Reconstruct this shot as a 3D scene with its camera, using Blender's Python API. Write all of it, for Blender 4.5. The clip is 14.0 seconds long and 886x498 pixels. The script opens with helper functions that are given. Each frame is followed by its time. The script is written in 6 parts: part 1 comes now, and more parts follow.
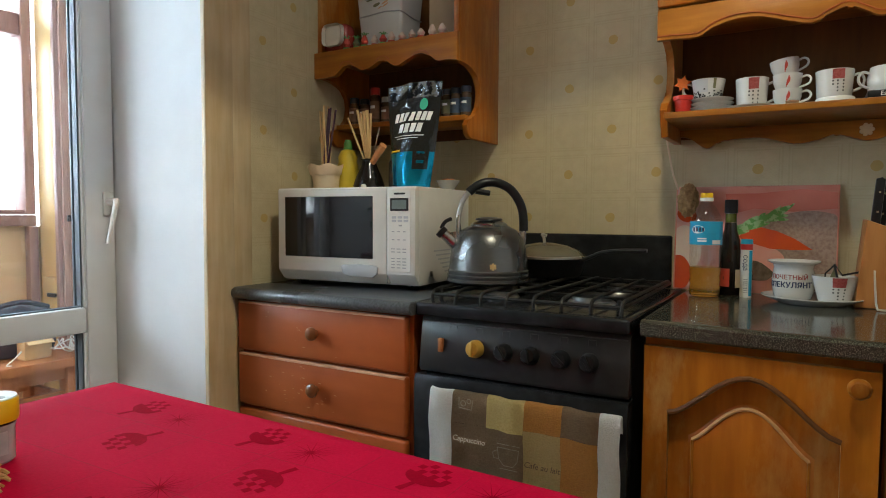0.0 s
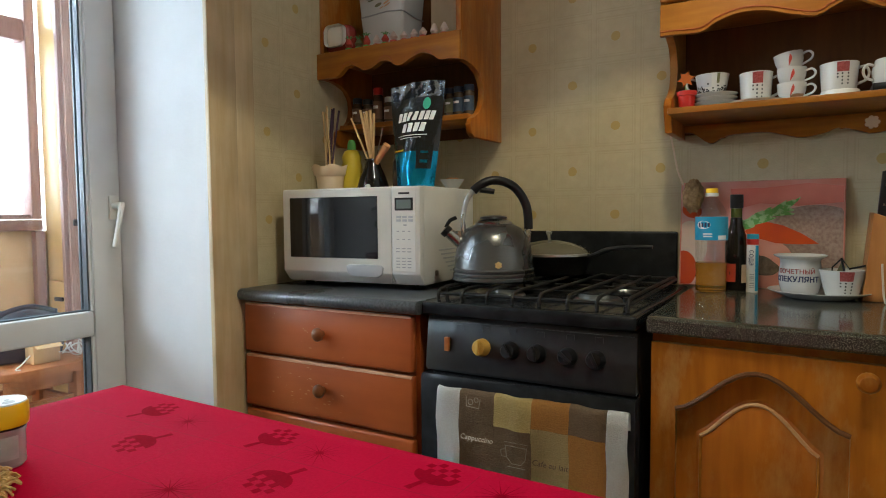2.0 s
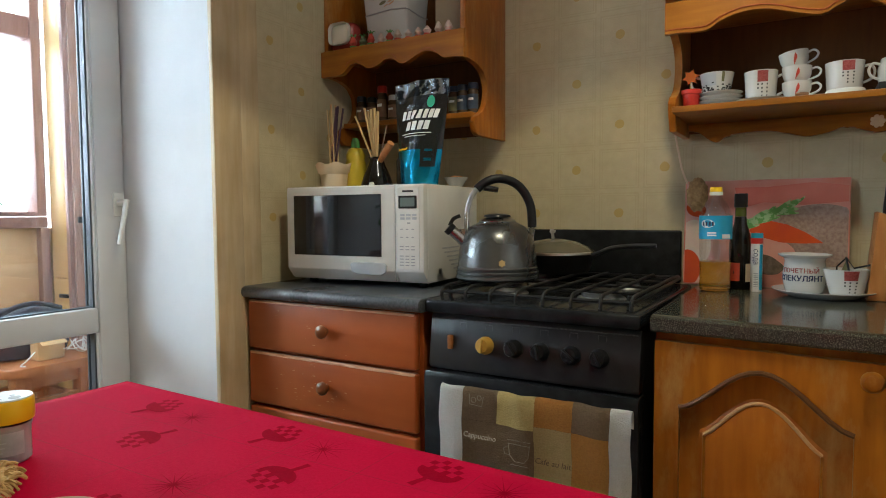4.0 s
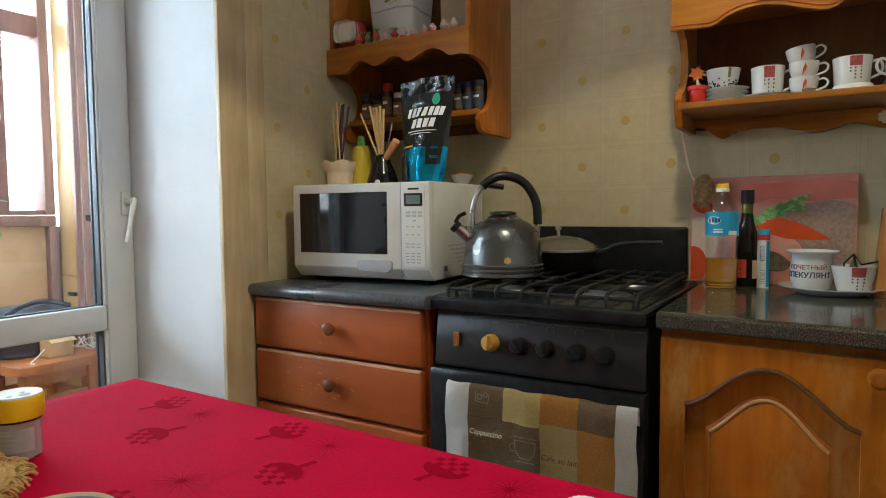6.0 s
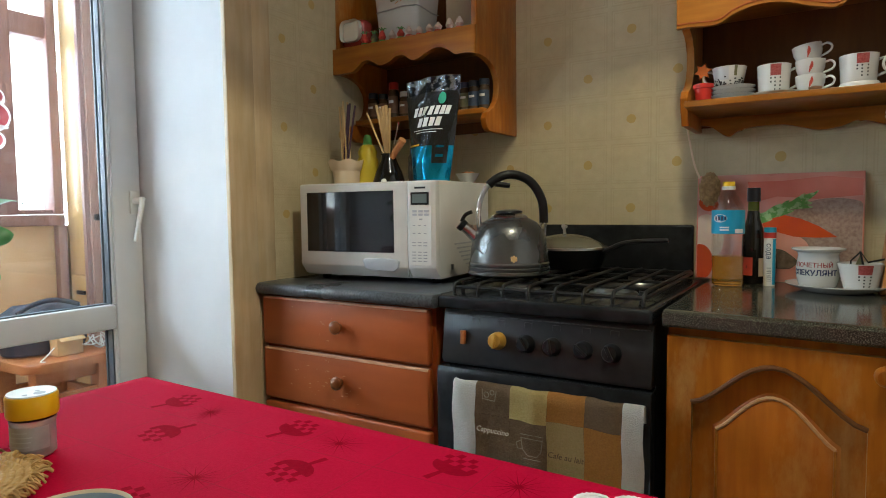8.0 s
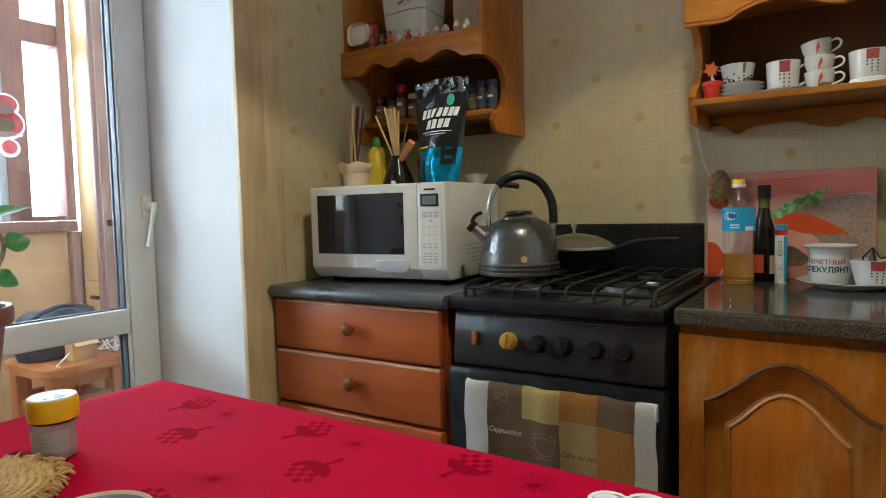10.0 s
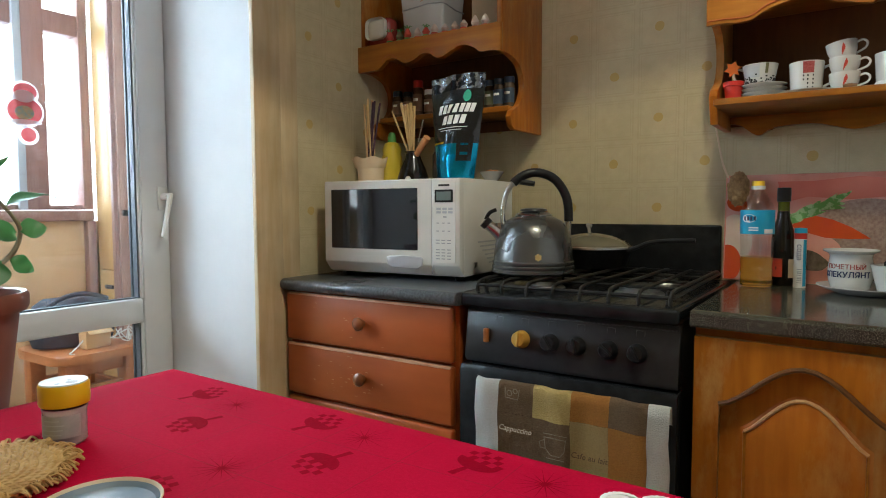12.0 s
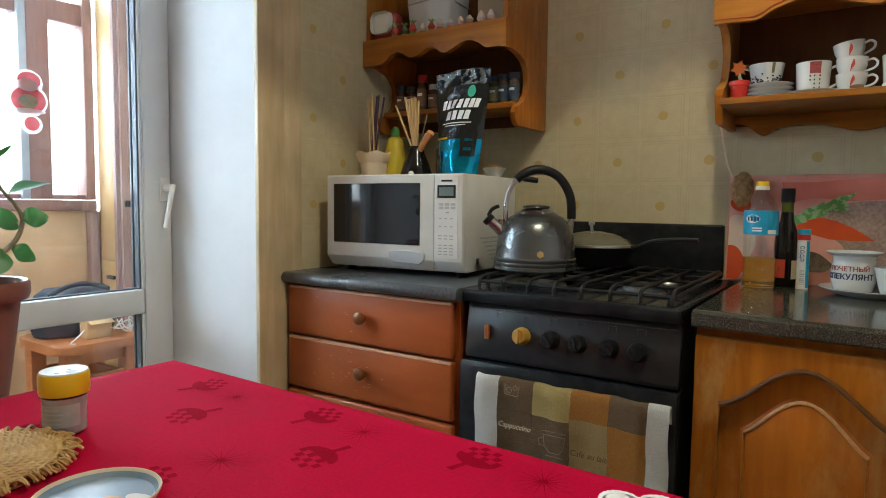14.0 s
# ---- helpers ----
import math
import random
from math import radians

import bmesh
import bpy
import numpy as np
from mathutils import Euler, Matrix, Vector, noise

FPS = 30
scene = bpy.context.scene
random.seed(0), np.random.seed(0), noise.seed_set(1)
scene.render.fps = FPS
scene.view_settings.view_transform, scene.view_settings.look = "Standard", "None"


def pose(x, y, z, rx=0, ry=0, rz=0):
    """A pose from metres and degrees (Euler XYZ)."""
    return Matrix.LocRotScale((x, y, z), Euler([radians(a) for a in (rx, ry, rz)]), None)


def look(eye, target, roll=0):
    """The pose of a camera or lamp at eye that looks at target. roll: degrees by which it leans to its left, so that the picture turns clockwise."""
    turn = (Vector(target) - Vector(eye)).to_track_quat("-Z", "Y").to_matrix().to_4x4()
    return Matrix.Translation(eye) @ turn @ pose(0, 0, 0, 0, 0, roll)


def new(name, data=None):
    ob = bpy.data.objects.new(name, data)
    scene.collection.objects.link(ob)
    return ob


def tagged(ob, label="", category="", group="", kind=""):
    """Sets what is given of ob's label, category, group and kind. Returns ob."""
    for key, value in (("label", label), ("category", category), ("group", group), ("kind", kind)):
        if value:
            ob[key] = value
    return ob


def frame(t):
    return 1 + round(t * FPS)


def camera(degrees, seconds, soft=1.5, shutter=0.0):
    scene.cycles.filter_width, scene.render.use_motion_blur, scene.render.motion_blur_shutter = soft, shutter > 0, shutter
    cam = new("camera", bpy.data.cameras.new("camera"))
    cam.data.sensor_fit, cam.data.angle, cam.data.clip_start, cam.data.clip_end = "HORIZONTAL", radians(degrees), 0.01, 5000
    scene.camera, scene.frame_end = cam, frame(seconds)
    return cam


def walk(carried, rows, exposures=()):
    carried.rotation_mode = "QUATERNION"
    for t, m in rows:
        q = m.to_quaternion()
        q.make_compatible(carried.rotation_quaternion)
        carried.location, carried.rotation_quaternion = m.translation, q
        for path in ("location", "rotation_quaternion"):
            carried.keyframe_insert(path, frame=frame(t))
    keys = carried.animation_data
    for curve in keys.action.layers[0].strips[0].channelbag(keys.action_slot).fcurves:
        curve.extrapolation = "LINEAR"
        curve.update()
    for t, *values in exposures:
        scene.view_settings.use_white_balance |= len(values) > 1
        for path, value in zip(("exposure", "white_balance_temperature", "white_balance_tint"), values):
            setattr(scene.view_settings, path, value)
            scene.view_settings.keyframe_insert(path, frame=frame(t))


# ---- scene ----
cam = camera(70.6, 14.0, 1.0)
PATH = [
    (0, (1.38, -1.847, 1.049), (0.387, -0.114, 0.944), 0.3),
    (0.5, (1.382, -1.848, 1.051), (0.387, -0.116, 0.945), 0.1),
    (1, (1.383, -1.844, 1.05), (0.383, -0.115, 0.944), -0.2),
    (1.5, (1.381, -1.845, 1.051), (0.378, -0.119, 0.942), -0.4),
    (2, (1.379, -1.848, 1.049), (0.374, -0.123, 0.941), -0.5),
    (2.5, (1.381, -1.848, 1.05), (0.371, -0.125, 0.941), -0.4),
    (3, (1.379, -1.848, 1.047), (0.368, -0.126, 0.939), -0.3),
    (5.5, (1.379, -1.852, 1.048), (0.353, -0.139, 0.928), -0.5),
    (6, (1.381, -1.851, 1.048), (0.35, -0.141, 0.927), -0.5),
    (6.5, (1.379, -1.848, 1.047), (0.344, -0.141, 0.922), -0.4),
    (7, (1.379, -1.847, 1.047), (0.341, -0.142, 0.921), -0.4),
    (7.5, (1.381, -1.853, 1.05), (0.342, -0.149, 0.922), -0.5),
    (10, (1.38, -1.868, 1.052), (0.314, -0.18, 0.927), -1.4),
    (10.5, (1.378, -1.869, 1.048), (0.301, -0.188, 0.927), -1.0),
    (11, (1.378, -1.869, 1.05), (0.291, -0.194, 0.926), -0.7),
    (11.5, (1.379, -1.863, 1.052), (0.283, -0.196, 0.924), -0.7),
    (12, (1.373, -1.862, 1.045), (0.274, -0.196, 0.917), -0.2),
    (12.5, (1.369, -1.86, 1.04), (0.268, -0.195, 0.909), 0.5),
    (13, (1.37, -1.86, 1.042), (0.269, -0.196, 0.909), 0.8),
    (13.5, (1.371, -1.861, 1.044), (0.27, -0.197, 0.905), 0.8),
    (14, (1.371, -1.86, 1.044), (0.268, -0.198, 0.903), 0.7),
]
walk(cam, [(t, look(eye, target, roll)) for t, eye, target, roll in PATH], exposures=[(0, 0.14, 6110, 6), (14, 0.22, 5980, 5)])

# ---- world, lights ----
world = bpy.data.worlds.new("world")
scene.world = world
world.use_nodes = True
wn = world.node_tree.nodes
sky = wn.new("ShaderNodeTexSky")
sky.sky_type = "NISHITA"
sky.sun_disc = False
sky.sun_elevation, sky.sun_rotation = radians(27), radians(223)
world.node_tree.links.new(sky.outputs[0], wn["Background"].inputs[0])
wn["Background"].inputs[1].default_value = 0.10

sun = new("sun", bpy.data.lights.new("sun", "SUN"))
sun.data.energy, sun.data.angle, sun.data.color = 1.1, radians(9), (1.0, 0.93, 0.84)
sun.matrix_world = look((-6, -6.5, 4.5), (0, 0, 0))

# daylight through the glazed front of the balcony
day = new("daylight", bpy.data.lights.new("daylight", "AREA"))
day.data.shape, day.data.size, day.data.size_y = "RECTANGLE", 2.5, 1.25
day.data.energy, day.data.color = 124.0, (0.67, 0.84, 1.0)
day.matrix_world = look((-1.42, -1.62, 1.72), (0.0, -1.62, 1.55))

# the warm ceiling lamp, out of view: open below
lamp = new("ceiling_lamp_bulb", bpy.data.lights.new("ceiling_lamp_bulb", "SPOT"))
lamp.data.energy, lamp.data.color, lamp.data.shadow_soft_size = 29.0, (1.0, 0.85, 0.53), 0.05
lamp.data.spot_size, lamp.data.spot_blend = radians(112), 0.07
lamp.location = (1.25, -1.20, 2.30)
# added fill light in the same spot, there to lift the dark left wallpaper
wall_fill = new("left_wall_fill", bpy.data.lights.new("left_wall_fill", "POINT"))
wall_fill.data.energy, wall_fill.data.color, wall_fill.data.shadow_soft_size = 8.5, (1.0, 0.95, 0.86), 0.12
wall_fill.location = (1.25, -1.20, 2.30)


# ---- materials ----
def M(name, c1, c2=None, scale=12.0, rough=0.5, metal=0.0, bump=0.0, bscale=60.0, stretch=(1, 1, 1), stain=0.12, coat=0.0,
      trans=0.0, ior=1.45, sharp=False, rvar=0.12, spec=0.5, wear=None):
    """A procedural surface: two colours mixed by grain, blotches over it, uneven gloss and fine relief."""
    mat = bpy.data.materials.new(name)
    mat.use_nodes = True
    n, l = mat.node_tree.nodes, mat.node_tree.links
    b = n["Principled BSDF"]
    tc = n.new("ShaderNodeTexCoord")
    mp = n.new("ShaderNodeMapping")
    mp.inputs["Scale"].default_value = stretch
    l.new(tc.outputs["Object"], mp.inputs[0])
    gr = n.new("ShaderNodeTexNoise")
    gr.inputs["Scale"].default_value, gr.inputs["Detail"].default_value = scale, 5
    l.new(mp.outputs[0], gr.inputs["Vector"])
    rp = n.new("ShaderNodeValToRGB")
    rp.color_ramp.elements[0].position, rp.color_ramp.elements[1].position = sharp if isinstance(sharp, tuple) else (0.47, 0.53) if sharp else (0.32, 0.68)
    rp.color_ramp.elements[0].color = (*c1, 1)
    rp.color_ramp.elements[1].color = (*(c2 or c1), 1)
    l.new(gr.outputs[0], rp.inputs[0])
    big = n.new("ShaderNodeTexNoise")
    big.inputs["Scale"].default_value, big.inputs["Detail"].default_value = 4.5, 4
    l.new(tc.outputs["Object"], big.inputs["Vector"])
    mr = n.new("ShaderNodeMapRange")
    mr.inputs["From Min"].default_value, mr.inputs["From Max"].default_value = 0.3, 0.7
    mr.inputs["To Min"].default_value, mr.inputs["To Max"].default_value = 1 - stain, 1 + stain
    l.new(big.outputs[0], mr.inputs[0])
    mul = n.new("ShaderNodeVectorMath")
    mul.operation = "MULTIPLY"
    l.new(rp.outputs[0], mul.inputs[0])
    l.new(mr.outputs[0], mul.inputs[1])
    l.new(mul.outputs[0], b.inputs["Base Color"])
    if wear:
        wn_ = n.new("ShaderNodeTexNoise")
        wn_.inputs["Scale"].default_value, wn_.inputs["Detail"].default_value, wn_.inputs["Roughness"].default_value = 5.0, 8, 0.7
        wm = n.new("ShaderNodeMapping")
        wm.inputs["Scale"].default_value = (1.6, 1.6, 0.6)
        l.new(tc.outputs["Object"], wm.inputs[0])
        l.new(wm.outputs[0], wn_.inputs["Vector"])
        wr = n.new("ShaderNodeMapRange")
        wr.inputs["From Min"].default_value, wr.inputs["From Max"].default_value, wr.inputs["To Max"].default_value = 0.50, 0.66, 0.75
        l.new(wn_.outputs[0], wr.inputs[0])
        wx = n.new("ShaderNodeMix")
        wx.data_type = "RGBA"
        l.new(wr.outputs[0], wx.inputs[0])
        l.new(mul.outputs[0], wx.inputs[6])
        wx.inputs[7].default_value = (*wear, 1)
        l.new(wx.outputs[2], b.inputs["Base Color"])
    rr = n.new("ShaderNodeMapRange")
    rr.inputs["To Min"].default_value, rr.inputs["To Max"].default_value = max(0.02, rough - rvar), min(1, rough + rvar)
    l.new(big.outputs[0], rr.inputs[0])
    l.new(rr.outputs[0], b.inputs["Roughness"])
    b.inputs["Metallic"].default_value, b.inputs["IOR"].default_value = metal, ior
    b.inputs["Coat Weight"].default_value, b.inputs["Coat Roughness"].default_value = coat, 0.15
    b.inputs["Transmission Weight"].default_value = trans
    b.inputs["Specular IOR Level"].default_value = spec
    if bump:
        bn = n.new("ShaderNodeTexNoise")
        bn.inputs["Scale"].default_value, bn.inputs["Detail"].default_value = bscale, 3
        l.new(mp.outputs[0], bn.inputs["Vector"])
        bp = n.new("ShaderNodeBump")
        bp.inputs["Strength"].default_value, bp.inputs["Distance"].default_value = bump, 0.004
        l.new(bn.outputs[0], bp.inputs["Height"])
        l.new(bp.outputs[0], b.inputs["Normal"])
    return mat


def wallpaper(name, axis, u0, z0, s):
    """Embossed vinyl paper: squares of side s with double outlines, an ochre dot in every other one."""
    mat = M(name, (0.50, 0.43, 0.27), (0.55, 0.48, 0.31), 30, 0.55, stain=0.06, bump=0.25, bscale=220)
    n, l = mat.node_tree.nodes, mat.node_tree.links
    b = n["Principled BSDF"]
    paint = b.inputs["Base Color"].links[0].from_socket
    tc = n.new("ShaderNodeTexCoord")
    sp = n.new("ShaderNodeSeparateXYZ")
    l.new(tc.outputs["Object"], sp.inputs[0])

    def mth(op, a, c=0.0, d=0.0):
        k = n.new("ShaderNodeMath")
        k.operation = op
        for i, v in enumerate((a, c, d)):
            if isinstance(v, (int, float)):
                k.inputs[i].default_value = v
            else:
                l.new(v, k.inputs[i])
        return k.outputs[0]

    u = mth("DIVIDE", mth("SUBTRACT", sp.outputs[axis], u0), s)
    v = mth("DIVIDE", mth("SUBTRACT", sp.outputs[2], z0), s)
    iu, iv = mth("ROUND", u), mth("ROUND", v)
    fu, fv = mth("SUBTRACT", u, iu), mth("SUBTRACT", v, iv)
    d = mth("MAXIMUM", mth("ABSOLUTE", fu), mth("ABSOLUTE", fv))
    line = mth("MAXIMUM", mth("COMPARE", d, 0.44, 0.016), mth("COMPARE", d, 0.385, 0.010))
    wob = n.new("ShaderNodeTexNoise")
    wob.inputs["Scale"].default_value = 45
    l.new(tc.outputs["Object"], wob.inputs["Vector"])
    line = mth("MULTIPLY", line, mth("MULTIPLY", wob.outputs[0], 0.62))
    r = mth("SQRT", mth("ADD", mth("MULTIPLY", fu, fu), mth("MULTIPLY", fv, fv)))
    even = mth("LESS_THAN", mth("PINGPONG", mth("ADD", iu, iv), 1.0), 0.5)
    disc = mth("MULTIPLY", mth("LESS_THAN", mth("ADD", r, mth("MULTIPLY", wob.outputs[0], 0.05)), 0.128), even)
    m1 = n.new("ShaderNodeMix")
    m1.data_type = "RGBA"
    l.new(line, m1.inputs[0])
    l.new(paint, m1.inputs[6])
    m1.inputs[7].default_value = (0.43, 0.36, 0.21, 1)
    m2 = n.new("ShaderNodeMix")
    m2.data_type = "RGBA"
    l.new(mth("MULTIPLY", disc, 0.8), m2.inputs[0])
    l.new(m1.outputs[2], m2.inputs[6])
    m2.inputs[7].default_value = (0.48, 0.33, 0.09, 1)
    l.new(m2.outputs[2], b.inputs["Base Color"])
    return mat


PAPER_BACK = wallpaper("wallpaper_back", 0, 0.630, 1.306, 0.129)
PAPER_LEFT = wallpaper("wallpaper_left", 1, -0.377, 1.428, 0.129)
PLASTER = M("white_plaster", (0.62, 0.61, 0.60), (0.66, 0.65, 0.64), 6, 0.7, bump=0.12, bscale=90, stain=0.05)
CEIL = M("ceiling_paint", (0.62, 0.60, 0.55), None, 6, 0.8, bump=0.1)
LINO = M("linoleum", (0.50, 0.40, 0.27), (0.56, 0.46, 0.32), 8, 0.5, stretch=(8, 1, 1))
PINE = M("pine_casing", (0.58, 0.47, 0.30), (0.51, 0.38, 0.21), 7, 0.45, stretch=(7, 7, 0.7), bump=0.12, bscale=14, stain=0.22)
OAK = M("honey_lacquered_wood", (0.42, 0.137, 0.010), (0.30, 0.088, 0.007), 7, 0.34, stretch=(8, 8, 0.8), bump=0.12, bscale=20, stain=0.3, coat=0.1, spec=0.35, wear=(0.46, 0.25, 0.08))
OAK_RED = M("reddish_lacquered_wood", (0.41, 0.120, 0.009), (0.33, 0.088, 0.007), 7, 0.34, stretch=(8, 8, 0.8), bump=0.10, bscale=20, stain=0.25, coat=0.1, spec=0.35, wear=(0.44, 0.20, 0.05))
OAK_X = M("honey_lacquered_wood_lying", (0.39, 0.147, 0.014), (0.28, 0.094, 0.009), 7, 0.34, stretch=(0.8, 8, 8), bump=0.12, bscale=20, stain=0.26, coat=0.1, spec=0.35)
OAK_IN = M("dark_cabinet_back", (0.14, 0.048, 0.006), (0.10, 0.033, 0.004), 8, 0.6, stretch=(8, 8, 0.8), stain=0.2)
RED_WOOD = M("red_brown_stained_wood", (0.38, 0.088, 0.017), (0.34, 0.074, 0.014), 6, 0.40, stretch=(0.7, 5, 5), bump=0.06, bscale=20, stain=0.18, coat=0.15)
WORN = M("worn_pale_wood", (0.62, 0.40, 0.26), (0.44, 0.18, 0.08), 40, 0.5, stretch=(0.4, 3, 3))
OAK_WORN = M("worn_honey_wood", (0.56, 0.33, 0.15), (0.46, 0.20, 0.06), 40, 0.4, stretch=(1, 3, 3))
SCUFF = M("scuffed_stain", (0.50, 0.24, 0.12), (0.42, 0.15, 0.06), 60, 0.5)
KNOB_WOOD = M("dark_brown_turned_wood", (0.22, 0.070, 0.020), (0.16, 0.048, 0.013), 20, 0.32, coat=0.2)
DARKTOP = M("dark_worktop", (0.045, 0.05, 0.055), (0.10, 0.11, 0.12), 160, 0.30, bump=0.15, bscale=150, stain=0.25)
GRANITE = M("speckled_granite_laminate", (0.028, 0.026, 0.020), (0.155, 0.158, 0.115), 560, 0.14, sharp=(0.48, 0.70), stain=0.25, rvar=0.06, spec=0.5)
ENAMEL = M("black_enamel", (0.009, 0.010, 0.011), (0.018, 0.019, 0.021), 30, 0.22, stain=0.3, bump=0.02, spec=0.22)
ENAMEL_M = M("black_panel", (0.015, 0.016, 0.018), (0.021, 0.022, 0.024), 60, 0.36, stain=0.35, spec=0.60)
IRON = M("cast_iron", (0.010, 0.010, 0.010), (0.018, 0.017, 0.015), 90, 0.42, bump=0.3, bscale=180, spec=0.3)
STEEL = M("brushed_steel", (0.55, 0.54, 0.52), (0.45, 0.44, 0.42), 30, 0.28, metal=1.0)
ALU = M("burner_aluminium", (0.42, 0.42, 0.41), (0.25, 0.25, 0.24), 40, 0.4, metal=1.0)
KETTLE = M("speckled_grey_enamel", (0.105, 0.108, 0.107), (0.135, 0.138, 0.135), 420, 0.27, metal=0.75, bump=0.03, bscale=300, stain=0.3, coat=0.15)
BAKELITE = M("black_plastic", (0.009, 0.009, 0.010), (0.014, 0.014, 0.015), 30, 0.3, spec=0.35)
YELLOW_K = M("worn_yellow_plastic", (0.50, 0.30, 0.05), (0.42, 0.22, 0.03), 40, 0.45)
ORANGE_K = M("orange_lamp_plastic", (0.45, 0.16, 0.04), (0.25, 0.08, 0.02), 60, 0.4)
WHITE_PL = M("white_plastic", (0.66, 0.66, 0.63), (0.70, 0.70, 0.67), 20, 0.4, stain=0.04)
PVC = M("white_pvc", (0.64, 0.65, 0.65), (0.68, 0.69, 0.69), 10, 0.32, stain=0.03)
GREY_PL = M("pale_grey_plastic", (0.45, 0.47, 0.50), None, 20, 0.35, stain=0.04)
DIM_INK = M("worn_print_and_highlight", (0.12, 0.12, 0.12), (0.03, 0.03, 0.03), 300, 0.5)
GREY_INK = M("grey_print", (0.35, 0.36, 0.36), None, 20, 0.5)
LCD = M("lcd", (0.16, 0.20, 0.19), None, 20, 0.2)
DARKGLASS = M("dark_oven_glass", (0.008, 0.008, 0.01), None, 20, 0.03, rvar=0.02, stain=0.02, spec=0.5, ior=1.5)
RUBBER = M("black_gasket", (0.06, 0.075, 0.09), None, 20, 0.5)
BALC_WOOD = M("brown_painted_frame", (0.30, 0.165, 0.14), (0.35, 0.20, 0.17), 20, 0.5, stretch=(5, 5, 0.6), bump=0.1)
BALC_PANEL = M("ochre_fibreboard", (0.66, 0.42, 0.23), (0.71, 0.47, 0.27), 14, 0.5, stain=0.08)
BALC_YEL = M("yellow_veneer", (0.66, 0.43, 0.17), (0.6, 0.37, 0.13), 10, 0.4, stretch=(6, 6, 0.6), stain=0.06)
STOOLWOOD = M("orange_varnished_wood", (0.45, 0.17, 0.06), (0.36, 0.12, 0.04), 9, 0.4, stretch=(1, 6, 6))
BAG = M("dark_fabric", (0.03, 0.035, 0.05), (0.05, 0.055, 0.07), 40, 0.7, bump=0.4)
CARD = M("cardboard", (0.55, 0.36, 0.18), (0.6, 0.4, 0.2), 10, 0.8)
CLOTH = M("crimson_tablecloth", (0.44, 0.001, 0.030), (0.50, 0.0015, 0.038), 220, 0.85, bump=0.2, bscale=700, stain=0.06, spec=0.06)
CLOTH_D = M("crimson_damask_motif", (0.26, 0.0007, 0.014), (0.30, 0.0009, 0.017), 220, 0.9, bump=0.1, bscale=700, stain=0.10, spec=0.03)
CLOTH_L = M("crimson_fine_line", (0.29, 0.001, 0.016), (0.33, 0.0013, 0.020), 220, 0.8, bump=0.2, bscale=700, stain=0.05, spec=0.15)
CERAMIC = M("white_ceramic", (0.56, 0.56, 0.54), None, 10, 0.15, rvar=0.04, stain=0.03)
CREAM = M("cream_ceramic", (0.70, 0.56, 0.40), (0.74, 0.6, 0.44), 14, 0.55, stain=0.06)
RED_INK = M("red_print", (0.24, 0.025, 0.025), (0.36, 0.09, 0.08), 300, 0.4)
BLACK_INK = M("black_print", (0.02, 0.02, 0.02), None, 10, 0.4)
NAVY_INK = M("navy_print", (0.02, 0.03, 0.09), None, 10, 0.4)
WHITE_INK = M("white_print", (0.75, 0.75, 0.73), None, 10, 0.5)
RED_PL = M("red_plastic", (0.55, 0.03, 0.02), None, 20, 0.35)
ORANGE_PL = M("orange_felt", (0.75, 0.17, 0.02), None, 20, 0.6)
GREEN_PL = M("green_plastic", (0.07, 0.25, 0.06), (0.1, 0.32, 0.07), 20, 0.45)
LIME = M("yellow_green_plastic", (0.45, 0.45, 0.05), None, 20, 0.45)
YELLOW = M("bright_yellow_plastic", (0.75, 0.46, 0.0), (0.8, 0.5, 0.01), 20, 0.35, stain=0.04)
YELLOW_B = M("yellow_bottle", (0.55, 0.42, 0.03), (0.6, 0.46, 0.04), 14, 0.35)
BLUE_LAB = M("sky_blue_label", (0.02, 0.30, 0.52), (0.03, 0.36, 0.58), 20, 0.4)
RED_LAB = M("red_label", (0.45, 0.05, 0.03), None, 20, 0.5)
OIL = M("sunflower_oil", (0.92, 0.67, 0.11), None, 10, 0.04, trans=0.95, ior=1.12, rvar=0.03, stain=0.02)
SOY = M("dark_brown_glass", (0.01, 0.008, 0.006), None, 10, 0.06, rvar=0.03)
OLIVE = M("olive_glass", (0.08, 0.09, 0.01), None, 10, 0.08, rvar=0.03)
FOIL = M("black_foil", (0.016, 0.018, 0.020), None, 10, 0.14, metal=0.25, bump=0.9, bscale=34, rvar=0.06, spec=0.9)
FOIL_B = M("blue_foil", (0.01, 0.22, 0.40), (0.02, 0.32, 0.52), 30, 0.2, metal=0.75, bump=0.45, bscale=30)
FOIL_S = M("creased_silver_foil", (0.22, 0.235, 0.25), (0.02, 0.023, 0.027), 60, 0.22, metal=0.8, bump=0.9, bscale=60, sharp=True)
MINT = M("mint_print", (0.05, 0.38, 0.24), None, 10, 0.4)
STICK = M("bamboo", (0.62, 0.45, 0.22), (0.52, 0.35, 0.15), 30, 0.6, stretch=(4, 4, 0.5))
PURPLE = M("dark_purple_stick", (0.06, 0.025, 0.05), None, 30, 0.5)
CORK = M("peach_wood", (0.62, 0.30, 0.12), (0.5, 0.2, 0.07), 50, 0.6)
TERRA = M("brown_plastic_pot", (0.20, 0.075, 0.05), (0.24, 0.095, 0.065), 14, 0.45)
SOIL = M("soil", (0.05, 0.035, 0.025), (0.09, 0.065, 0.045), 60, 0.9, bump=0.8)
LEAF = M("glossy_leaf", (0.12, 0.32, 0.12), (0.17, 0.40, 0.17), 16, 0.35, stain=0.15)
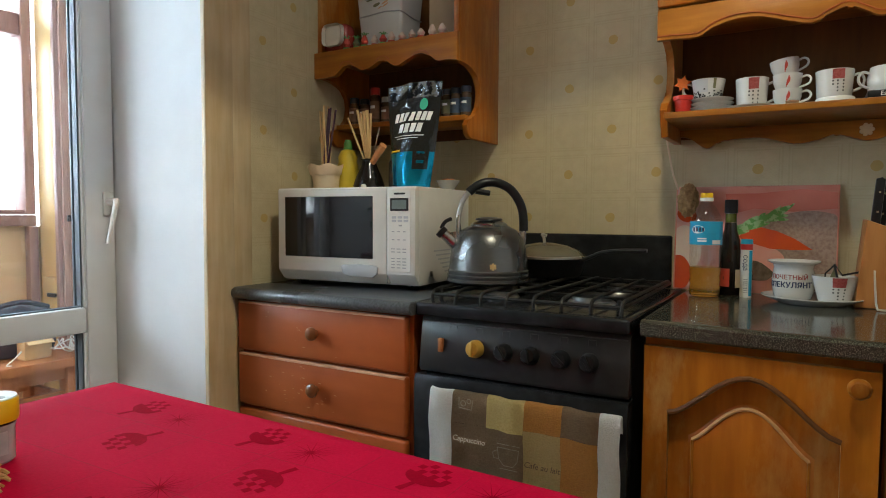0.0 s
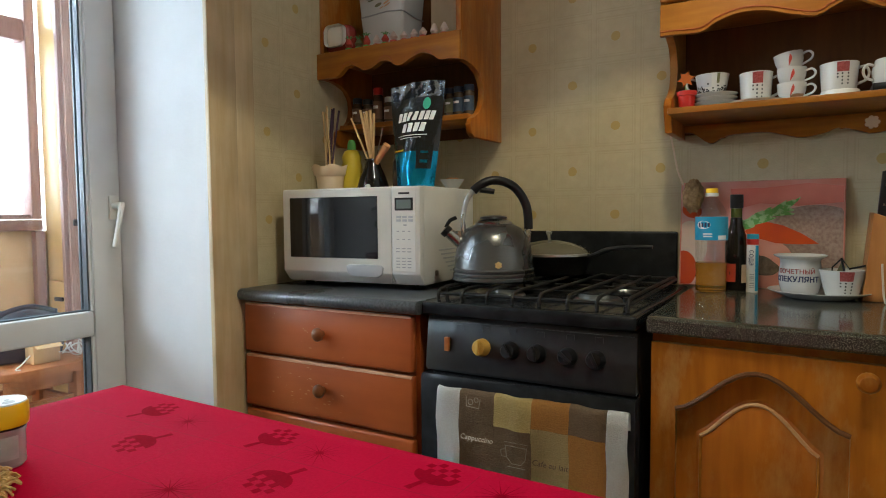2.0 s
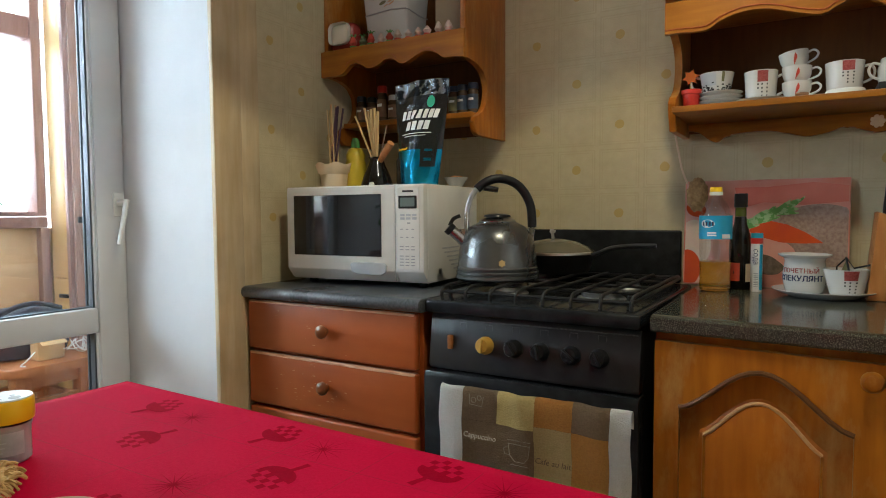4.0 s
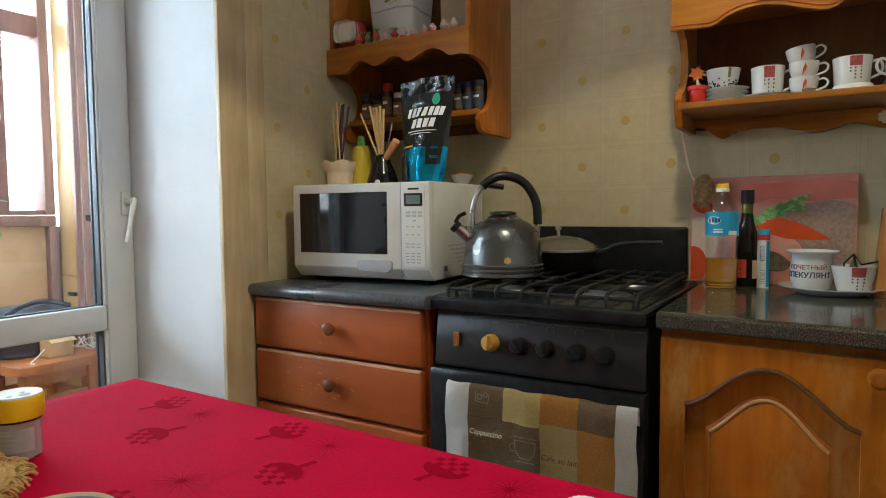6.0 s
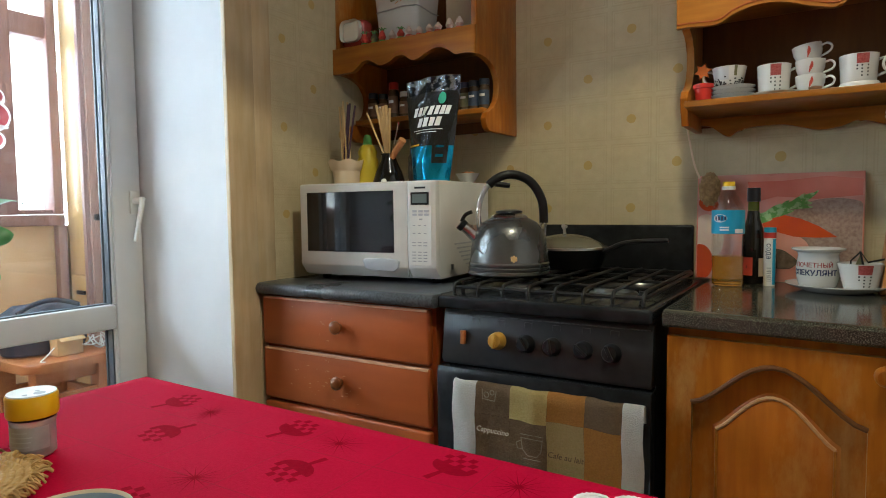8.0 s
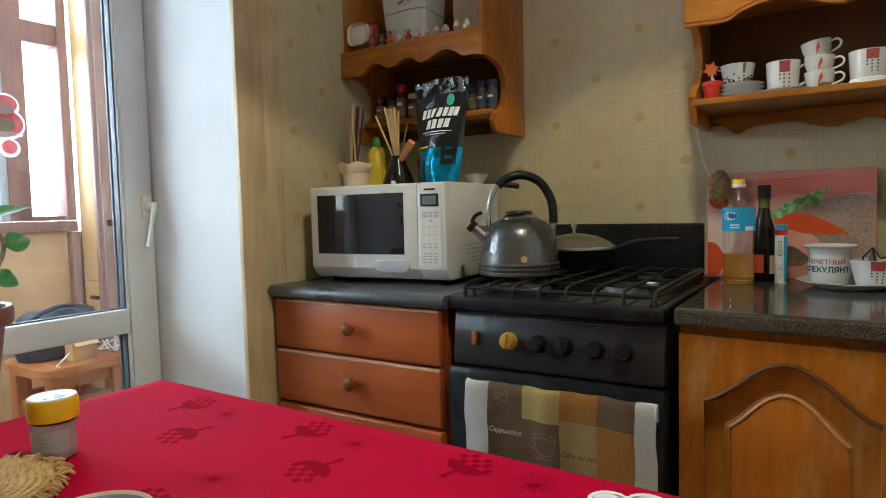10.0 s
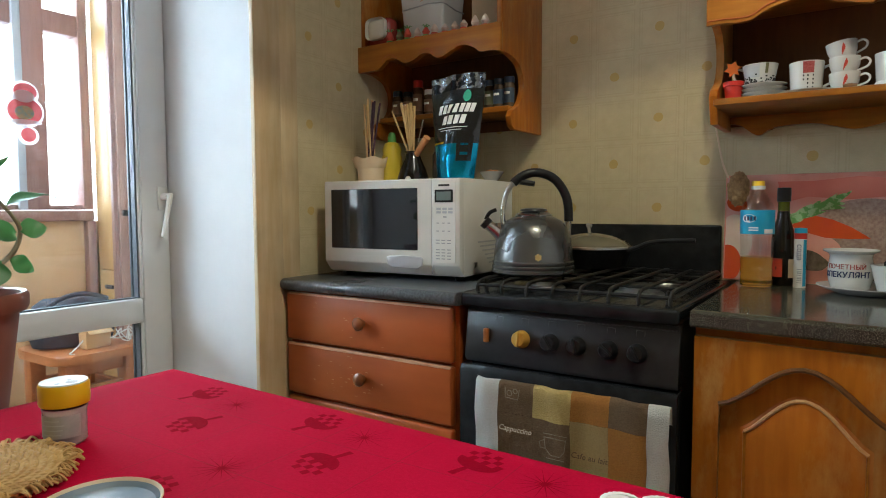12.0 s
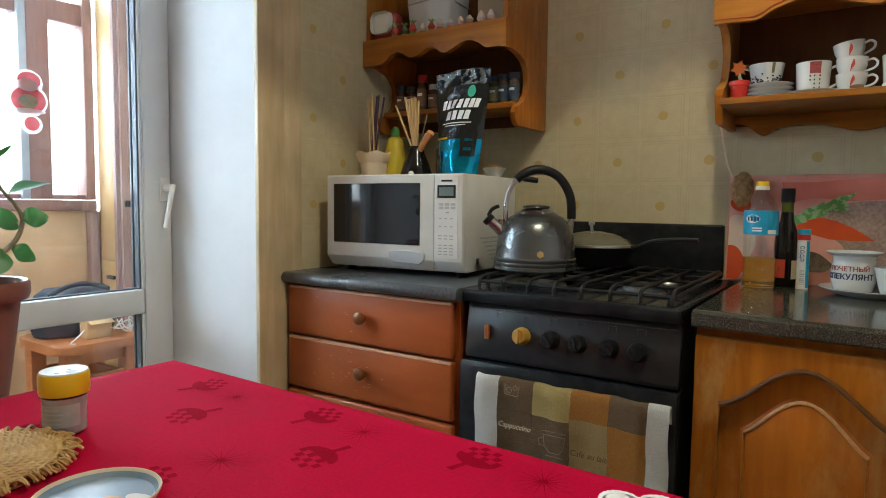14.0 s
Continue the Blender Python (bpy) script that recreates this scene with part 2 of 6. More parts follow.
STALK = M("grey_green_stalk", (0.30, 0.27, 0.18), (0.22, 0.2, 0.13), 40, 0.6)
STRAW = M("woven_straw", (0.50, 0.30, 0.10), (0.66, 0.45, 0.18), 55, 0.7, bump=0.5, bscale=120)
LACE = M("white_lace", (0.80, 0.79, 0.77), None, 60, 0.8, bump=0.4)
TOWELS = {
    "cream": M("cream_terry", (0.86, 0.85, 0.80), (0.80, 0.78, 0.72), 260, 0.9, bump=0.9, bscale=420),
    "brown": M("brown_terry", (0.20, 0.125, 0.065), (0.25, 0.16, 0.085), 260, 0.9, bump=0.9, bscale=420),
    "yellow": M("mustard_terry", (0.68, 0.52, 0.20), (0.60, 0.44, 0.15), 260, 0.9, bump=0.9, bscale=420),
    "orange": M("rust_terry", (0.58, 0.26, 0.05), (0.50, 0.21, 0.04), 260, 0.9, bump=0.9, bscale=420),
    "sand": M("sand_terry", (0.55, 0.40, 0.17), (0.48, 0.34, 0.13), 260, 0.9, bump=0.9, bscale=420),
}
THREAD = M("pale_embroidery", (0.62, 0.52, 0.38), None, 200, 0.9)
THREAD_F = M("faint_embroidery", (0.33, 0.26, 0.17), None, 200, 0.9)
THREAD_D = M("dark_embroidery", (0.2, 0.13, 0.06), None, 200, 0.9)
SALMON = M("salmon_print", (0.66, 0.22, 0.16), (0.70, 0.40, 0.34), 6, 0.3, stain=0.1)
LEAFPRINT = M("green_print", (0.16, 0.36, 0.10), (0.36, 0.54, 0.26), 70, 0.12, sharp=True)
MEATPRINT = M("brown_print", (0.30, 0.20, 0.165), (0.42, 0.31, 0.26), 130, 0.12, stain=0.25)
CARROT = M("orange_print", (0.62, 0.09, 0.02), (0.55, 0.07, 0.03), 14, 0.12, stain=0.15)
PINKPRINT = M("pink_print", (0.66, 0.33, 0.30), (0.70, 0.44, 0.40), 9, 0.12)
BLOCKWOOD = M("knife_block_wood", (0.42, 0.18, 0.05), (0.34, 0.13, 0.032), 8, 0.4, stretch=(8, 8, 0.7), stain=0.15)
SPONGE = M("brown_bast", (0.24, 0.14, 0.06), (0.40, 0.26, 0.12), 90, 0.9, bump=1.0, bscale=150)
TRAYBLUE = M("blue_tin", (0.16, 0.25, 0.38), (0.34, 0.40, 0.46), 12, 0.2, stain=0.15, rvar=0.05)
PEACH = M("peach_print", (0.55, 0.32, 0.18), None, 20, 0.25)
SPICE = M("spice_jar_glass", (0.05, 0.035, 0.025), (0.14, 0.09, 0.05), 50, 0.12)
TEALCAP = M("dark_blue_cap", (0.02, 0.03, 0.06), None, 20, 0.3)
GARLIC = M("garlic_ceramic", (0.60, 0.50, 0.42), (0.5, 0.36, 0.3), 40, 0.4)


def glass(name, gloss=0.06):
    mat = bpy.data.materials.new(name)
    mat.use_nodes = True
    n, l = mat.node_tree.nodes, mat.node_tree.links
    n.remove(n["Principled BSDF"])
    tr, gl, mx = n.new("ShaderNodeBsdfTransparent"), n.new("ShaderNodeBsdfGlossy"), n.new("ShaderNodeMixShader")
    gl.inputs["Roughness"].default_value = 0.02
    tr.inputs[0].default_value = (0.97, 0.98, 0.98, 1)
    mx.inputs[0].default_value = gloss
    l.new(tr.outputs[0], mx.inputs[1])
    l.new(gl.outputs[0], mx.inputs[2])
    l.new(mx.outputs[0], n["Material Output"].inputs[0])
    return mat


PANE = glass("window_glass")
PET = glass("clear_bottle_plastic", 0.10)
SKYGLOW = bpy.data.materials.new("bright_overcast")
SKYGLOW.use_nodes = True
SKYGLOW.node_tree.nodes.remove(SKYGLOW.node_tree.nodes["Principled BSDF"])
em = SKYGLOW.node_tree.nodes.new("ShaderNodeEmission")
em.inputs[0].default_value, em.inputs[1].default_value = (0.93, 0.97, 1.0, 1), 9.0
SKYGLOW.node_tree.links.new(em.outputs[0], SKYGLOW.node_tree.nodes["Material Output"].inputs[0])

# ---- building helpers ----
ORIGIN = {}


def thing(name, loc, label, category, group="", kind=""):
    ob = new(name)
    ob.empty_display_size = 0.05
    ob.location = loc
    ORIGIN[ob.name] = Vector(loc)
    return tagged(ob, label, category, group, kind)


def part(name, bm, mat, parent=None, label="", smooth=40):
    me = bpy.data.meshes.new(name)
    bmesh.ops.recalc_face_normals(bm, faces=bm.faces)
    o = ORIGIN[parent.name] if parent else Vector()
    bm.transform(Matrix.Translation(-o))
    bm.to_mesh(me)
    bm.free()
    me.materials.append(mat)
    me.shade_smooth()
    me.set_sharp_from_angle(angle=radians(smooth))
    ob = new(name, me)
    ORIGIN[ob.name] = o
    if parent:
        ob.parent = parent
    if label:
        ob["label"] = label
    return ob


def structure(name, bm, mat, label, category):
    return tagged(part(name, bm, mat), label, category, kind="structure")


def nb():
    return bmesh.new()


def box(bm, x0, x1, y0, y1, z0, z1, bev=0.0, seg=2):
    vs = [bm.verts.new((x, y, z)) for z in (z0, z1) for y in (y0, y1) for x in (x0, x1)]
    fs = [bm.faces.new([vs[i] for i in f]) for f in ((0, 2, 3, 1), (4, 5, 7, 6), (0, 1, 5, 4), (2, 6, 7, 3), (0, 4, 6, 2), (1, 3, 7, 5))]
    if bev:
        es = list({e for f in fs for e in f.edges})
        bmesh.ops.bevel(bm, geom=es, offset=bev, segments=seg, profile=0.5, affect="EDGES")
    return bm


def bx(*a, **k):
    return box(nb(), *a, **k)


def lathe(bm, profile, cx, cy, n=28, sx=1.0, sy=1.0):
    """Turns a profile of (radius, z) round a standing axis; ends are closed."""
    rings = []
    for r, z in profile:
        if r < 1e-5:
            rings.append([bm.verts.new((cx, cy, z))])
        else:
            rings.append([bm.verts.new((cx + sx * r * math.cos(2 * math.pi * i / n), cy + sy * r * math.sin(2 * math.pi * i / n), z)) for i in range(n)])
    for a, b in zip(rings, rings[1:]):
        for i in range(n):
            j = (i + 1) % n
            if len(a) == 1 and len(b) == 1:
                continue
            if len(a) == 1:
                bm.faces.new((a[0], b[i], b[j]))
            elif len(b) == 1:
                bm.faces.new((a[i], a[j], b[0]))
            else:
                bm.faces.new((a[i], a[j], b[j], b[i]))
    for ring in (rings[0], rings[-1]):
        if len(ring) > 2:
            bm.faces.new(ring)
    return bm


def lt(*a, **k):
    return lathe(nb(), *a, **k)


def prism(bm, pts, axis, a0, a1, bev=0.0):
    """A flat outline pushed along an axis. pts: the two other coordinates, in the order x, y, z."""
    def at(p, a):
        q = list(p)
        q.insert(axis, a)
        return bm.verts.new(q)
    lo, hi = [at(p, a0) for p in pts], [at(p, a1) for p in pts]
    fs = [bm.faces.new(lo), bm.faces.new(hi)]
    k = len(pts)
    fs += [bm.faces.new((lo[i], lo[(i + 1) % k], hi[(i + 1) % k], hi[i])) for i in range(k)]
    if bev:
        es = list({e for f in fs[:2] for e in f.edges})
        bmesh.ops.bevel(bm, geom=es, offset=bev, segments=2, profile=0.5, affect="EDGES")
    return bm


def pr(*a, **k):
    return prism(nb(), *a, **k)


def ringprism(bm, outer, inner, y0, y1):
    """A plate in the xz plane with an opening; both outlines have the same number of points."""
    k = len(outer)
    v = [[bm.verts.new((p[0], y, p[1])) for p in o] for y in (y0, y1) for o in (outer, inner)]
    for i in range(k):
        j = (i + 1) % k
        bm.faces.new((v[0][i], v[0][j], v[1][j], v[1][i]))
        bm.faces.new((v[2][i], v[3][i], v[3][j], v[2][j]))
        bm.faces.new((v[0][i], v[2][i], v[2][j], v[0][j]))
        bm.faces.new((v[1][i], v[1][j], v[3][j], v[3][i]))
    return bm


def tube(bm, pts, r, n=8, r1=None):
    """A round bar along points."""
    pts = [Vector(p) for p in pts]
    rings, side = [], None
    for i, p in enumerate(pts):
        d = (pts[min(i + 1, len(pts) - 1)] - pts[max(i - 1, 0)]).normalized()
        if side is None:
            side = d.orthogonal().normalized()
        side = (side - d * side.dot(d)).normalized()
        up = d.cross(side)
        rad = r if r1 is None else r + (r1 - r) * i / (len(pts) - 1)
        rings.append([bm.verts.new(p + rad * (math.cos(2 * math.pi * j / n) * side + math.sin(2 * math.pi * j / n) * up)) for j in range(n)])
    for a, b in zip(rings, rings[1:]):
        for j in range(n):
            bm.faces.new((a[j], a[(j + 1) % n], b[(j + 1) % n], b[j]))
    bm.faces.new(rings[0])
    bm.faces.new(rings[-1])
    return bm


def tb(*a, **k):
    return tube(nb(), *a, **k)


def arc(c, r, a0, a1, n, plane="xz", r2=None):
    out = []
    for i in range(n + 1):
        a = radians(a0 + (a1 - a0) * i / n)
        u, v = r * math.cos(a), (r2 or r) * math.sin(a)
        out.append({"xz": (c[0] + u, c[1], c[2] + v), "xy": (c[0] + u, c[1] + v, c[2]), "yz": (c[0], c[1] + u, c[2] + v)}[plane])
    return out


def spline(pts, k=6):
    """Smooth points through the given ones."""
    pts = [Vector(p) for p in pts]
    out = []
    for i in range(len(pts) - 1):
        p0, p1, p2, p3 = pts[max(i - 1, 0)], pts[i], pts[i + 1], pts[min(i + 2, len(pts) - 1)]
        for j in range(k):
            t = j / k
            out.append(0.5 * ((2 * p1) + (p2 - p0) * t + (2 * p0 - 5 * p1 + 4 * p2 - p3) * t * t + (3 * p1 - p0 - 3 * p2 + p3) * t ** 3))
    return [tuple(p) for p in out] + [tuple(pts[-1])]


def patch(bm, pts):
    """A thin flat piece with the given corners, in order."""
    bm.faces.new([bm.verts.new(p) for p in pts])
    return bm


def lettering(name, body, size, mat, parent, m, radius=0.0, depth=0.0004, shear=0.0, bold=0.0):
    """Raised letters in their plane's x and y, put at the pose m; radius bends them round a standing axis behind them."""
    cu = bpy.data.curves.new(name, "FONT")
    cu.body, cu.size, cu.align_x, cu.align_y, cu.extrude, cu.shear = body, size, "CENTER", "CENTER", depth, shear
    cu.resolution_u = 3
    cu.offset = bold
    tmp = bpy.data.objects.new(name, cu)
    scene.collection.objects.link(tmp)
    dg = bpy.context.evaluated_depsgraph_get()
    me = bpy.data.meshes.new_from_object(tmp.evaluated_get(dg))
    bpy.data.objects.remove(tmp)
    bm = nb()
    bm.from_mesh(me)
    bpy.data.meshes.remove(me)
    if radius:
        bmesh.ops.subdivide_edges(bm, edges=[e for e in bm.edges if e.calc_length() > radius * 0.15], cuts=2)
        for v in bm.verts:
            a = v.co.x / radius
            v.co = Vector((math.sin(a) * (radius + v.co.z), v.co.y, math.cos(a) * (radius + v.co.z) - radius))
    bm.transform(m)
    return part(name, bm, mat, parent)


def facing(x, y, z, turn=0.0):
    """Letters that stand upright at x, y, z and face the room (towards -y), turned about the vertical."""
    return pose(x, y, z, 90, 0, turn)


def on_round(bm, cx, cy, r, a0, a1, z0, z1, n=8, lift=0.0006):
    """A curved piece of print on a round body; angles in degrees, 0 along +x, -90 towards the room. r may be (lower, upper)."""
    r0, r1 = r if isinstance(r, tuple) else (r, r)
    row = []
    for i in range(n + 1):
        a = radians(a0 + (a1 - a0) * i / n)
        row.append([bm.verts.new((cx + (q + lift) * math.cos(a), cy + (q + lift) * math.sin(a), z)) for q, z in ((r0, z0), (r1, z1))])
    for a, b in zip(row, row[1:]):
        bm.faces.new((a[0], b[0], b[1], a[1]))
    return bm

# ---- structure ----
structure("floor", bx(0, 2.32, -2.7, 0, -0.05, 0), LINO, "brown linoleum kitchen floor", "floor")
structure("ceiling", bx(-0.45, 2.47, -2.85, 0.15, 2.5, 2.6), CEIL, "white painted kitchen ceiling", "ceiling")
structure("wall_back", bx(-0.45, 2.47, 0, 0.15, 0, 2.5), PAPER_BACK, "cream wallpaper wall with embossed squares and ochre dots", "wall")
# unseen wall, kept close and white so that it bounces light leftwards
structure("wall_right", bx(2.32, 2.47, -2.7, 0, 0, 2.5), M("bounce_wall_white", (0.82, 0.82, 0.81), (0.86, 0.86, 0.85), 6, 0.6), "unseen right wall, white to bounce daylight", "wall")
structure("wall_front", bx(-0.45, 2.47, -2.85, -2.7, 0, 2.5), PAPER_BACK, "cream papered kitchen wall", "wall")
b = nb()
box(b, -0.45, 0, -0.712, 0, 0, 2.5)
box(b, -0.45, 0, -2.7, -1.60, 0, 2.5)
box(b, -0.45, 0, -1.60, -1.37, 0, 0.56)
box(b, -0.45, 0, -1.60, -1.37, 2.16, 2.5)
box(b, -0.45, 0, -1.37, -0.712, 2.16, 2.5)
wall_left = structure("wall_left", b, PLASTER, "thick outer wall with a white plastered door reveal", "wall")
structure("wallpaper_left", bx(0, 0.003, -0.56, 0, 0, 2.5), PAPER_LEFT, "cream wallpaper with embossed squares and dots", "wall")
casing = thing("door_casing", (0, -0.64, 0), "pale pine door casing boards with vertical grain", "door casing", kind="structure")
part("board", bx(0.0, 0.016, -0.722, -0.628, 0, 2.3, 0.003), PINE, casing)
part("board", bx(0.0, 0.011, -0.626, -0.560, 0, 2.3, 0.003), PINE, casing)
b = nb()
box(b, -0.392, 0.0, -1.599, -1.372, 0.561, 0.60)
box(b, 0.0005, 0.11, -1.63, -1.32, 0.561, 0.60, 0.006)
structure("windowsill", b, PVC, "white plastic windowsill beside the balcony door", "windowsill")

# balcony door: white sash, two panes, lever
door = thing("door_1", (-0.42, -1.03, 0), "white plastic balcony door with two glass panes, closed", "door", kind="structure")
DX0, DX1 = -0.46, -0.395
part("stile", bx(DX0, DX1, -0.803, -0.714, 0.03, 2.12, 0.006), PVC, door)
part("stile", bx(DX0, DX1, -1.365, -1.275, 0.03, 2.12, 0.006), PVC, door)
part("rail", bx(DX0, DX1 - 0.001, -1.274, -0.804, 0.708, 0.782, 0.008), PVC, door)
part("rail", bx(DX0, DX1 - 0.001, -1.274, -0.804, 2.03, 2.12, 0.006), PVC, door)
part("rail", bx(DX0, DX1 - 0.001, -1.274, -0.804, 0.03, 0.13, 0.006), PVC, door)
for z0, z1 in ((0.782, 2.03), (0.13, 0.708)):
    pane = part("pane", bx(-0.432, -0.426, -1.275, -0.803, z0, z1), PANE, door)
    pane.visible_shadow = False
    part("bead", bx(-0.424, -0.398, -0.812, -0.8035, z0, z1, 0.002), PVC, door)
    part("gasket", bx(-0.4255, -0.404, -0.817, -0.8125, z0, z1), RUBBER, door)
    part("gasket", bx(-0.44, -0.433, -0.818, -0.8035, z0, z1), RUBBER, door)
    part("gasket", bx(-0.4255, -0.41, -1.274, -0.812, z0 - 0.001, z0 + 0.004), RUBBER, door)
handle = part("handle", bx(-0.395, -0.387, -0.753, -0.722, 1.045, 1.115, 0.003), WHITE_PL, door, "white plastic lever handle")
b = tb([(-0.39, -0.737, 1.085), (-0.355, -0.737, 1.085)], 0.011, 12)
tube(b, spline([(-0.352, -0.737, 1.092), (-0.345, -0.745, 1.07), (-0.343, -0.757, 1.02), (-0.343, -0.77, 0.965)]), 0.009, 8, 0.006)
part("lever", b, WHITE_PL, handle)
# the narrow window next to the door, beyond the walk's view
window = thing("window_1", (-0.42, -1.485, 0.7), "narrow white plastic side window next to the balcony door", "window", kind="structure")
for y0, y1 in ((-1.40, -1.371), (-1.599, -1.56)):
    part("window_frame", bx(DX0, DX1, y0, y1, 0.601, 2.159, 0.005), PVC, window)
for z0, z1 in ((0.601, 0.65), (2.11, 2.159)):
    part("window_frame", bx(DX0, DX1 - 0.001, -1.559, -1.401, z0, z1, 0.005), PVC, window)
part("pane", bx(-0.432, -0.426, -1.559, -1.401, 0.65, 2.11), PANE, window).visible_shadow = False

# ---- balcony ----
structure("backdrop", bx(-9.1, -9.0, -16, 12, 0.75, 9.0), SKYGLOW, "white overcast sky outside the balcony", "sky")
structure("balcony_floor", bx(-1.45, -0.45, -3.3, 0, -0.1, -0.05), BALC_YEL, "balcony floor", "floor")
structure("balcony_ceiling", bx(-1.45, -0.45, -3.3, 0, 2.36, 2.42), CEIL, "white balcony ceiling", "ceiling")
structure("balcony_wall_end", bx(-1.45, -0.45, 0.0, 0.1, -0.05, 2.36), BALC_PANEL, "ochre panelled balcony end wall", "wall")
structure("balcony_wall_near", bx(-1.45, -0.45, -3.45, -3.3, -0.05, 2.36), BALC_PANEL, "ochre panelled balcony end wall", "wall")
structure("balcony_parapet", bx(-1.40, -1.30, -3.3, 0, -0.05, 1.0), BALC_PANEL, "ochre panelled balcony parapet", "parapet")
structure("balcony_wall_inner", bx(-0.47, -0.452, -0.712, 0, -0.05, 2.36), CEIL, "white lining on the balcony's inner wall", "wall")
glazing = thing("balcony_window", (-1.33, -1.6, 1.0), "brown painted wooden balcony windows, bright daylight outside", "window", kind="structure")
part("sill", bx(-1.38, -1.255, -3.29, -0.49, 1.001, 1.045, 0.006), BALC_WOOD, glazing)
posts = [(-0.516, -0.478), (-0.727, -0.646), (-1.40, -1.32), (-1.95, -1.87), (-2.50, -2.42), (-3.10, -3.02)]
for y0, y1 in posts:
    part("post", bx(-1.37, -1.285, y0, y1, 1.046, 2.355, 0.004), BALC_WOOD, glazing)
for (a0, a1), (c0, c1) in zip(posts, posts[1:]):
    part("rail", bx(-1.36, -1.295, c1, a0, 1.046, 1.066, 0.004), BALC_WOOD, glazing)
    part("rail", bx(-1.36, -1.295, c1, a0, 1.745, 1.83, 0.004), BALC_WOOD, glazing)
    part("rail", bx(-1.36, -1.295, c1, a0, 2.31, 2.354, 0.004), BALC_WOOD, glazing)
    part("pane", bx(-1.334, -1.330, c1, a0, 1.066, 2.31), PANE, glazing).visible_shadow = False
part("post", bx(-1.36, -1.28, -0.757, -0.7275, 1.046, 2.30, 0.004), GREY_PL, glazing, "grey weathered casement stile")
part("corner_post", bx(-1.299, -1.262, -0.517, -0.483, -0.05, 1.0, 0.003), BALC_WOOD, glazing)

closet = thing("balcony_closet", (-1.2, -0.25, -0.05), "narrow yellow veneered closet with a drawer and brown edge", "closet")
part("body", bx(-1.298, -1.14, -0.46, -0.005, -0.05, 2.2), BALC_YEL, closet)
part("door", bx(-1.258, -1.142, -0.478, -0.461, 0.803, 2.2, 0.002), BALC_YEL, closet)
drawer = part("drawer", bx(-1.258, -1.142, -0.478, -0.461, 0.55, 0.797, 0.002), BALC_YEL, closet)
part("handle", bx(-1.205, -1.15, -0.49, -0.479, 0.722, 0.738, 0.003), BAKELITE, drawer, "dark handle")
part("edge_strip", bx(-1.139, -1.118, -0.486, -0.02, -0.05, 2.2, 0.002), M("mauve_edging", (0.30, 0.16, 0.13), None, 12, 0.45), closet)
part("side_panel", bx(-1.117, -1.105, -0.47, -0.02, -0.05, 2.2), M("mauve_veneer", (0.42, 0.26, 0.21), (0.36, 0.21, 0.17), 12, 0.45), closet)
part("bracket", bx(-1.104, -1.096, -0.46, -0.38, 1.02, 1.045), BAKELITE, closet, "grey metal bracket")

stool = thing("stool", (-0.87, -0.75, -0.05), "orange varnished wooden stool on the balcony", "stool")
seat = [(-0.87 + 0.165 * math.copysign(abs(math.cos(t)) ** 0.35, math.cos(t)), -0.755 + 0.155 * math.copysign(abs(math.sin(t)) ** 0.35, math.sin(t))) for t in [2 * math.pi * (i + 0.5) / 40 for i in range(40)]]
part("seat", pr(seat, 2, 0.545, 0.575, 0.008), STOOLWOOD, stool)
for x in (-1.0, -0.762):
    part("apron", bx(x, x + 0.018, -0.83, -0.68, 0.50, 0.5445), STOOLWOOD, stool)
    part("rung", bx(x, x + 0.018, -0.83, -0.68, 0.425, 0.462), STOOLWOOD, stool)
    for y in (-0.88, -0.68):
        part("leg", bx(x - 0.016, x + 0.034, y, y + 0.05, -0.05, 0.5448, 0.004), STOOLWOOD, stool)
for y in (-0.866, -0.666):
    part("rung", bx(-0.965, -0.779, y, y + 0.018, 0.40, 0.44), STOOLWOOD, stool)
bag = nb()
lathe(bag, [(0.03, 0.577), (0.14, 0.579), (0.152, 0.61), (0.150, 0.67), (0.138, 0.715), (0.10, 0.737), (0, 0.742)], -0.925, -0.755, 28, 0.62, 0.92)
for v in bag.verts:
    v.co.z += 0.010 * noise.noise(v.co * 22) * (v.co.z > 0.6)
bagt = thing("bag", (-0.925, -0.755, 0.576), "dark folded fabric bag lying on the stool", "bag")
part("body", bag, BAG, bagt)
part("handle", tb(spline([(-0.87, -0.86, 0.722), (-0.865, -0.81, 0.748), (-0.865, -0.74, 0.755), (-0.87, -0.66, 0.730)], 5), 0.008, 8), BAG, bagt)
cb = thing("cardboard_box", (-0.79, -0.745, 0.575), "small open cardboard box on the stool", "box")
part("carton", bx(-0.825, -0.775, -0.787, -0.702, 0.5755, 0.642, 0.002), CARD, cb)
part("flap", pr([(-0.775, 0.640), (-0.752, 0.628), (-0.753, 0.626), (-0.775, 0.637)], 1, -0.785, -0.704), CARD, cb)
b = nb()
random.seed(4)
for k in range(4):
    p = [(-0.765 + random.uniform(-0.012, 0.012), -0.695 + 0.016 * i + random.uniform(-0.016, 0.012), 0.581 + random.uniform(0, 0.06)) for i in range(6)]
    tube(b, spline(p, 4), 0.0022, 6)
tube(b, spline([(-0.768, -0.80, 0.61), (-0.76, -0.83, 0.588), (-0.745, -0.855, 0.578), (-0.735, -0.845, 0.577)], 5), 0.0022, 6)
wire = thing("cable", (-0.765, -0.68, 0.575), "tangled pale thin cable on the stool", "cable")
part("strand", b, WHITE_PL, wire)


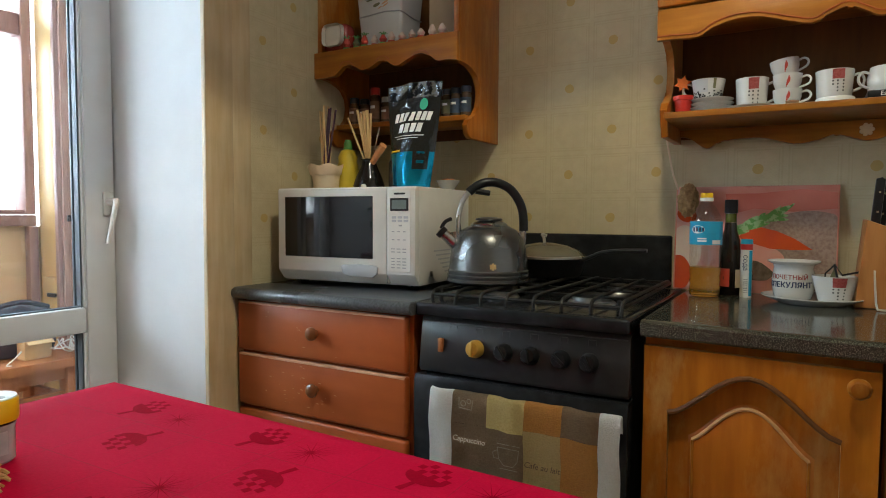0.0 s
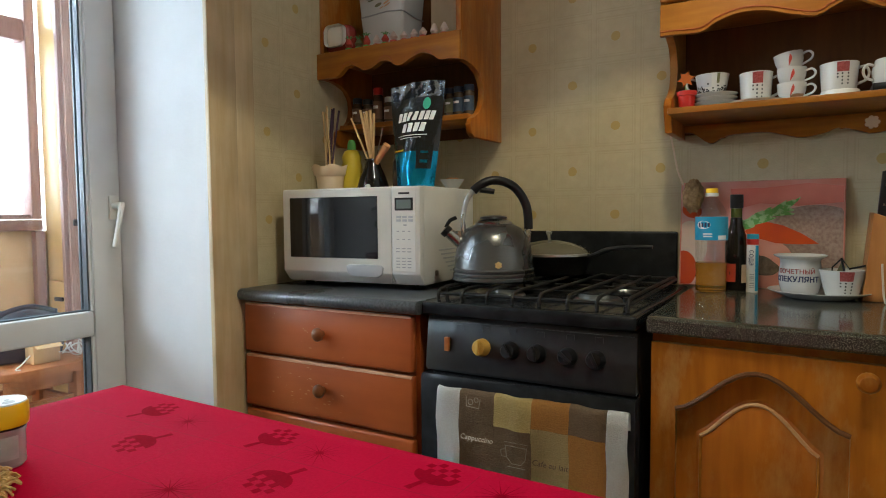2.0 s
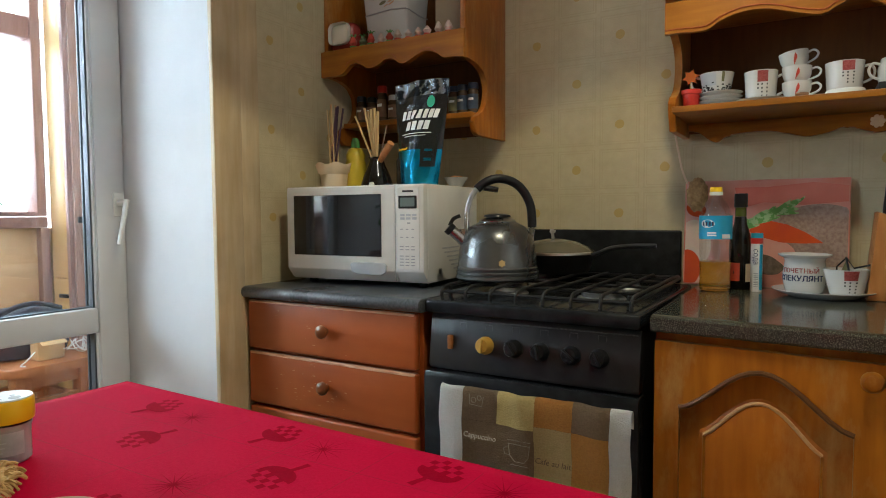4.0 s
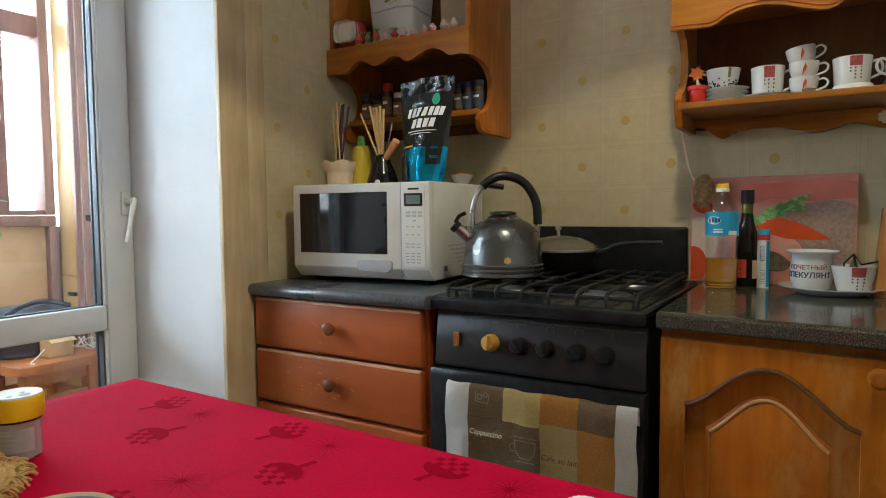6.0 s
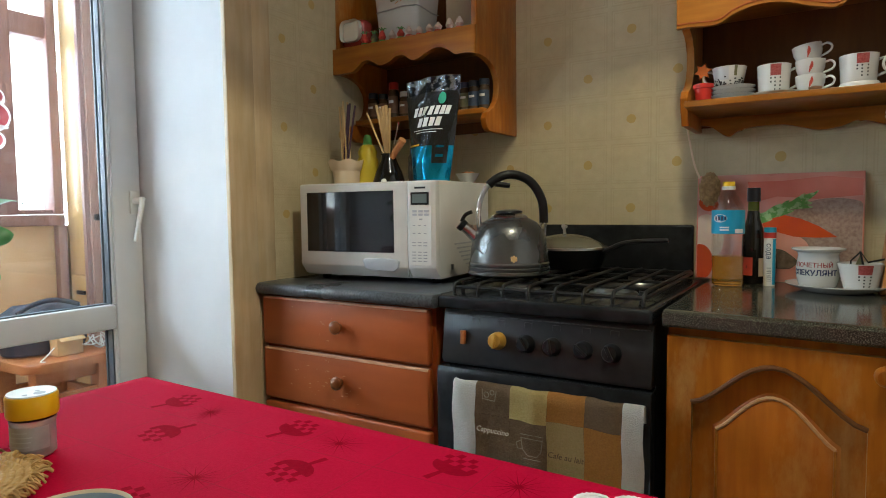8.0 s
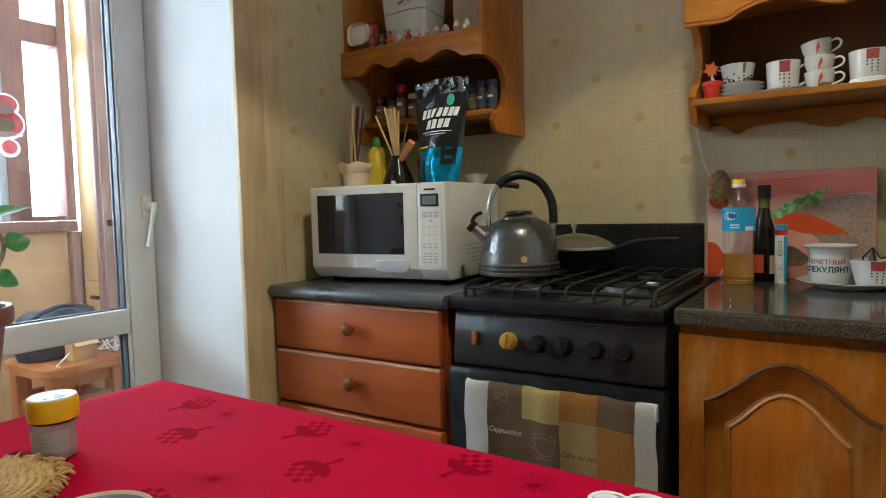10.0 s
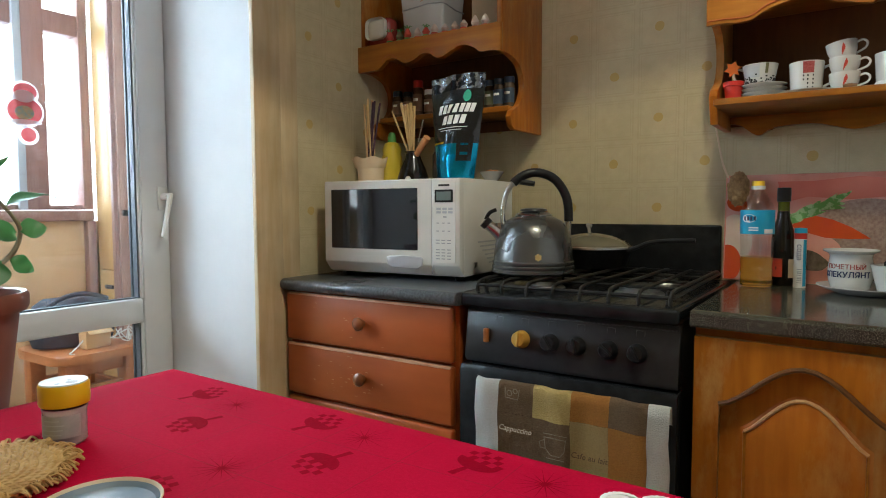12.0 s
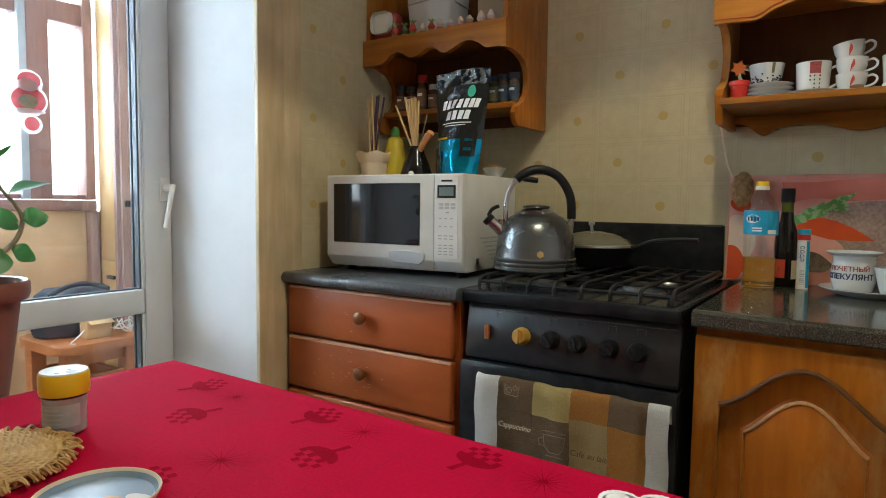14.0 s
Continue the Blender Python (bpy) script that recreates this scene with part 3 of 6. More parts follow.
# ---- dresser with dark worktop ----
def knob(x, y, z, mat, parent, r=0.015):
    b = lathe(nb(), [(0, -0.004), (r * 0.5, 0), (r * 0.45, 0.006), (r * 0.55, 0.011), (r, 0.017), (r, 0.023), (r * 0.7, 0.029), (0, 0.031)], 0, 0, 18)
    b.transform(pose(x, y, z, 90))
    return part("knob", b, mat, parent)


dresser = thing("drawer_cabinet", (0.30, -0.32, 0), "red-brown wooden drawer cabinet with round knobs, scuffed", "cabinet")
part("body", bx(0.020, 0.590, -0.605, -0.01, 0.06, 0.8145), RED_WOOD, dresser)
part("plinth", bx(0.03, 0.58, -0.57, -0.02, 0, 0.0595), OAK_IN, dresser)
for z0, z1 in ((0.676, 0.812), (0.523, 0.668), (0.30, 0.514), (0.075, 0.291)):
    d = part("drawer", bx(0.022, 0.583, -0.628, -0.606, z0, z1, 0.007, 3), RED_WOOD, dresser)
    zk = {0.676: 0.748, 0.523: 0.602}.get(z0, (z0 + z1) / 2)
    knob(0.307, -0.627, zk, KNOB_WOOD, d, 0.0175)
    if z0 in (0.523, 0.676):
        sc = nb()
        for q in range(34 if z0 == 0.523 else 12):
            x, z, w = 0.30 + random.gauss(-0.05, 0.06), zk + random.gauss(-0.012, 0.03), random.uniform(0.002, 0.012)
            patch(sc, [(x, -0.6283, z), (x + w, -0.6283, z + random.uniform(-0.002, 0.002)), (x + w * 0.8, -0.6283, z + 0.0022), (x + w * 0.2, -0.6283, z + 0.0015)])
        part("scuffs", sc, SCUFF, d, "small pale scuffs")["kind"] = "stuff"
    if z0 > 0.5:
        part("worn_edge", bx(0.030, 0.578, -0.6288, -0.618, z1 - 0.0062, z1 + 0.0006, 0.0012, 1), WORN, d, "worn pale upper edge")
b = nb()
prism(b, [(-0.6005, 0.818), (-0.6005, 0.85)] + [(-0.632 + 0.016 * math.cos(radians(a)), 0.834 + 0.016 * math.sin(radians(a))) for a in range(90, 271, 18)], 0, 0.018, 0.603, 0.002)
wt = thing("worktop", (0.31, -0.32, 0.818), "dark grey worktop with rounded front on the drawer cabinet", "worktop")
part("rounded_front", b, DARKTOP, wt)
part("slab", bx(0.018, 0.603, -0.600, -0.01, 0.818, 0.85), DARKTOP, wt)

# ---- gas stove ----
SX0, SX1 = 0.608, 1.098
stove = thing("gas_stove", (0.853, -0.32, 0), "black gas stove with knobs and oven door, worn", "stove")
part("body", bx(SX0 + 0.003, SX1 - 0.003, -0.585, -0.03, 0.06, 0.818), ENAMEL_M, stove)
part("plinth", bx(SX0 + 0.02, SX1 - 0.02, -0.55, -0.06, 0, 0.0595), BAKELITE, stove)
part("hob", bx(SX0, SX1, -0.63, -0.025, 0.819, 0.850, 0.007, 3), ENAMEL, stove)
part("splash_guard", bx(SX0 + 0.005, 1.068, -0.03, -0.006, 0.851, 0.998, 0.006, 3), ENAMEL, stove)
b = nb()
prism(b, [(-0.586, 0.692), (-0.615, 0.690), (-0.620, 0.70), (-0.606, 0.808), (-0.602, 0.815), (-0.586, 0.8155)], 0, SX0 + 0.006, SX1 - 0.002, 0.002)
panel = part("control_panel", b, ENAMEL_M, stove)
# paler bar along the panel's upper edge, a highlight put in as colour
part("top_edge_highlight", tb([(SX0 + 0.012, -0.607, 0.806), (SX1 - 0.008, -0.607, 0.806)], 0.0016, 6), DIM_INK, panel)
for i, (x, m) in enumerate(((0.759, YELLOW_K), (0.828, BAKELITE), (0.889, BAKELITE), (0.957, BAKELITE), (1.016, BAKELITE))):
    k = lathe(nb(), [(0, 0), (0.020, 0), (0.020, 0.005), (0.0175, 0.008), (0.0165, 0.020), (0.0145, 0.023), (0, 0.0235)], 0, 0, 24)
    box(k, -0.0035, 0.0035, -0.016, 0.016, 0.021, 0.029, 0.0015)
    k.transform(pose(x, -0.613, 0.754, 82, 0, 0) @ pose(0, 0, 0, 0, 0, (i * 37) % 60))
    part("knob", k, m, panel, "worn yellow knob" if i == 0 else "")
part("pilot_switch", bx(0.664, 0.676, -0.621, -0.611, 0.738, 0.770, 0.002), ORANGE_K, panel, "small orange switch")
for x in (0.70, 0.765, 0.83, 0.895, 0.96, 1.02):
    b = nb()
    ringprism(b, [(x - 0.009, 0.786), (x + 0.009, 0.786), (x + 0.009, 0.800), (x - 0.009, 0.800)], [(x - 0.008, 0.787), (x + 0.008, 0.787), (x + 0.008, 0.799), (x - 0.008, 0.799)], -0.6086, -0.606)
    part("symbol", b, DIM_INK, panel, "faint printed symbol")
b = nb()
prism(b, [(-0.586, 0.686), (-0.628, 0.684), (-0.634, 0.672), (-0.632, 0.19), (-0.626, 0.18), (-0.586, 0.18)], 0, SX0, SX1, 0.003)
oven = part("oven_door", b, ENAMEL, stove)
part("oven_window", bx(0.68, 1.02, -0.6345, -0.630, 0.28, 0.56, 0.001), DARKGLASS, oven)
b = tb([(0.668, -0.650, 0.647), (1.070, -0.650, 0.647)], 0.007, 12)
for x in (0.68, 1.06):
    tube(b, [(x, -0.630, 0.647), (x, -0.650, 0.647)], 0.006, 8)
part("door_handle", b, ENAMEL, oven)
part("drawer", bx(SX0 + 0.002, SX1 - 0.002, -0.625, -0.586, 0.065, 0.172, 0.004), ENAMEL, stove)
G0, G1, GY0, GY1, GZ = 0.632, 1.072, -0.585, -0.075, 0.878
b = nb()
tube(b, [(G0, GY0, GZ - 0.012), (G1, GY0, GZ - 0.012), (G1 + 0.004, GY0 + 0.01, GZ - 0.011), (G1 + 0.004, GY1 - 0.01, GZ - 0.007), (G1, GY1, GZ - 0.006), (G0, GY1, GZ - 0.006), (G0 - 0.004, GY1 - 0.01, GZ - 0.007), (G0 - 0.004, GY0 + 0.01, GZ - 0.011), (G0, GY0, GZ - 0.012)], 0.0042)
grate = part("pan_support", b, IRON, stove, "dark cast iron grate")
for y in (-0.46, -0.33, -0.20):
    part("cross_bar", tb([(G0, y, GZ - 0.008), (G1, y, GZ - 0.008)], 0.0036), IRON, grate)
for i in range(8):
    x = G0 + (G1 - G0) * i / 7
    part("bar", tb(spline([(x, GY0 - 0.003, GZ - 0.027), (x, GY0 - 0.003, GZ - 0.012), (x, GY0 + 0.015, GZ - 0.002), (x, GY0 + 0.07, GZ), (x, -0.33, GZ), (x, GY1 - 0.04, GZ), (x, GY1, GZ - 0.008)], 4), 0.0042), IRON, grate)
for x in (G0 + 0.01, G1 - 0.01):
    for y in (GY0 + 0.02, GY1 - 0.02):
        part("foot", tb([(x, y, 0.849), (x, y, GZ)], 0.005), IRON, grate)
for x, y, r in ((0.735, -0.43, 0.036), (0.965, -0.43, 0.045), (0.735, -0.19, 0.036), (0.965, -0.19, 0.03)):
    bu = part("burner", lt([(0, 0.8495), (r + 0.012, 0.8495), (r + 0.008, 0.855), (r, 0.857), (r, 0.866), (0, 0.866)], x, y, 24), ALU, stove)
    part("cap", lt([(0, 0.8662), (r * 0.82, 0.8662), (r * 0.8, 0.871), (r * 0.7, 0.873), (0, 0.873)], x, y, 24), IRON, bu)

# ---- base cabinets and granite worktop ----
def arch(x0, x1, zs, za, n=16, z_low=None, crown=0.82):
    """A cathedral arch outline: two feet at z_low, then the curve from right to left."""
    top = [(x1 + (x0 - x1) * i / n, zs + (za - zs) * (0.5 * (1 - math.cos(2 * math.pi * i / n))) ** crown) for i in range(n + 1)]
    return [(x0, z_low), (x1, z_low)] + top


def rect_like(x0, x1, z0, z1, n=16):
    top = [(x1 + (x0 - x1) * i / n, z1) for i in range(n + 1)]
    return [(x0, z0), (x1, z0)] + top


def skewed(bm):
    """The right-hand run stands a little out of line: its front comes forward as it goes on."""
    for v in bm.verts:
        v.co.y *= 1 + 0.085 * min(max(v.co.x - 1.12, 0), 0.5) / 0.6
    return bm


def base_cabinet(x0, x1, knob_right=True):
    c = thing("base_cabinet", ((x0 + x1) / 2, -0.3, 0), "honey wood base cabinet with an arched panel door", "cabinet", "base cabinets")
    part("body", skewed(bx(x0, x1, -0.585, -0.01, 0.09, 0.8175)), OAK, c)
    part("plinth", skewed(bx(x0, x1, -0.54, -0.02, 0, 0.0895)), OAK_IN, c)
    d = part("door", skewed(pr([(x0 + 0.003, 0.10), (x1 - 0.003, 0.10), (x1 - 0.003, 0.800), (x0 + 0.003, 0.800)], 1, -0.594, -0.586)), OAK, c)
    ox0, ox1 = x0 + 0.049, x1 - 0.055
    b = ringprism(nb(), rect_like(x0 + 0.003, x1 - 0.003, 0.10, 0.802), arch(ox0, ox1, 0.675, 0.760, z_low=0.16), -0.612, -0.5945)
    bmesh.ops.bevel(b, geom=[e for e in b.edges if all(abs(v.co.y + 0.612) < 1e-5 for v in e.verts) and abs(e.calc_face_angle(0)) > 1.0], offset=0.0045, segments=2, affect="EDGES")
    part("door_frame", skewed(b), OAK, d)
    b = nb()
    a0, a1 = arch(ox0 + 0.035, ox1 - 0.035, 0.637, 0.714, z_low=0.20, crown=0.66), arch(ox0 + 0.053, ox1 - 0.053, 0.627, 0.696, z_low=0.225, crown=0.66)
    lo = [b.verts.new((x, -0.5935, z)) for x, z in a0]
    hi = [b.verts.new((x, -0.6035, z)) for x, z in a1]
    for i in range(len(lo)):
        j = (i + 1) % len(lo)
        b.faces.new((lo[i], lo[j], hi[j], hi[i]))
    b.faces.new(hi)
    part("raised_panel", skewed(b), OAK_RED, d)
    # the groove's shade along the arch, laid on as a dark tube
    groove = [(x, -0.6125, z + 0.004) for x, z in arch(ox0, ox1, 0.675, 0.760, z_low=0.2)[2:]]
    part("arch_groove_shade", skewed(tb(groove, 0.0048, 8)), OAK_IN, d, "dark tube for the shaded groove along the arch")
    top = arch(ox0 + 0.044, ox1 - 0.044, 0.632, 0.706, z_low=0.21, crown=0.66)
    crest = [(x, -0.6005, z) for x, z in top[2:]]
    for xs in (top[0][0], top[1][0]):
        part("panel_edge", skewed(tb([(xs, -0.5995, 0.22), (xs, -0.5995, 0.631)], 0.0028, 6)), OAK_X, d)
    part("worn_moulding", skewed(tb(crest, 0.0036, 8)), OAK_WORN, d, "worn pale moulding")
    xk = x1 - 0.034 if knob_right else x0 + 0.034
    knob(xk, -0.611 * (1 + 0.085 * min(xk - 1.12, 0.5) / 0.6), 0.776, OAK, d, 0.017)
    return c


base_cabinet(1.120, 1.502)
base_cabinet(1.506, 1.888, False)
base_cabinet(1.892, 2.274)
b = nb()
prism(b, [(-0.6005, 0.820), (-0.6005, 0.851), (-0.619, 0.851), (-0.626, 0.846), (-0.626, 0.825), (-0.621, 0.820)], 0, 1.116, 2.285, 0.0015)
gran = thing("granite_worktop", (1.7, -0.3, 0.82), "glossy dark speckled stone-look worktop", "worktop")
bmesh.ops.subdivide_edges(b, edges=[e for e in b.edges if abs(e.verts[0].co.x - e.verts[1].co.x) > 0.5], cuts=6)
part("front_edge", skewed(b), GRANITE, gran)
b = bx(1.116, 2.285, -0.600, -0.008, 0.820, 0.851)
bmesh.ops.subdivide_edges(b, edges=[e for e in b.edges if abs(e.verts[0].co.x - e.verts[1].co.x) > 0.5], cuts=6)
part("slab", skewed(b), GRANITE, gran)


# ---- wall cabinets ----
def side_profile(zb, zt, front=-0.268):
    """Side board of a wall cabinet seen edge-on: deep above, a round bay below, a nose at its foot."""
    bay = spline([(front, 1.492, 0), (-0.20, 1.486, 0), (-0.147, 1.462, 0), (-0.130, 1.415, 0), (-0.150, 1.362, 0), (-0.205, 1.331, 0)], 5)
    return [(0, zb), (0, zt), (front, zt)] + [(p[0], p[1]) for p in bay] + [(-0.216, 1.315), (-0.207, 1.290), (-0.19, zb)]


def scallop(x0, x1, z_top, tops, base):
    """Lower edge of an apron: waves whose crests are given as (x, z)."""
    pts = spline([(x0, base, 0)] + [(x, z, 0) for x, z in tops] + [(x1, base, 0)], 7)
    return [(x0, z_top), (x1, z_top)] + [(p[0], p[1]) for p in reversed(pts)]


wcl = thing("wall_cabinet", (0.26, -0.001, 1.279), "honey wood wall cabinet with open niche and scalloped apron", "wall cabinet", "wall cabinets")
part("side_board", pr(side_profile(1.279, 2.15), 0, 0.506, 0.524, 0.002), OAK, wcl)
part("side_board", pr(side_profile(1.279, 2.15), 0, 0.004, 0.020, 0.002), OAK, wcl)
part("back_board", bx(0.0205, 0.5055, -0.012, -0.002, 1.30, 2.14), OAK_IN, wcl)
part("shelf", bx(0.0205, 0.5055, -0.268, -0.0125, 1.550, 1.568, 0.002), OAK_X, wcl)
part("shelf", bx(0.0205, 0.5055, -0.196, -0.0125, 1.334, 1.350, 0.002), OAK_X, wcl)
part("shelf", bx(0.0205, 0.5055, -0.262, -0.0125, 1.90, 1.918, 0.002), OAK_X, wcl)
part("top_board", bx(0.0, 0.53, -0.285, -0.002, 2.151, 2.17, 0.003), OAK_X, wcl)
part("apron", pr(scallop(0.004, 0.528, 1.568, [(0.07, 1.487), (0.095, 1.492), (0.132, 1.517), (0.165, 1.51), (0.192, 1.496), (0.225, 1.499), (0.272, 1.518), (0.31, 1.497), (0.335, 1.497), (0.37, 1.512), (0.406, 1.520), (0.44, 1.508), (0.463, 1.493), (0.50, 1.492)], 1.487), 1, -0.286, -0.2685, 0.003), OAK_X, wcl)

for xc, w in ((0.135, 0.030), (0.272, 0.028), (0.406, 0.032)):
    part("routed_line", tb([(xc + w * math.cos(radians(t)), -0.2862, 1.502 + 0.026 * math.sin(radians(t))) for t in range(15, 166, 15)], 0.0011, 5), RED_WOOD, wcl)

wcr = thing("wall_cabinet", (1.6, -0.001, 1.25), "honey wood wall cabinet with cup shelf and waved apron", "wall cabinet", "wall cabinets")
for x0, x1 in ((1.064, 1.082), (2.10, 2.118)):
    part("side_board", pr(side_profile(1.25, 2.15, -0.262), 0, x0, x1, 0.002), OAK, wcr)
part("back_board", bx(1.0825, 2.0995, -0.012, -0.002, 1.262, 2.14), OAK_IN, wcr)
part("shelf", bx(1.0825, 2.0995, -0.262, -0.0125, 1.286, 1.301, 0.002), OAK_X, wcr)
part("floor_board", bx(1.0825, 2.0995, -0.262, -0.0125, 1.535, 1.548), OAK_X, wcr)
part("top_board", bx(1.06, 2.12, -0.285, -0.002, 2.151, 2.17, 0.003), OAK_X, wcr)
waves = [(1.10, 1.469), (1.157, 1.467), (1.19, 1.484), (1.234, 1.496), (1.286, 1.494), (1.347, 1.475), (1.389, 1.466), (1.415, 1.479), (1.452, 1.491), (1.486, 1.475), (1.512, 1.464),
         (1.58, 1.466), (1.61, 1.48), (1.645, 1.491), (1.68, 1.479), (1.71, 1.466), (1.75, 1.475), (1.81, 1.494), (1.87, 1.496), (1.92, 1.484), (1.95, 1.467), (2.03, 1.469)]
part("apron", pr(scallop(1.066, 2.116, 1.541, waves, 1.469), 1, -0.278, -0.2625, 0.003), OAK_X, wcr)
part("apron_moulding", tb(spline([(x, -0.2785, z + 0.009) for x, z in [(1.068, 1.469)] + waves + [(2.114, 1.469)]], 4), 0.0022, 5), RED_WOOD, wcr)
for x0, x1 in ((1.066, 1.588), (1.592, 2.116)):
    d = part("door", bx(x0, x1, -0.282, -0.263, 1.546, 2.148, 0.004), OAK, wcr)
    part("raised_panel", bx(x0 + 0.07, x1 - 0.07, -0.288, -0.2825, 1.62, 2.07, 0.005), OAK, d)
dips = [(1.11, 1.262), (1.151, 1.234), (1.19, 1.252), (1.273, 1.256), (1.32, 1.246), (1.363, 1.236), (1.41, 1.243), (1.447, 1.254), (1.514, 1.236), (1.58, 1.254), (1.62, 1.243), (1.67, 1.236), (1.76, 1.256), (1.84, 1.252), (1.88, 1.234), (1.93, 1.262), (2.02, 1.262)]
part("back_rail", pr(scallop(1.0825, 2.0995, 1.2855, dips, 1.268), 1, -0.030, -0.0125, 0.002), OAK_X, wcr)
b = lathe(nb(), [(0, 0), (0.010, 0), (0.009, 0.003), (0, 0.004)], 0, 0, 12)
for k in range(7):
    a = 2 * math.pi * k / 7
    lathe(b, [(0, 0), (0.0055, 0), (0.005, 0.0025), (0, 0.003)], 0.011 * math.cos(a), 0.011 * math.sin(a), 8)
b.transform(pose(1.508, -0.0302, 1.262, 90))
part("flower_ornament", b, CREAM, wcr, "pale flower-shaped wooden ornament")

# ---- table ----
table = thing("table", (0.85, -1.56, 0), "kitchen table under a crimson cloth", "table")
SKEW = 0.030  # the far edge runs slightly off the wall's line
b = bx(0.30, 1.42, -1.93, -1.172, 0.712, 0.737, 0.004)
for v in b.verts:
    v.co.y -= SKEW * (v.co.x - 0.30)
part("tabletop", b, OAK_X, table)
for x in (0.36, 1.32):
    for y in (-1.88, -1.26):
        part("leg", bx(x, x + 0.05, y, y + 0.05, 0, 0.7115, 0.004), OAK, table)
b = nb()
cloth = thing("tablecloth", (0.85, -1.56, 0.74), "crimson damask tablecloth with trees and stars, hanging over the edges", "tablecloth")
X0, X1, Y0, Y1 = 0.287, 1.43, -1.94, -1.1585
nx, ny = 58, 40
grid = {}
def drop(i, n):
    return max(0, 3 - i) + max(0, i - (n - 3))
for i in range(nx + 1):
    for j in range(ny + 1):
        x = X0 + (X1 - X0) * min(max(i - 3, 0), nx - 6) / (nx - 6)
        y = Y0 + (Y1 - Y0) * min(max(j - 3, 0), ny - 6) / (ny - 6)
        k = max(drop(i, nx), drop(j, ny))
        z = 0.740 - (0, 0.012, 0.10, 0.22)[k] + 0.00025 * noise.noise(Vector((x * 9, y * 9, 0)))
        o = (0, 0.008, 0.010, 0.014)[k] * (1 + 0.6 * math.sin(40 * x + 33 * y) * (k > 1))
        x += o * ((i > nx - 3) - (i < 3))
        y += o * ((j > ny - 3) - (j < 3))
        grid[i, j] = b.verts.new((x, y - SKEW * (x - 0.30), z))
for i in range(nx):
    for j in range(ny):
        b.faces.new((grid[i, j], grid[i + 1, j], grid[i + 1, j + 1], grid[i, j + 1]))
part("cloth", b, CLOTH, cloth, smooth=70)
# woven motifs of the cloth: trees with a chequered crown, stars, faint squares
ZC = 0.7405


def tree_motif(x, y, s=1.0, turn=0.0):
    b = nb()

    def put(pts):
        out = []
        for u, v in pts:
            a = radians(turn)
            out.append((x + (u * math.cos(a) - v * math.sin(a)) * s, y + (u * math.sin(a) + v * math.cos(a)) * s, ZC))
        patch(b, out)

    n = 24
    put([(0.035 * math.cos(2 * math.pi * i / n), -0.024 * math.sin(2 * math.pi * i / n)) for i in range(n // 2 + 1)])
    for i in range(-3, 3):
        for j in range(3):
            if (i + j) % 2 == 0:
                q = [(u * 0.0116, v * 0.0116) for u, v in ((i, j), (i + 0.97, j), (i + 0.97, j + 0.97), (i, j + 0.97))]
                if math.hypot((i + 0.5) * 0.0116, (j + 0.5) * 0.0116) > 0.036:
                    continue
                put(q)
    put([(-0.004, -0.023), (0.004, -0.023), (0.0055, -0.050), (-0.0055, -0.050)])
    return part("woven_tree", b, CLOTH_D, cloth, "darker woven tree with a chequered crown")


def star_motif(x, y, s=1.0):
    b = nb()
    out = []
    for i in range(32):
        a = 2 * math.pi * i / 32 + 0.1
        r = (0.0042 if i % 2 else (0.046 if i % 4 else 0.036)) * s
        out.append((x + r * math.cos(a), y + r * math.sin(a), ZC))
    patch(b, out)
    return part("woven_star", b, CLOTH_D, cloth, "darker woven star")


for i in range(5):
    for j in range(3):
        tx, ty = 0.484 + 0.2605 * i - 0.008 * j, -1.226 - 0.26 * j
        if tx < 1.38 and ty > -1.9:
            tree_motif(tx, ty, 0.92, -18)
            if tx + 0.09 < 1.38:
                star_motif(tx + 0.090, ty - 0.012)
        ux, uy = 0.588 + 0.2525 * i, -1.329 - 0.26 * j
        if ux < 1.38 and uy > -1.9:
            tree_motif(ux, uy, 0.92, 162)
            if ux - 0.085 > 0.32:
                star_motif(ux - 0.088 + 0.258, uy - 0.076) if ux < 1.2 else None
b = nb()
for i in range(9):
    x = 0.40 + 0.13 * i
    if x < 1.4:
        patch(b, [(x, -1.90, ZC - 0.0002), (x + 0.0012, -1.90, ZC - 0.0002), (x + 0.0012, -1.20, ZC - 0.0002), (x, -1.20, ZC - 0.0002)])
for j in range(6):
    y = -1.276 - 0.13 * j
    patch(b, [(0.31, y, ZC - 0.0003), (1.40, y, ZC - 0.0003), (1.40, y + 0.0012, ZC - 0.0003), (0.31, y + 0.0012, ZC - 0.0003)])
part("woven_grid", b, CLOTH_L, cloth, "thin woven grid")["kind"] = "stuff"

# ---- on the table ----
TZ = 0.7415
jx, jy = 0.515, -1.463
jar = thing("spice_jar", (jx, jy, TZ), "clear plastic spice jar with a yellow shaker cap", "jar")
b = lt([(0, TZ + 0.0009), (0.0226, TZ), (0.0252, TZ + 0.0028), (0.0257, TZ + 0.0428), (0.0270, TZ + 0.0456), (0.0270, TZ + 0.0484), (0, TZ + 0.0484)], jx, jy, 32)
glassjar = part("body", b, M("clear_jar", (0.75, 0.76, 0.76), (0.68, 0.69, 0.7), 40, 0.1, trans=0.55, ior=1.3), jar)
part("contents", lt([(0, TZ + 0.0037), (0.0235, TZ + 0.0037), (0.0237, TZ + 0.0112), (0, TZ + 0.0112)], jx, jy, 24), M("white_granules", (0.7, 0.68, 0.64), (0.5, 0.48, 0.45), 200, 0.8), jar)
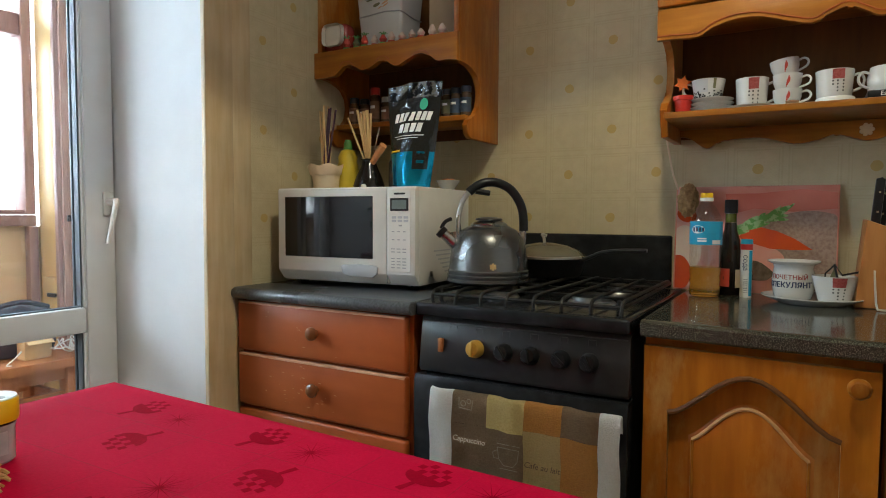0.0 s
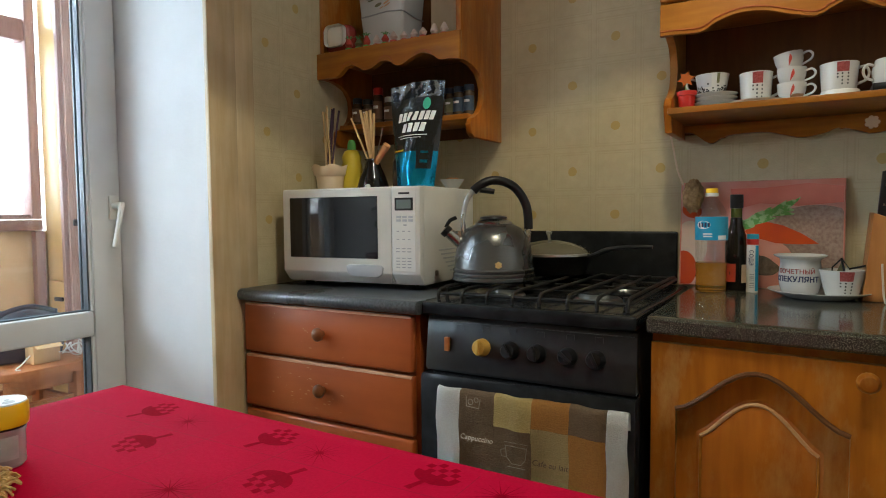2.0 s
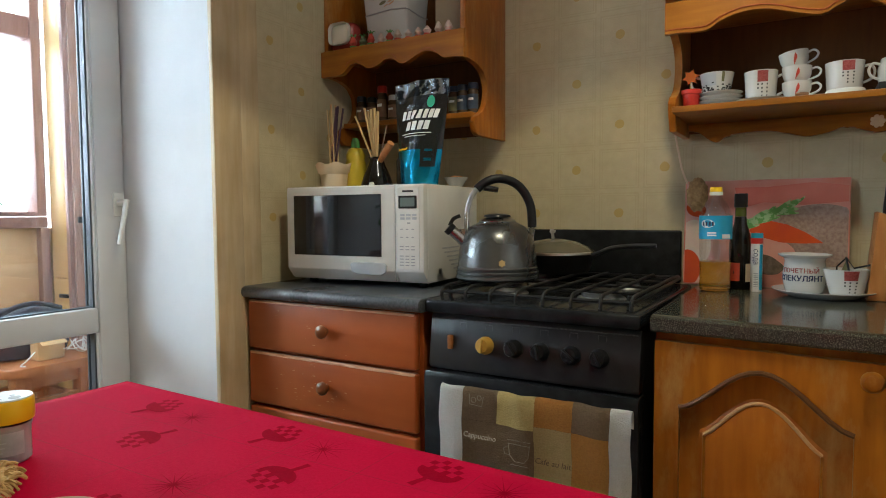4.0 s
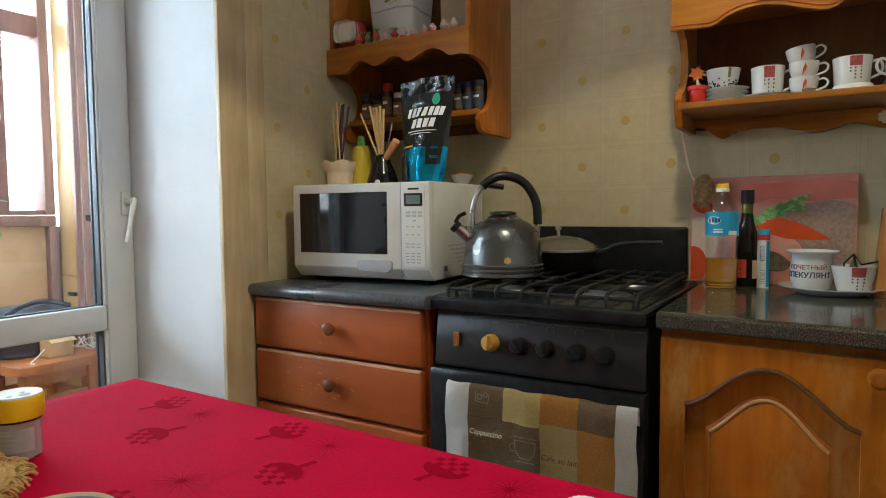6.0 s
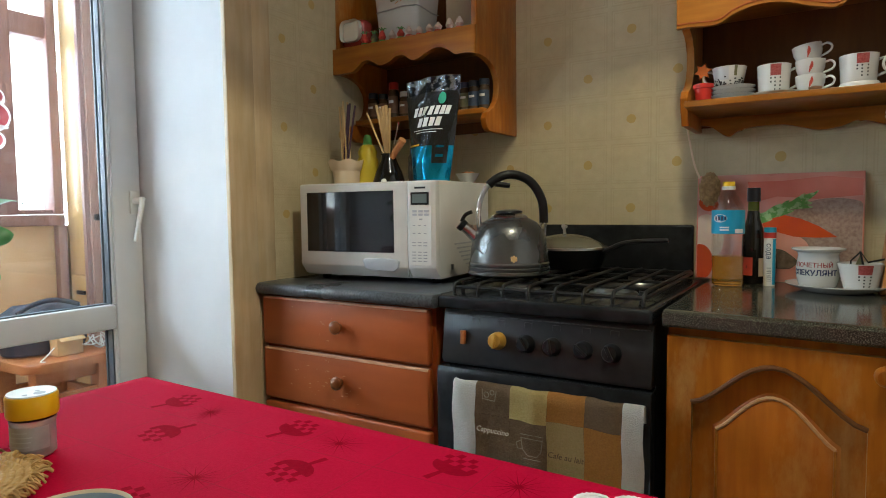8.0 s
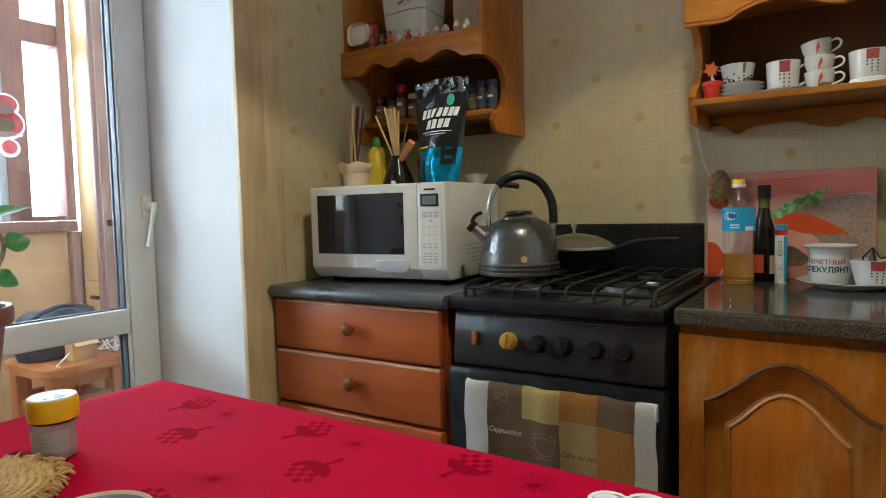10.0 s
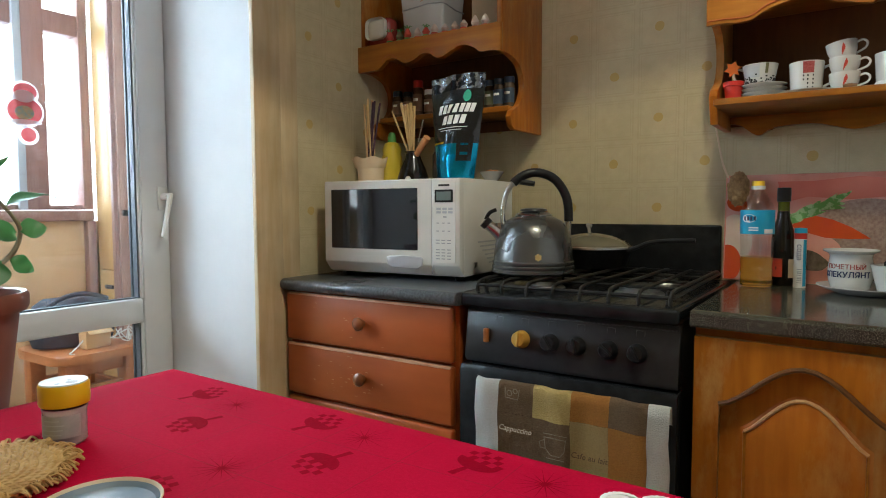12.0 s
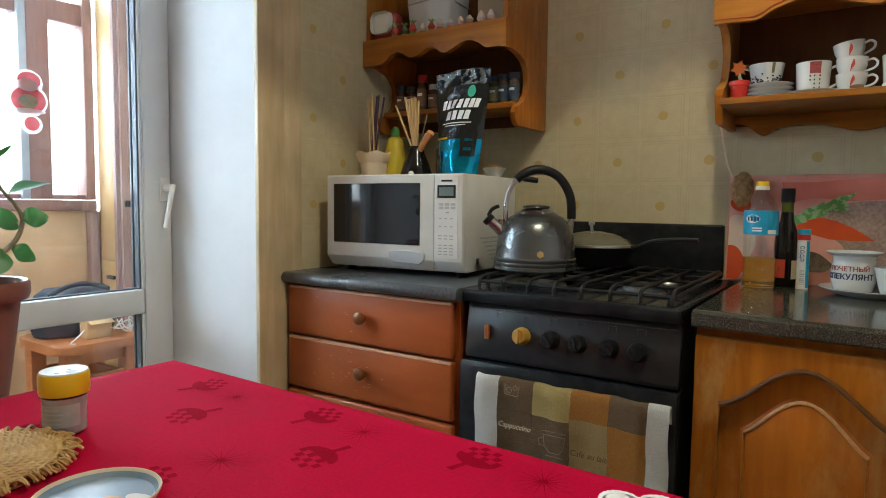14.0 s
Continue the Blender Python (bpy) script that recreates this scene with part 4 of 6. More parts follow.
part("label_band", on_round(nb(), jx, jy, 0.0257, -175, 15, TZ + 0.0121, TZ + 0.0409, 18), M("grey_label", (0.34, 0.35, 0.36), (0.42, 0.43, 0.44), 60, 0.5), jar)
for k, w in enumerate((22, 34, 30, 26)):
    part("print_bar", on_round(nb(), jx, jy, 0.0262, -62 - w, -62 + w, TZ + 0.0344 - 0.006 * k, TZ + 0.0358 - 0.006 * k, 8), GREY_PL, jar)
part("seal_ring", lt([(0.0000, TZ + 0.0485), (0.0265, TZ + 0.0485), (0.0265, TZ + 0.0516), (0, TZ + 0.0516)], jx, jy, 32), BAKELITE, jar)
cap = part("cap", lt([(0, TZ + 0.0518), (0.0291, TZ + 0.0518), (0.0300, TZ + 0.0558), (0.0300, TZ + 0.0772), (0.0287, TZ + 0.0795), (0, TZ + 0.0795)], jx, jy, 40), YELLOW, jar, "yellow plastic cap")
part("lid", lt([(0, TZ + 0.0796), (0.0283, TZ + 0.0796), (0.0278, TZ + 0.0814), (0.0244, TZ + 0.0804), (0, TZ + 0.0804)], jx, jy, 40), WHITE_PL, cap, "white shaker lid")
for dx, dy, r in ((0.012, 0.004, 0.007), (0.0, 0.007, 0.003), (0.008, -0.012, 0.003)):
    part("hole", lt([(0, TZ + 0.0805), (r, TZ + 0.0805), (r, TZ + 0.0808), (0, TZ + 0.0808)], jx + dx, jy + dy, 14), GREY_INK, cap)

# straw mat, coil by coil, with a fringe of loops
mx, my = 0.556, -1.590
mat_t = thing("straw_mat", (mx, my, TZ), "round coiled straw mat with a fringed rim", "table mat")
part("base", lt([(0, TZ), (0.094, TZ), (0.095, TZ + 0.002), (0.094, TZ + 0.004), (0, TZ + 0.004)], mx, my, 40), STRAW, mat_t)
for k in range(10):
    R = 0.010 + 0.0092 * k
    b = nb()
    n = max(10, int(R * 2 * math.pi / 0.0085))
    for i in range(n):
        a, da = 2 * math.pi * i / n, 2 * math.pi / n * 0.62
        p = [(mx + (R + 0.0036 * s) * math.cos(a + da * s), my + (R + 0.0036 * s) * math.sin(a + da * s), TZ + 0.006 + 0.0035 * (1 - s * s)) for s in (-1, -0.4, 0.4, 1)]
        tube(b, p, 0.0032, 6)
    part("coil", b, STRAW, mat_t)
b = nb()
random.seed(7)
for i in range(230):
    a = 2 * math.pi * i / 230 + random.uniform(-0.02, 0.02)
    r1 = 0.111 + random.uniform(-0.006, 0.005)
    c, s = math.cos(a), math.sin(a)
    sw = random.uniform(-0.12, 0.12)
    pts = [(mx + 0.092 * c, my + 0.092 * s, TZ + 0.006), (mx + (r1 - 0.008) * math.cos(a + sw * 0.5), my + (r1 - 0.008) * math.sin(a + sw * 0.5), TZ + 0.009 + random.uniform(0, 0.006)), (mx + r1 * math.cos(a + sw), my + r1 * math.sin(a + sw), TZ + 0.003 + random.uniform(0, 0.006))]
    tube(b, spline(pts, 3), 0.0015, 5)
part("fringe", b, STRAW, mat_t, "fringe of straw loops")["kind"] = "stuff"
# a tin tray beside it
px, py = 0.748, -1.543
tray = thing("tin_tray", (px, py, TZ), "small round tin tray with a blue printed picture and pale rim", "tray")
part("rim", lt([(0.0499, TZ), (0.0550, TZ + 0.001), (0.0598, TZ + 0.010), (0.0589, TZ + 0.0115), (0.0572, TZ + 0.0105), (0.0537, TZ + 0.0035), (0.0499, TZ + 0.003)], px, py, 48), CREAM, tray)
part("plate", lt([(0, TZ), (0.0503, TZ), (0.0546, TZ + 0.0045), (0.0563, TZ + 0.0085), (0.0520, TZ + 0.0035), (0, TZ + 0.0032)], px, py, 48), TRAYBLUE, tray)
for name, dx, dy, r, q, m in (("printed_shape", 0.021, 0.004, 0.017, 0.6, PEACH), ("printed_shape", 0.034, 0.024, 0.016, 0.45, WHITE_INK), ("printed_shape", 0.036, -0.004, 0.009, 0.8, M("lemon_print", (0.6, 0.55, 0.2), None, 20, 0.2))):
    part(name, patch(nb(), [(px + dx + r * math.cos(t) - r * q * math.sin(t) * 0.5, py + dy + r * q * math.sin(t) + r * 0.3 * math.cos(t), TZ + 0.0045 + 0.0002 * q + dx * 0.01) for t in [2 * math.pi * i / 20 for i in range(20)]]), m, tray)
# lace doily with a scalloped rim
dx0, dy0 = 1.214, -1.276
doily = thing("lace_doily", (dx0, dy0, TZ), "white crocheted lace doily with rounded petals on the cloth", "doily")
n = 160


def petal(t, r0, r1):
    """Radius of the doily's edge: eight petals, each with a beaded rim."""
    return r0 + r1 * abs(math.cos(4 * (t - radians(132)))) ** 0.6 + 0.0009 * math.cos(72 * t)


rim, inner = [[(dx0 + petal(t, r0, r1) * math.cos(t), dy0 + petal(t, r0, r1) * math.sin(t)) for t in [2 * math.pi * i / n for i in range(n)]] for r0, r1 in ((0.054, 0.018), (0.049, 0.0165))]
b = ringprism(nb(), rim, inner, 0, 0.0026)
for v in b.verts:
    v.co = Vector((v.co.x, v.co.z, TZ + v.co.y))
part("scalloped_rim", b, LACE, doily)
b = nb()
for k in range(32):
    a = 2 * math.pi * k / 32
    tube(b, [(dx0 + 0.012 * math.cos(a), dy0 + 0.012 * math.sin(a), TZ + 0.0012), (dx0 + 0.052 * math.cos(a), dy0 + 0.052 * math.sin(a), TZ + 0.0012)], 0.0012, 5)
for R in (0.012, 0.022, 0.032, 0.042, 0.050):
    tube(b, [(dx0 + R * math.cos(2 * math.pi * i / 48), dy0 + R * math.sin(2 * math.pi * i / 48), TZ + 0.0013) for i in range(49)], 0.0017, 5)
part("lace_web", b, LACE, doily)
for k in range(8):
    a = radians(132) + k * math.pi / 4
    part("petal_web", lt([(0.004, TZ + 0.0002), (0.013, TZ + 0.0002), (0.013, TZ + 0.0022), (0.004, TZ + 0.0022)], dx0 + 0.054 * math.cos(a), dy0 + 0.054 * math.sin(a), 16), LACE, doily)

# ---- plant on the windowsill ----
ox, oy, oz = 0.0, -1.40, 0.70
plant = thing("potted_plant", (ox, oy, oz - 0.0995), "young leafy houseplant in a brown plastic pot", "plant")
part("pot", lt([(0, oz - 0.0995), (0.060, oz - 0.0995), (0.094, oz + 0.155), (0.106, oz + 0.157), (0.110, oz + 0.165), (0.110, oz + 0.186), (0.106, oz + 0.192), (0.098, oz + 0.19), (0.094, oz + 0.165), (0, oz + 0.16)], ox, oy, 36), TERRA, plant)
part("soil", lt([(0, oz + 0.161), (0.093, oz + 0.168), (0.05, oz + 0.176), (0, oz + 0.178)], ox, oy, 24), SOIL, plant)


def leaf(base, tip, width, up, parent, droop=0.015):
    """A pointed oval leaf, folded a little along its rib."""
    b = nb()
    p, q = Vector(base), Vector(tip)
    d = q - p
    side = d.cross(Vector(up)).normalized()
    nor = side.cross(d).normalized()
    rows = []
    n = 10
    for i in range(n + 1):
        t = i / n
        w = width * (math.sin(math.pi * min(1, t ** 0.85)) ** 0.8 if 0 < t < 1 else 0.02)
        c = p + d * t + nor * (droop * math.sin(math.pi * t))
        rows.append([b.verts.new(c + side * w * s + nor * (abs(s) * w * 0.22 + 0.003 * math.sin(9 * t + s))) for s in (-1, -0.5, 0, 0.5, 1)])
    for r0, r1 in zip(rows, rows[1:]):
        for k in range(4):
            b.faces.new((r0[k], r0[k + 1], r1[k + 1], r1[k]))
    bmesh.ops.solidify(b, geom=b.faces, thickness=0.0012)
    return part("leaf", b, LEAF, parent, smooth=60)


stem = spline([(ox + 0.005, oy + 0.015, oz + 0.17), (ox, -1.345, 0.925), (ox, -1.305, 0.965), (ox, -1.292, 1.005), (ox, -1.305, 1.035), (ox, -1.33, 1.07), (ox, -1.345, 1.12)], 5)
part("stem", tb(stem, 0.006, 8, 0.003), STALK, plant)
leaf((ox, -1.318, 1.05), (0.0, -1.222, 1.069), 0.020, (0.3, 0.2, 1), plant)
leaf((ox, -1.296, 1.005), (0.0, -1.244, 1.008), 0.022, (0.9, 0, 0.45), plant, 0.004)
leaf((ox, -1.30, 1.0), (0.02, -1.36, 1.005), 0.026, (0.8, 0, 0.5), plant, 0.004)
leaf((ox, -1.315, 0.95), (0.0, -1.272, 0.922), 0.019, (0.9, 0, 0.4), plant, 0.004)
leaf((ox, -1.325, 0.945), (0.03, -1.375, 0.90), 0.026, (0.8, 0.1, 0.4), plant, 0.006)
leaf((ox, -1.345, 1.115), (0.02, -1.312, 1.15), 0.005, (0.8, 0.1, 0.2), plant, 0.004)
leaf((ox, -1.345, 1.115), (0.02, -1.41, 1.15), 0.018, (0.8, 0.1, 0.2), plant, 0.006)

# sticker on the balcony door's pane: plain red and white shapes
stk = thing("window_sticker", (-0.425, -1.085, 1.29), "red and white holiday sticker on the door glass", "sticker")
SXP = -0.4245


def blob(cy, cz, ry, rz, mat, lift, name="shape"):
    b = nb()
    lift += 0.00012 * len(stk.children)
    patch(b, [(SXP + lift, cy + 0.026 + 1.15 * ry * math.cos(t), cz + rz * math.sin(t)) for t in [2 * math.pi * i / 24 for i in range(24)]])
    return part(name, b, mat, stk)


SRED = M("sticker_red", (0.58, 0.12, 0.13), (0.64, 0.18, 0.18), 40, 0.4)
SWHITE = M("sticker_white", (0.82, 0.80, 0.80), None, 40, 0.4)
for film in (SRED, SWHITE):
    n, l = film.node_tree.nodes, film.node_tree.links
    through_light, both = n.new("ShaderNodeBsdfTranslucent"), n.new("ShaderNodeMixShader")
    l.new(n["Principled BSDF"].inputs["Base Color"].links[0].from_socket, through_light.inputs[0])
    both.inputs[0].default_value = 0.45
    l.new(n["Principled BSDF"].outputs[0], both.inputs[1])
    l.new(through_light.outputs[0], both.inputs[2])
    l.new(both.outputs[0], n["Material Output"].inputs[0])
for cy, cz, ry, rz in ((-1.118, 1.300, 0.040, 0.042), (-1.118, 1.345, 0.030, 0.032), (-1.112, 1.238, 0.022, 0.024), (-1.145, 1.262, 0.030, 0.012)):
    blob(cy, cz, ry, rz, SWHITE, 0.0, "border")
for cy, cz, ry, rz in ((-1.118, 1.300, 0.036, 0.034), (-1.116, 1.350, 0.024, 0.022), (-1.112, 1.240, 0.016, 0.018)):
    blob(cy, cz, ry, rz, SRED, 0.0006)
blob(-1.120, 1.338, 0.022, 0.016, SWHITE, 0.0012)
blob(-1.120, 1.296, 0.020, 0.018, M("sticker_gold", (0.6, 0.4, 0.2), (0.3, 0.4, 0.35), 90, 0.4), 0.0012)
blob(-1.118, 1.272, 0.034, 0.007, SWHITE, 0.0012)

# ---- microwave ----
mw = thing("microwave", (0.283, -0.345, 0.85), "white microwave oven with a dark door and keypad", "microwave")
AX0, AX1, AY0, AY1, AZ0, AZ1 = 0.043, 0.521, -0.492, -0.195, 0.865, 1.126
part("body", bx(AX0, AX1, AY0 + 0.022, AY1, AZ0, AZ1, 0.004), WHITE_PL, mw)
for x in (AX0 + 0.04, AX1 - 0.04):
    for y in (AY0 + 0.06, AY1 - 0.04):
        part("foot", lt([(0, 0.8505), (0.012, 0.8505), (0.014, 0.8648), (0, 0.8648)], x, y, 12), BAKELITE, mw)
CHIN = [(AY0 + 0.0215, 0.869), (AY0 + 0.019, 0.869), (AY0 + 0.0008, 0.8945), (AY0, 0.898), (AY0, 1.121), (AY0 + 0.004, 1.125), (AY0 + 0.0215, 1.125)]
dr = part("door", pr(CHIN, 0, AX0, 0.4286, 0.002), WHITE_PL, mw, smooth=25)
part("door_window", bx(0.070, 0.384, AY0 - 0.0012, AY0 + 0.002, 0.934, 1.101, 0.001, 1), DARKGLASS, dr, "dark reflecting door glass")
b = nb()
prism(b, [(0.278, 0.912), (0.285, 0.917), (0.34, 0.919), (0.395, 0.917), (0.403, 0.911), (0.400, 0.894), (0.385, 0.884), (0.30, 0.886), (0.284, 0.894)], 1, AY0 - 0.006, AY0 + 0.004, 0.0025)
part("door_handle", b, GREY_PL, dr, "pale grey door handle")
pnl = part("keypad_panel", pr(CHIN, 0, 0.4304, AX1, 0.002), WHITE_PL, mw, smooth=25)
part("keypad_sheet", bx(0.438, 0.508, AY0 - 0.0015, AY0, 0.903, 1.116, 0.0004, 1), M("keypad_white", (0.70, 0.69, 0.65), None, 20, 0.35, stain=0.03), pnl)
part("maker_bar", bx(0.455, 0.490, AY0 - 0.0022, AY0 - 0.0016, 1.104, 1.109), BLACK_INK, pnl, "plain dark bar")
part("display_bezel", bx(0.443, 0.501, AY0 - 0.003, AY0 - 0.0016, 1.062, 1.095, 0.001, 1), BAKELITE, pnl)
part("display", bx(0.449, 0.495, AY0 - 0.0036, AY0 - 0.0031, 1.067, 1.090), LCD, pnl, "grey-green display")
for z, row in ((1.045, (0.455, 0.474, 0.493)), (1.036, (0.455, 0.474, 0.493))):
    for x in row:
        part("button", bx(x - 0.007, x + 0.007, AY0 - 0.0024, AY0 - 0.0016, z - 0.003, z + 0.003, 0.0006, 1), GREY_PL, pnl)
part("print_bar", bx(0.470, 0.480, AY0 - 0.002, AY0 - 0.0016, 1.022, 1.026), GREY_INK, pnl)
for z in (1.008, 0.987, 0.963, 0.955, 0.938, 0.930, 0.922, 0.914):
    for x in (0.452, 0.470, 0.488):
        w = 0.004 if z > 0.98 else 0.006
        part("print_bar", bx(x - w, x + w, AY0 - 0.002, AY0 - 0.0016, z - 0.0013, z + 0.0013), GREY_INK, pnl)
part("door_split", bx(0.4292, 0.4303, AY0 + 0.001, AY0 + 0.006, AZ0 + 0.006, AZ1 - 0.004), GREY_INK, mw)
for k in range(6):
    z = 0.952 - 0.012 * k
    part("vent_slot", bx(AX1 - 0.001, AX1 + 0.0006, -0.40 + 0.012 * k, -0.22, z, z + 0.004, 0.0005, 1), GREY_PL, mw)
part("screw", bx(AX1 - 0.001, AX1 + 0.002, -0.42, -0.405, 0.885, 0.90, 0.001), STEEL, mw)

# it stands a little askew on the worktop, its front turned towards the room
home, corner = Matrix.Translation(mw.location), Matrix.Translation((AX1, AY0, 0))
askew = home.inverted() @ corner @ Matrix.Rotation(radians(4.5), 4, "Z") @ Matrix.Diagonal((0.925, 1.185, 1, 1)) @ corner.inverted() @ home
for ob in mw.children_recursive:
    ob.data.transform(askew)

# ---- on the microwave ----
MZ = 1.1265


def stick(x, y, z, tx, ty, tz, r, mat, parent, name="stick"):
    return part(name, tb([(x, y, z), (tx, ty, tz)], r, 6), mat, parent)


cup = thing("skewer_cup", (0.127, -0.37, MZ), "cream stoneware cup with fluted rim", "cup")
b = lt([(0, MZ), (0.038, MZ), (0.040, MZ + 0.003), (0.043, MZ + 0.038), (0.0435, MZ + 0.041), (0.050, MZ + 0.046), (0.056, MZ + 0.070), (0.0565, MZ + 0.073), (0.053, MZ + 0.073), (0.046, MZ + 0.05), (0.038, MZ + 0.006), (0, MZ + 0.006)], 0.127, -0.37, 48)
for v in b.verts:
    a, f = math.atan2(v.co.y + 0.37, v.co.x - 0.127), max(0, (v.co.z - MZ - 0.043) / 0.03)
    v.co.z += 0.0035 * math.sin(6 * a) * f
    v.co.x += 0.0015 * math.cos(a) * math.sin(12 * a) * f
    v.co.y += 0.0015 * math.sin(a) * math.sin(12 * a) * f
part("body", b, CREAM, cup)
random.seed(12)
for k in range(9):
    x, y = 0.127 + random.uniform(-0.025, 0.02), -0.37 + random.uniform(-0.02, 0.02)
    purple = k > 5
    s = thing("skewer", (x, y, MZ + 0.007), "dark purple incense stick in the cup" if purple else "pale bamboo skewer in the cup", "stick", "sticks in the cup")
    hx = 0.03 + 0.02 * random.random() if purple else random.uniform(-0.03, 0.0)
    stick(x, y, MZ + 0.007, x + hx, y + random.uniform(-0.01, 0.02), MZ + random.uniform(0.235, 0.255) - (0.0 if not purple else 0.005), 0.003 if purple else 0.0026, PURPLE if purple else STICK, s)
yb = thing("squeeze_bottle", (0.176, -0.33, MZ), "yellow plastic squeeze bottle with a green cap", "bottle")
part("body", lt([(0, MZ), (0.030, MZ), (0.032, MZ + 0.006), (0.032, MZ + 0.075), (0.028, MZ + 0.085), (0.030, MZ + 0.10), (0.022, MZ + 0.118), (0.014, MZ + 0.122), (0, MZ + 0.122)], 0.176, -0.33, 28), YELLOW_B, yb)
part("cap", lt([(0, MZ + 0.1222), (0.0135, MZ + 0.1222), (0.013, MZ + 0.140), (0.008, MZ + 0.152), (0, MZ + 0.153)], 0.176, -0.33, 20), GREEN_PL, yb, "green cap")
jug = thing("stick_vase", (0.285, -0.37, MZ), "dark glazed conical vase", "vase")
part("body", lt([(0, MZ), (0.046, MZ), (0.047, MZ + 0.006), (0.038, MZ + 0.035), (0.024, MZ + 0.065), (0.020, MZ + 0.080), (0.024, MZ + 0.086), (0.020, MZ + 0.086), (0.017, MZ + 0.07), (0, MZ + 0.06)], 0.285, -0.37, 30), SOY, jug)
for tx, tz, w in ((0.215, 1.335, 0.003), (0.250, 1.355, 0.004), (0.272, 1.35, 0.0045), (0.285, 1.352, 0.005), (0.298, 1.342, 0.004), (0.262, 1.347, 0.003)):
    s = thing("wooden_stick", (0.28, -0.37, MZ + 0.062), "pale wooden stirring stick in the vase", "stick", "sticks in the vase")
    stick(0.283 + (tx - 0.27) * 0.08, -0.37, MZ + 0.063, tx, -0.38, tz, w, STICK, s)
s = thing("thin_rod", (0.29, -0.37, MZ + 0.062), "thin dark metal rod in the vase", "stick", "sticks in the vase")
stick(0.288, -0.366, MZ + 0.063, 0.325, -0.375, 1.30, 0.0018, STEEL, s)
br = thing("pastry_brush", (0.30, -0.37, MZ + 0.07), "peach wooden turned handle leaning from the vase", "brush")
b = tb(spline([(0.295, -0.372, 1.196), (0.312, -0.38, 1.212), (0.330, -0.385, 1.228), (0.35, -0.39, 1.248)], 4), 0.0085, 10, 0.011)
part("handle", b, CORK, br)
for t in (0.2, 0.42, 0.64, 0.9):
    p = Vector((0.295, -0.372, 1.196)).lerp(Vector((0.35, -0.39, 1.248)), t)
    part("ring", lathe(nb(), [(0.0, -0.006), (0.0105, -0.005), (0.0142, 0), (0.0105, 0.005), (0, 0.006)], 0, 0, 14), CORK, br).matrix_basis = Matrix.Translation(p - Vector(br.location)) @ Vector((0.055, -0.018, 0.052)).to_track_quat("Z", "Y").to_matrix().to_4x4()
gl = thing("dark_glass_jar", (0.36, -0.33, MZ), "small dark glass jar", "jar")
part("body", lt([(0, MZ), (0.026, MZ), (0.028, MZ + 0.004), (0.028, MZ + 0.075), (0.022, MZ + 0.085), (0.022, MZ + 0.10), (0, MZ + 0.10)], 0.36, -0.33, 24), SPICE, gl)
bowl = thing("small_bowl", (0.478, -0.245, MZ), "small white bowl with orange pieces in it", "bowl")
part("body", lt([(0, MZ), (0.018, MZ), (0.024, MZ + 0.008), (0.036, MZ + 0.026), (0.034, MZ + 0.026), (0.02, MZ + 0.01), (0, MZ + 0.008)], 0.478, -0.245, 28), CERAMIC, bowl)
for k, (dx, dy) in enumerate(((-0.01, 0), (0.008, 0.006), (0.002, -0.01))):
    part("piece", lt([(0, MZ + 0.010), (0.010, MZ + 0.014), (0.012, MZ + 0.022), (0.008, MZ + 0.030), (0, MZ + 0.033)], 0.478 + dx, -0.245 + dy, 10), CORK, bowl)
wp = thing("white_button", (0.318, -0.44, MZ), "small round white knob", "knob")
part("body", lt([(0, MZ), (0.007, MZ), (0.008, MZ + 0.005), (0.005, MZ + 0.010), (0, MZ + 0.011)], 0.318, -0.44, 14), WHITE_PL, wp)

# foil pouch
pou = thing("foil_pouch", (0.425, -0.36, MZ), "upright black and blue foil food pouch", "pouch")
PW = [(0.0, 0.060, 0.038), (0.03, 0.064, 0.037), (0.08, 0.070, 0.034), (0.13, 0.076, 0.028), (0.18, 0.081, 0.020), (0.235, 0.086, 0.009), (0.262, 0.088, 0.003), (0.288, 0.089, 0.0025)]


def pouch_at(u, h):
    """Front surface: u from -1 to 1 across, h metres up."""
    for (h0, w0, d0), (h1, w1, d1) in zip(PW, PW[1:]):
        if h <= h1:
            t = (h - h0) / (h1 - h0)
            w, d = w0 + (w1 - w0) * t, d0 + (d1 - d0) * t
            break
    crease = 0.007 * abs(noise.noise(Vector((u * 2.2 + h * 9, h * 16, 3)))) + 0.005 * abs(noise.noise(Vector((u * 5 - h * 20, h * 30, 9))))
    lift = 0.0022 * math.sin(9 * u) * max(0, (h - 0.2) / 0.06)
    return Vector((0.425 + w * u + 0.010 * (h / 0.29), -0.36 - d * math.cos(u * math.pi / 2) ** 0.7 - crease * (1 - abs(u)) + lift, MZ + h + 0.004 * math.sin(2.2 * u + 1) * (h / 0.26)))


def pouch_piece(name, h0, h1, mat, rows, back=True, u0=-1.0, u1=1.0, out=0.0, cols=22):
    b = nb()
    g = [[b.verts.new(pouch_at(u0 + (u1 - u0) * i / cols, h0 + (h1 - h0) * j / rows) + Vector((0, -out, 0))) for i in range(cols + 1)] for j in range(rows + 1)]
    for j in range(rows):
        for i in range(cols):
            b.faces.new((g[j][i], g[j][i + 1], g[j + 1][i + 1], g[j + 1][i]))
    if back:
        k = [[b.verts.new((v.co.x, -0.36 + (-0.36 - v.co.y) * 0.9 + 0.0006, v.co.z)) for v in row] for row in g]
        for j in range(rows):
            for i in range(cols):
                b.faces.new((k[j][i + 1], k[j][i], k[j + 1][i], k[j + 1][i + 1]))
    return part(name, b, mat, pou, smooth=30)


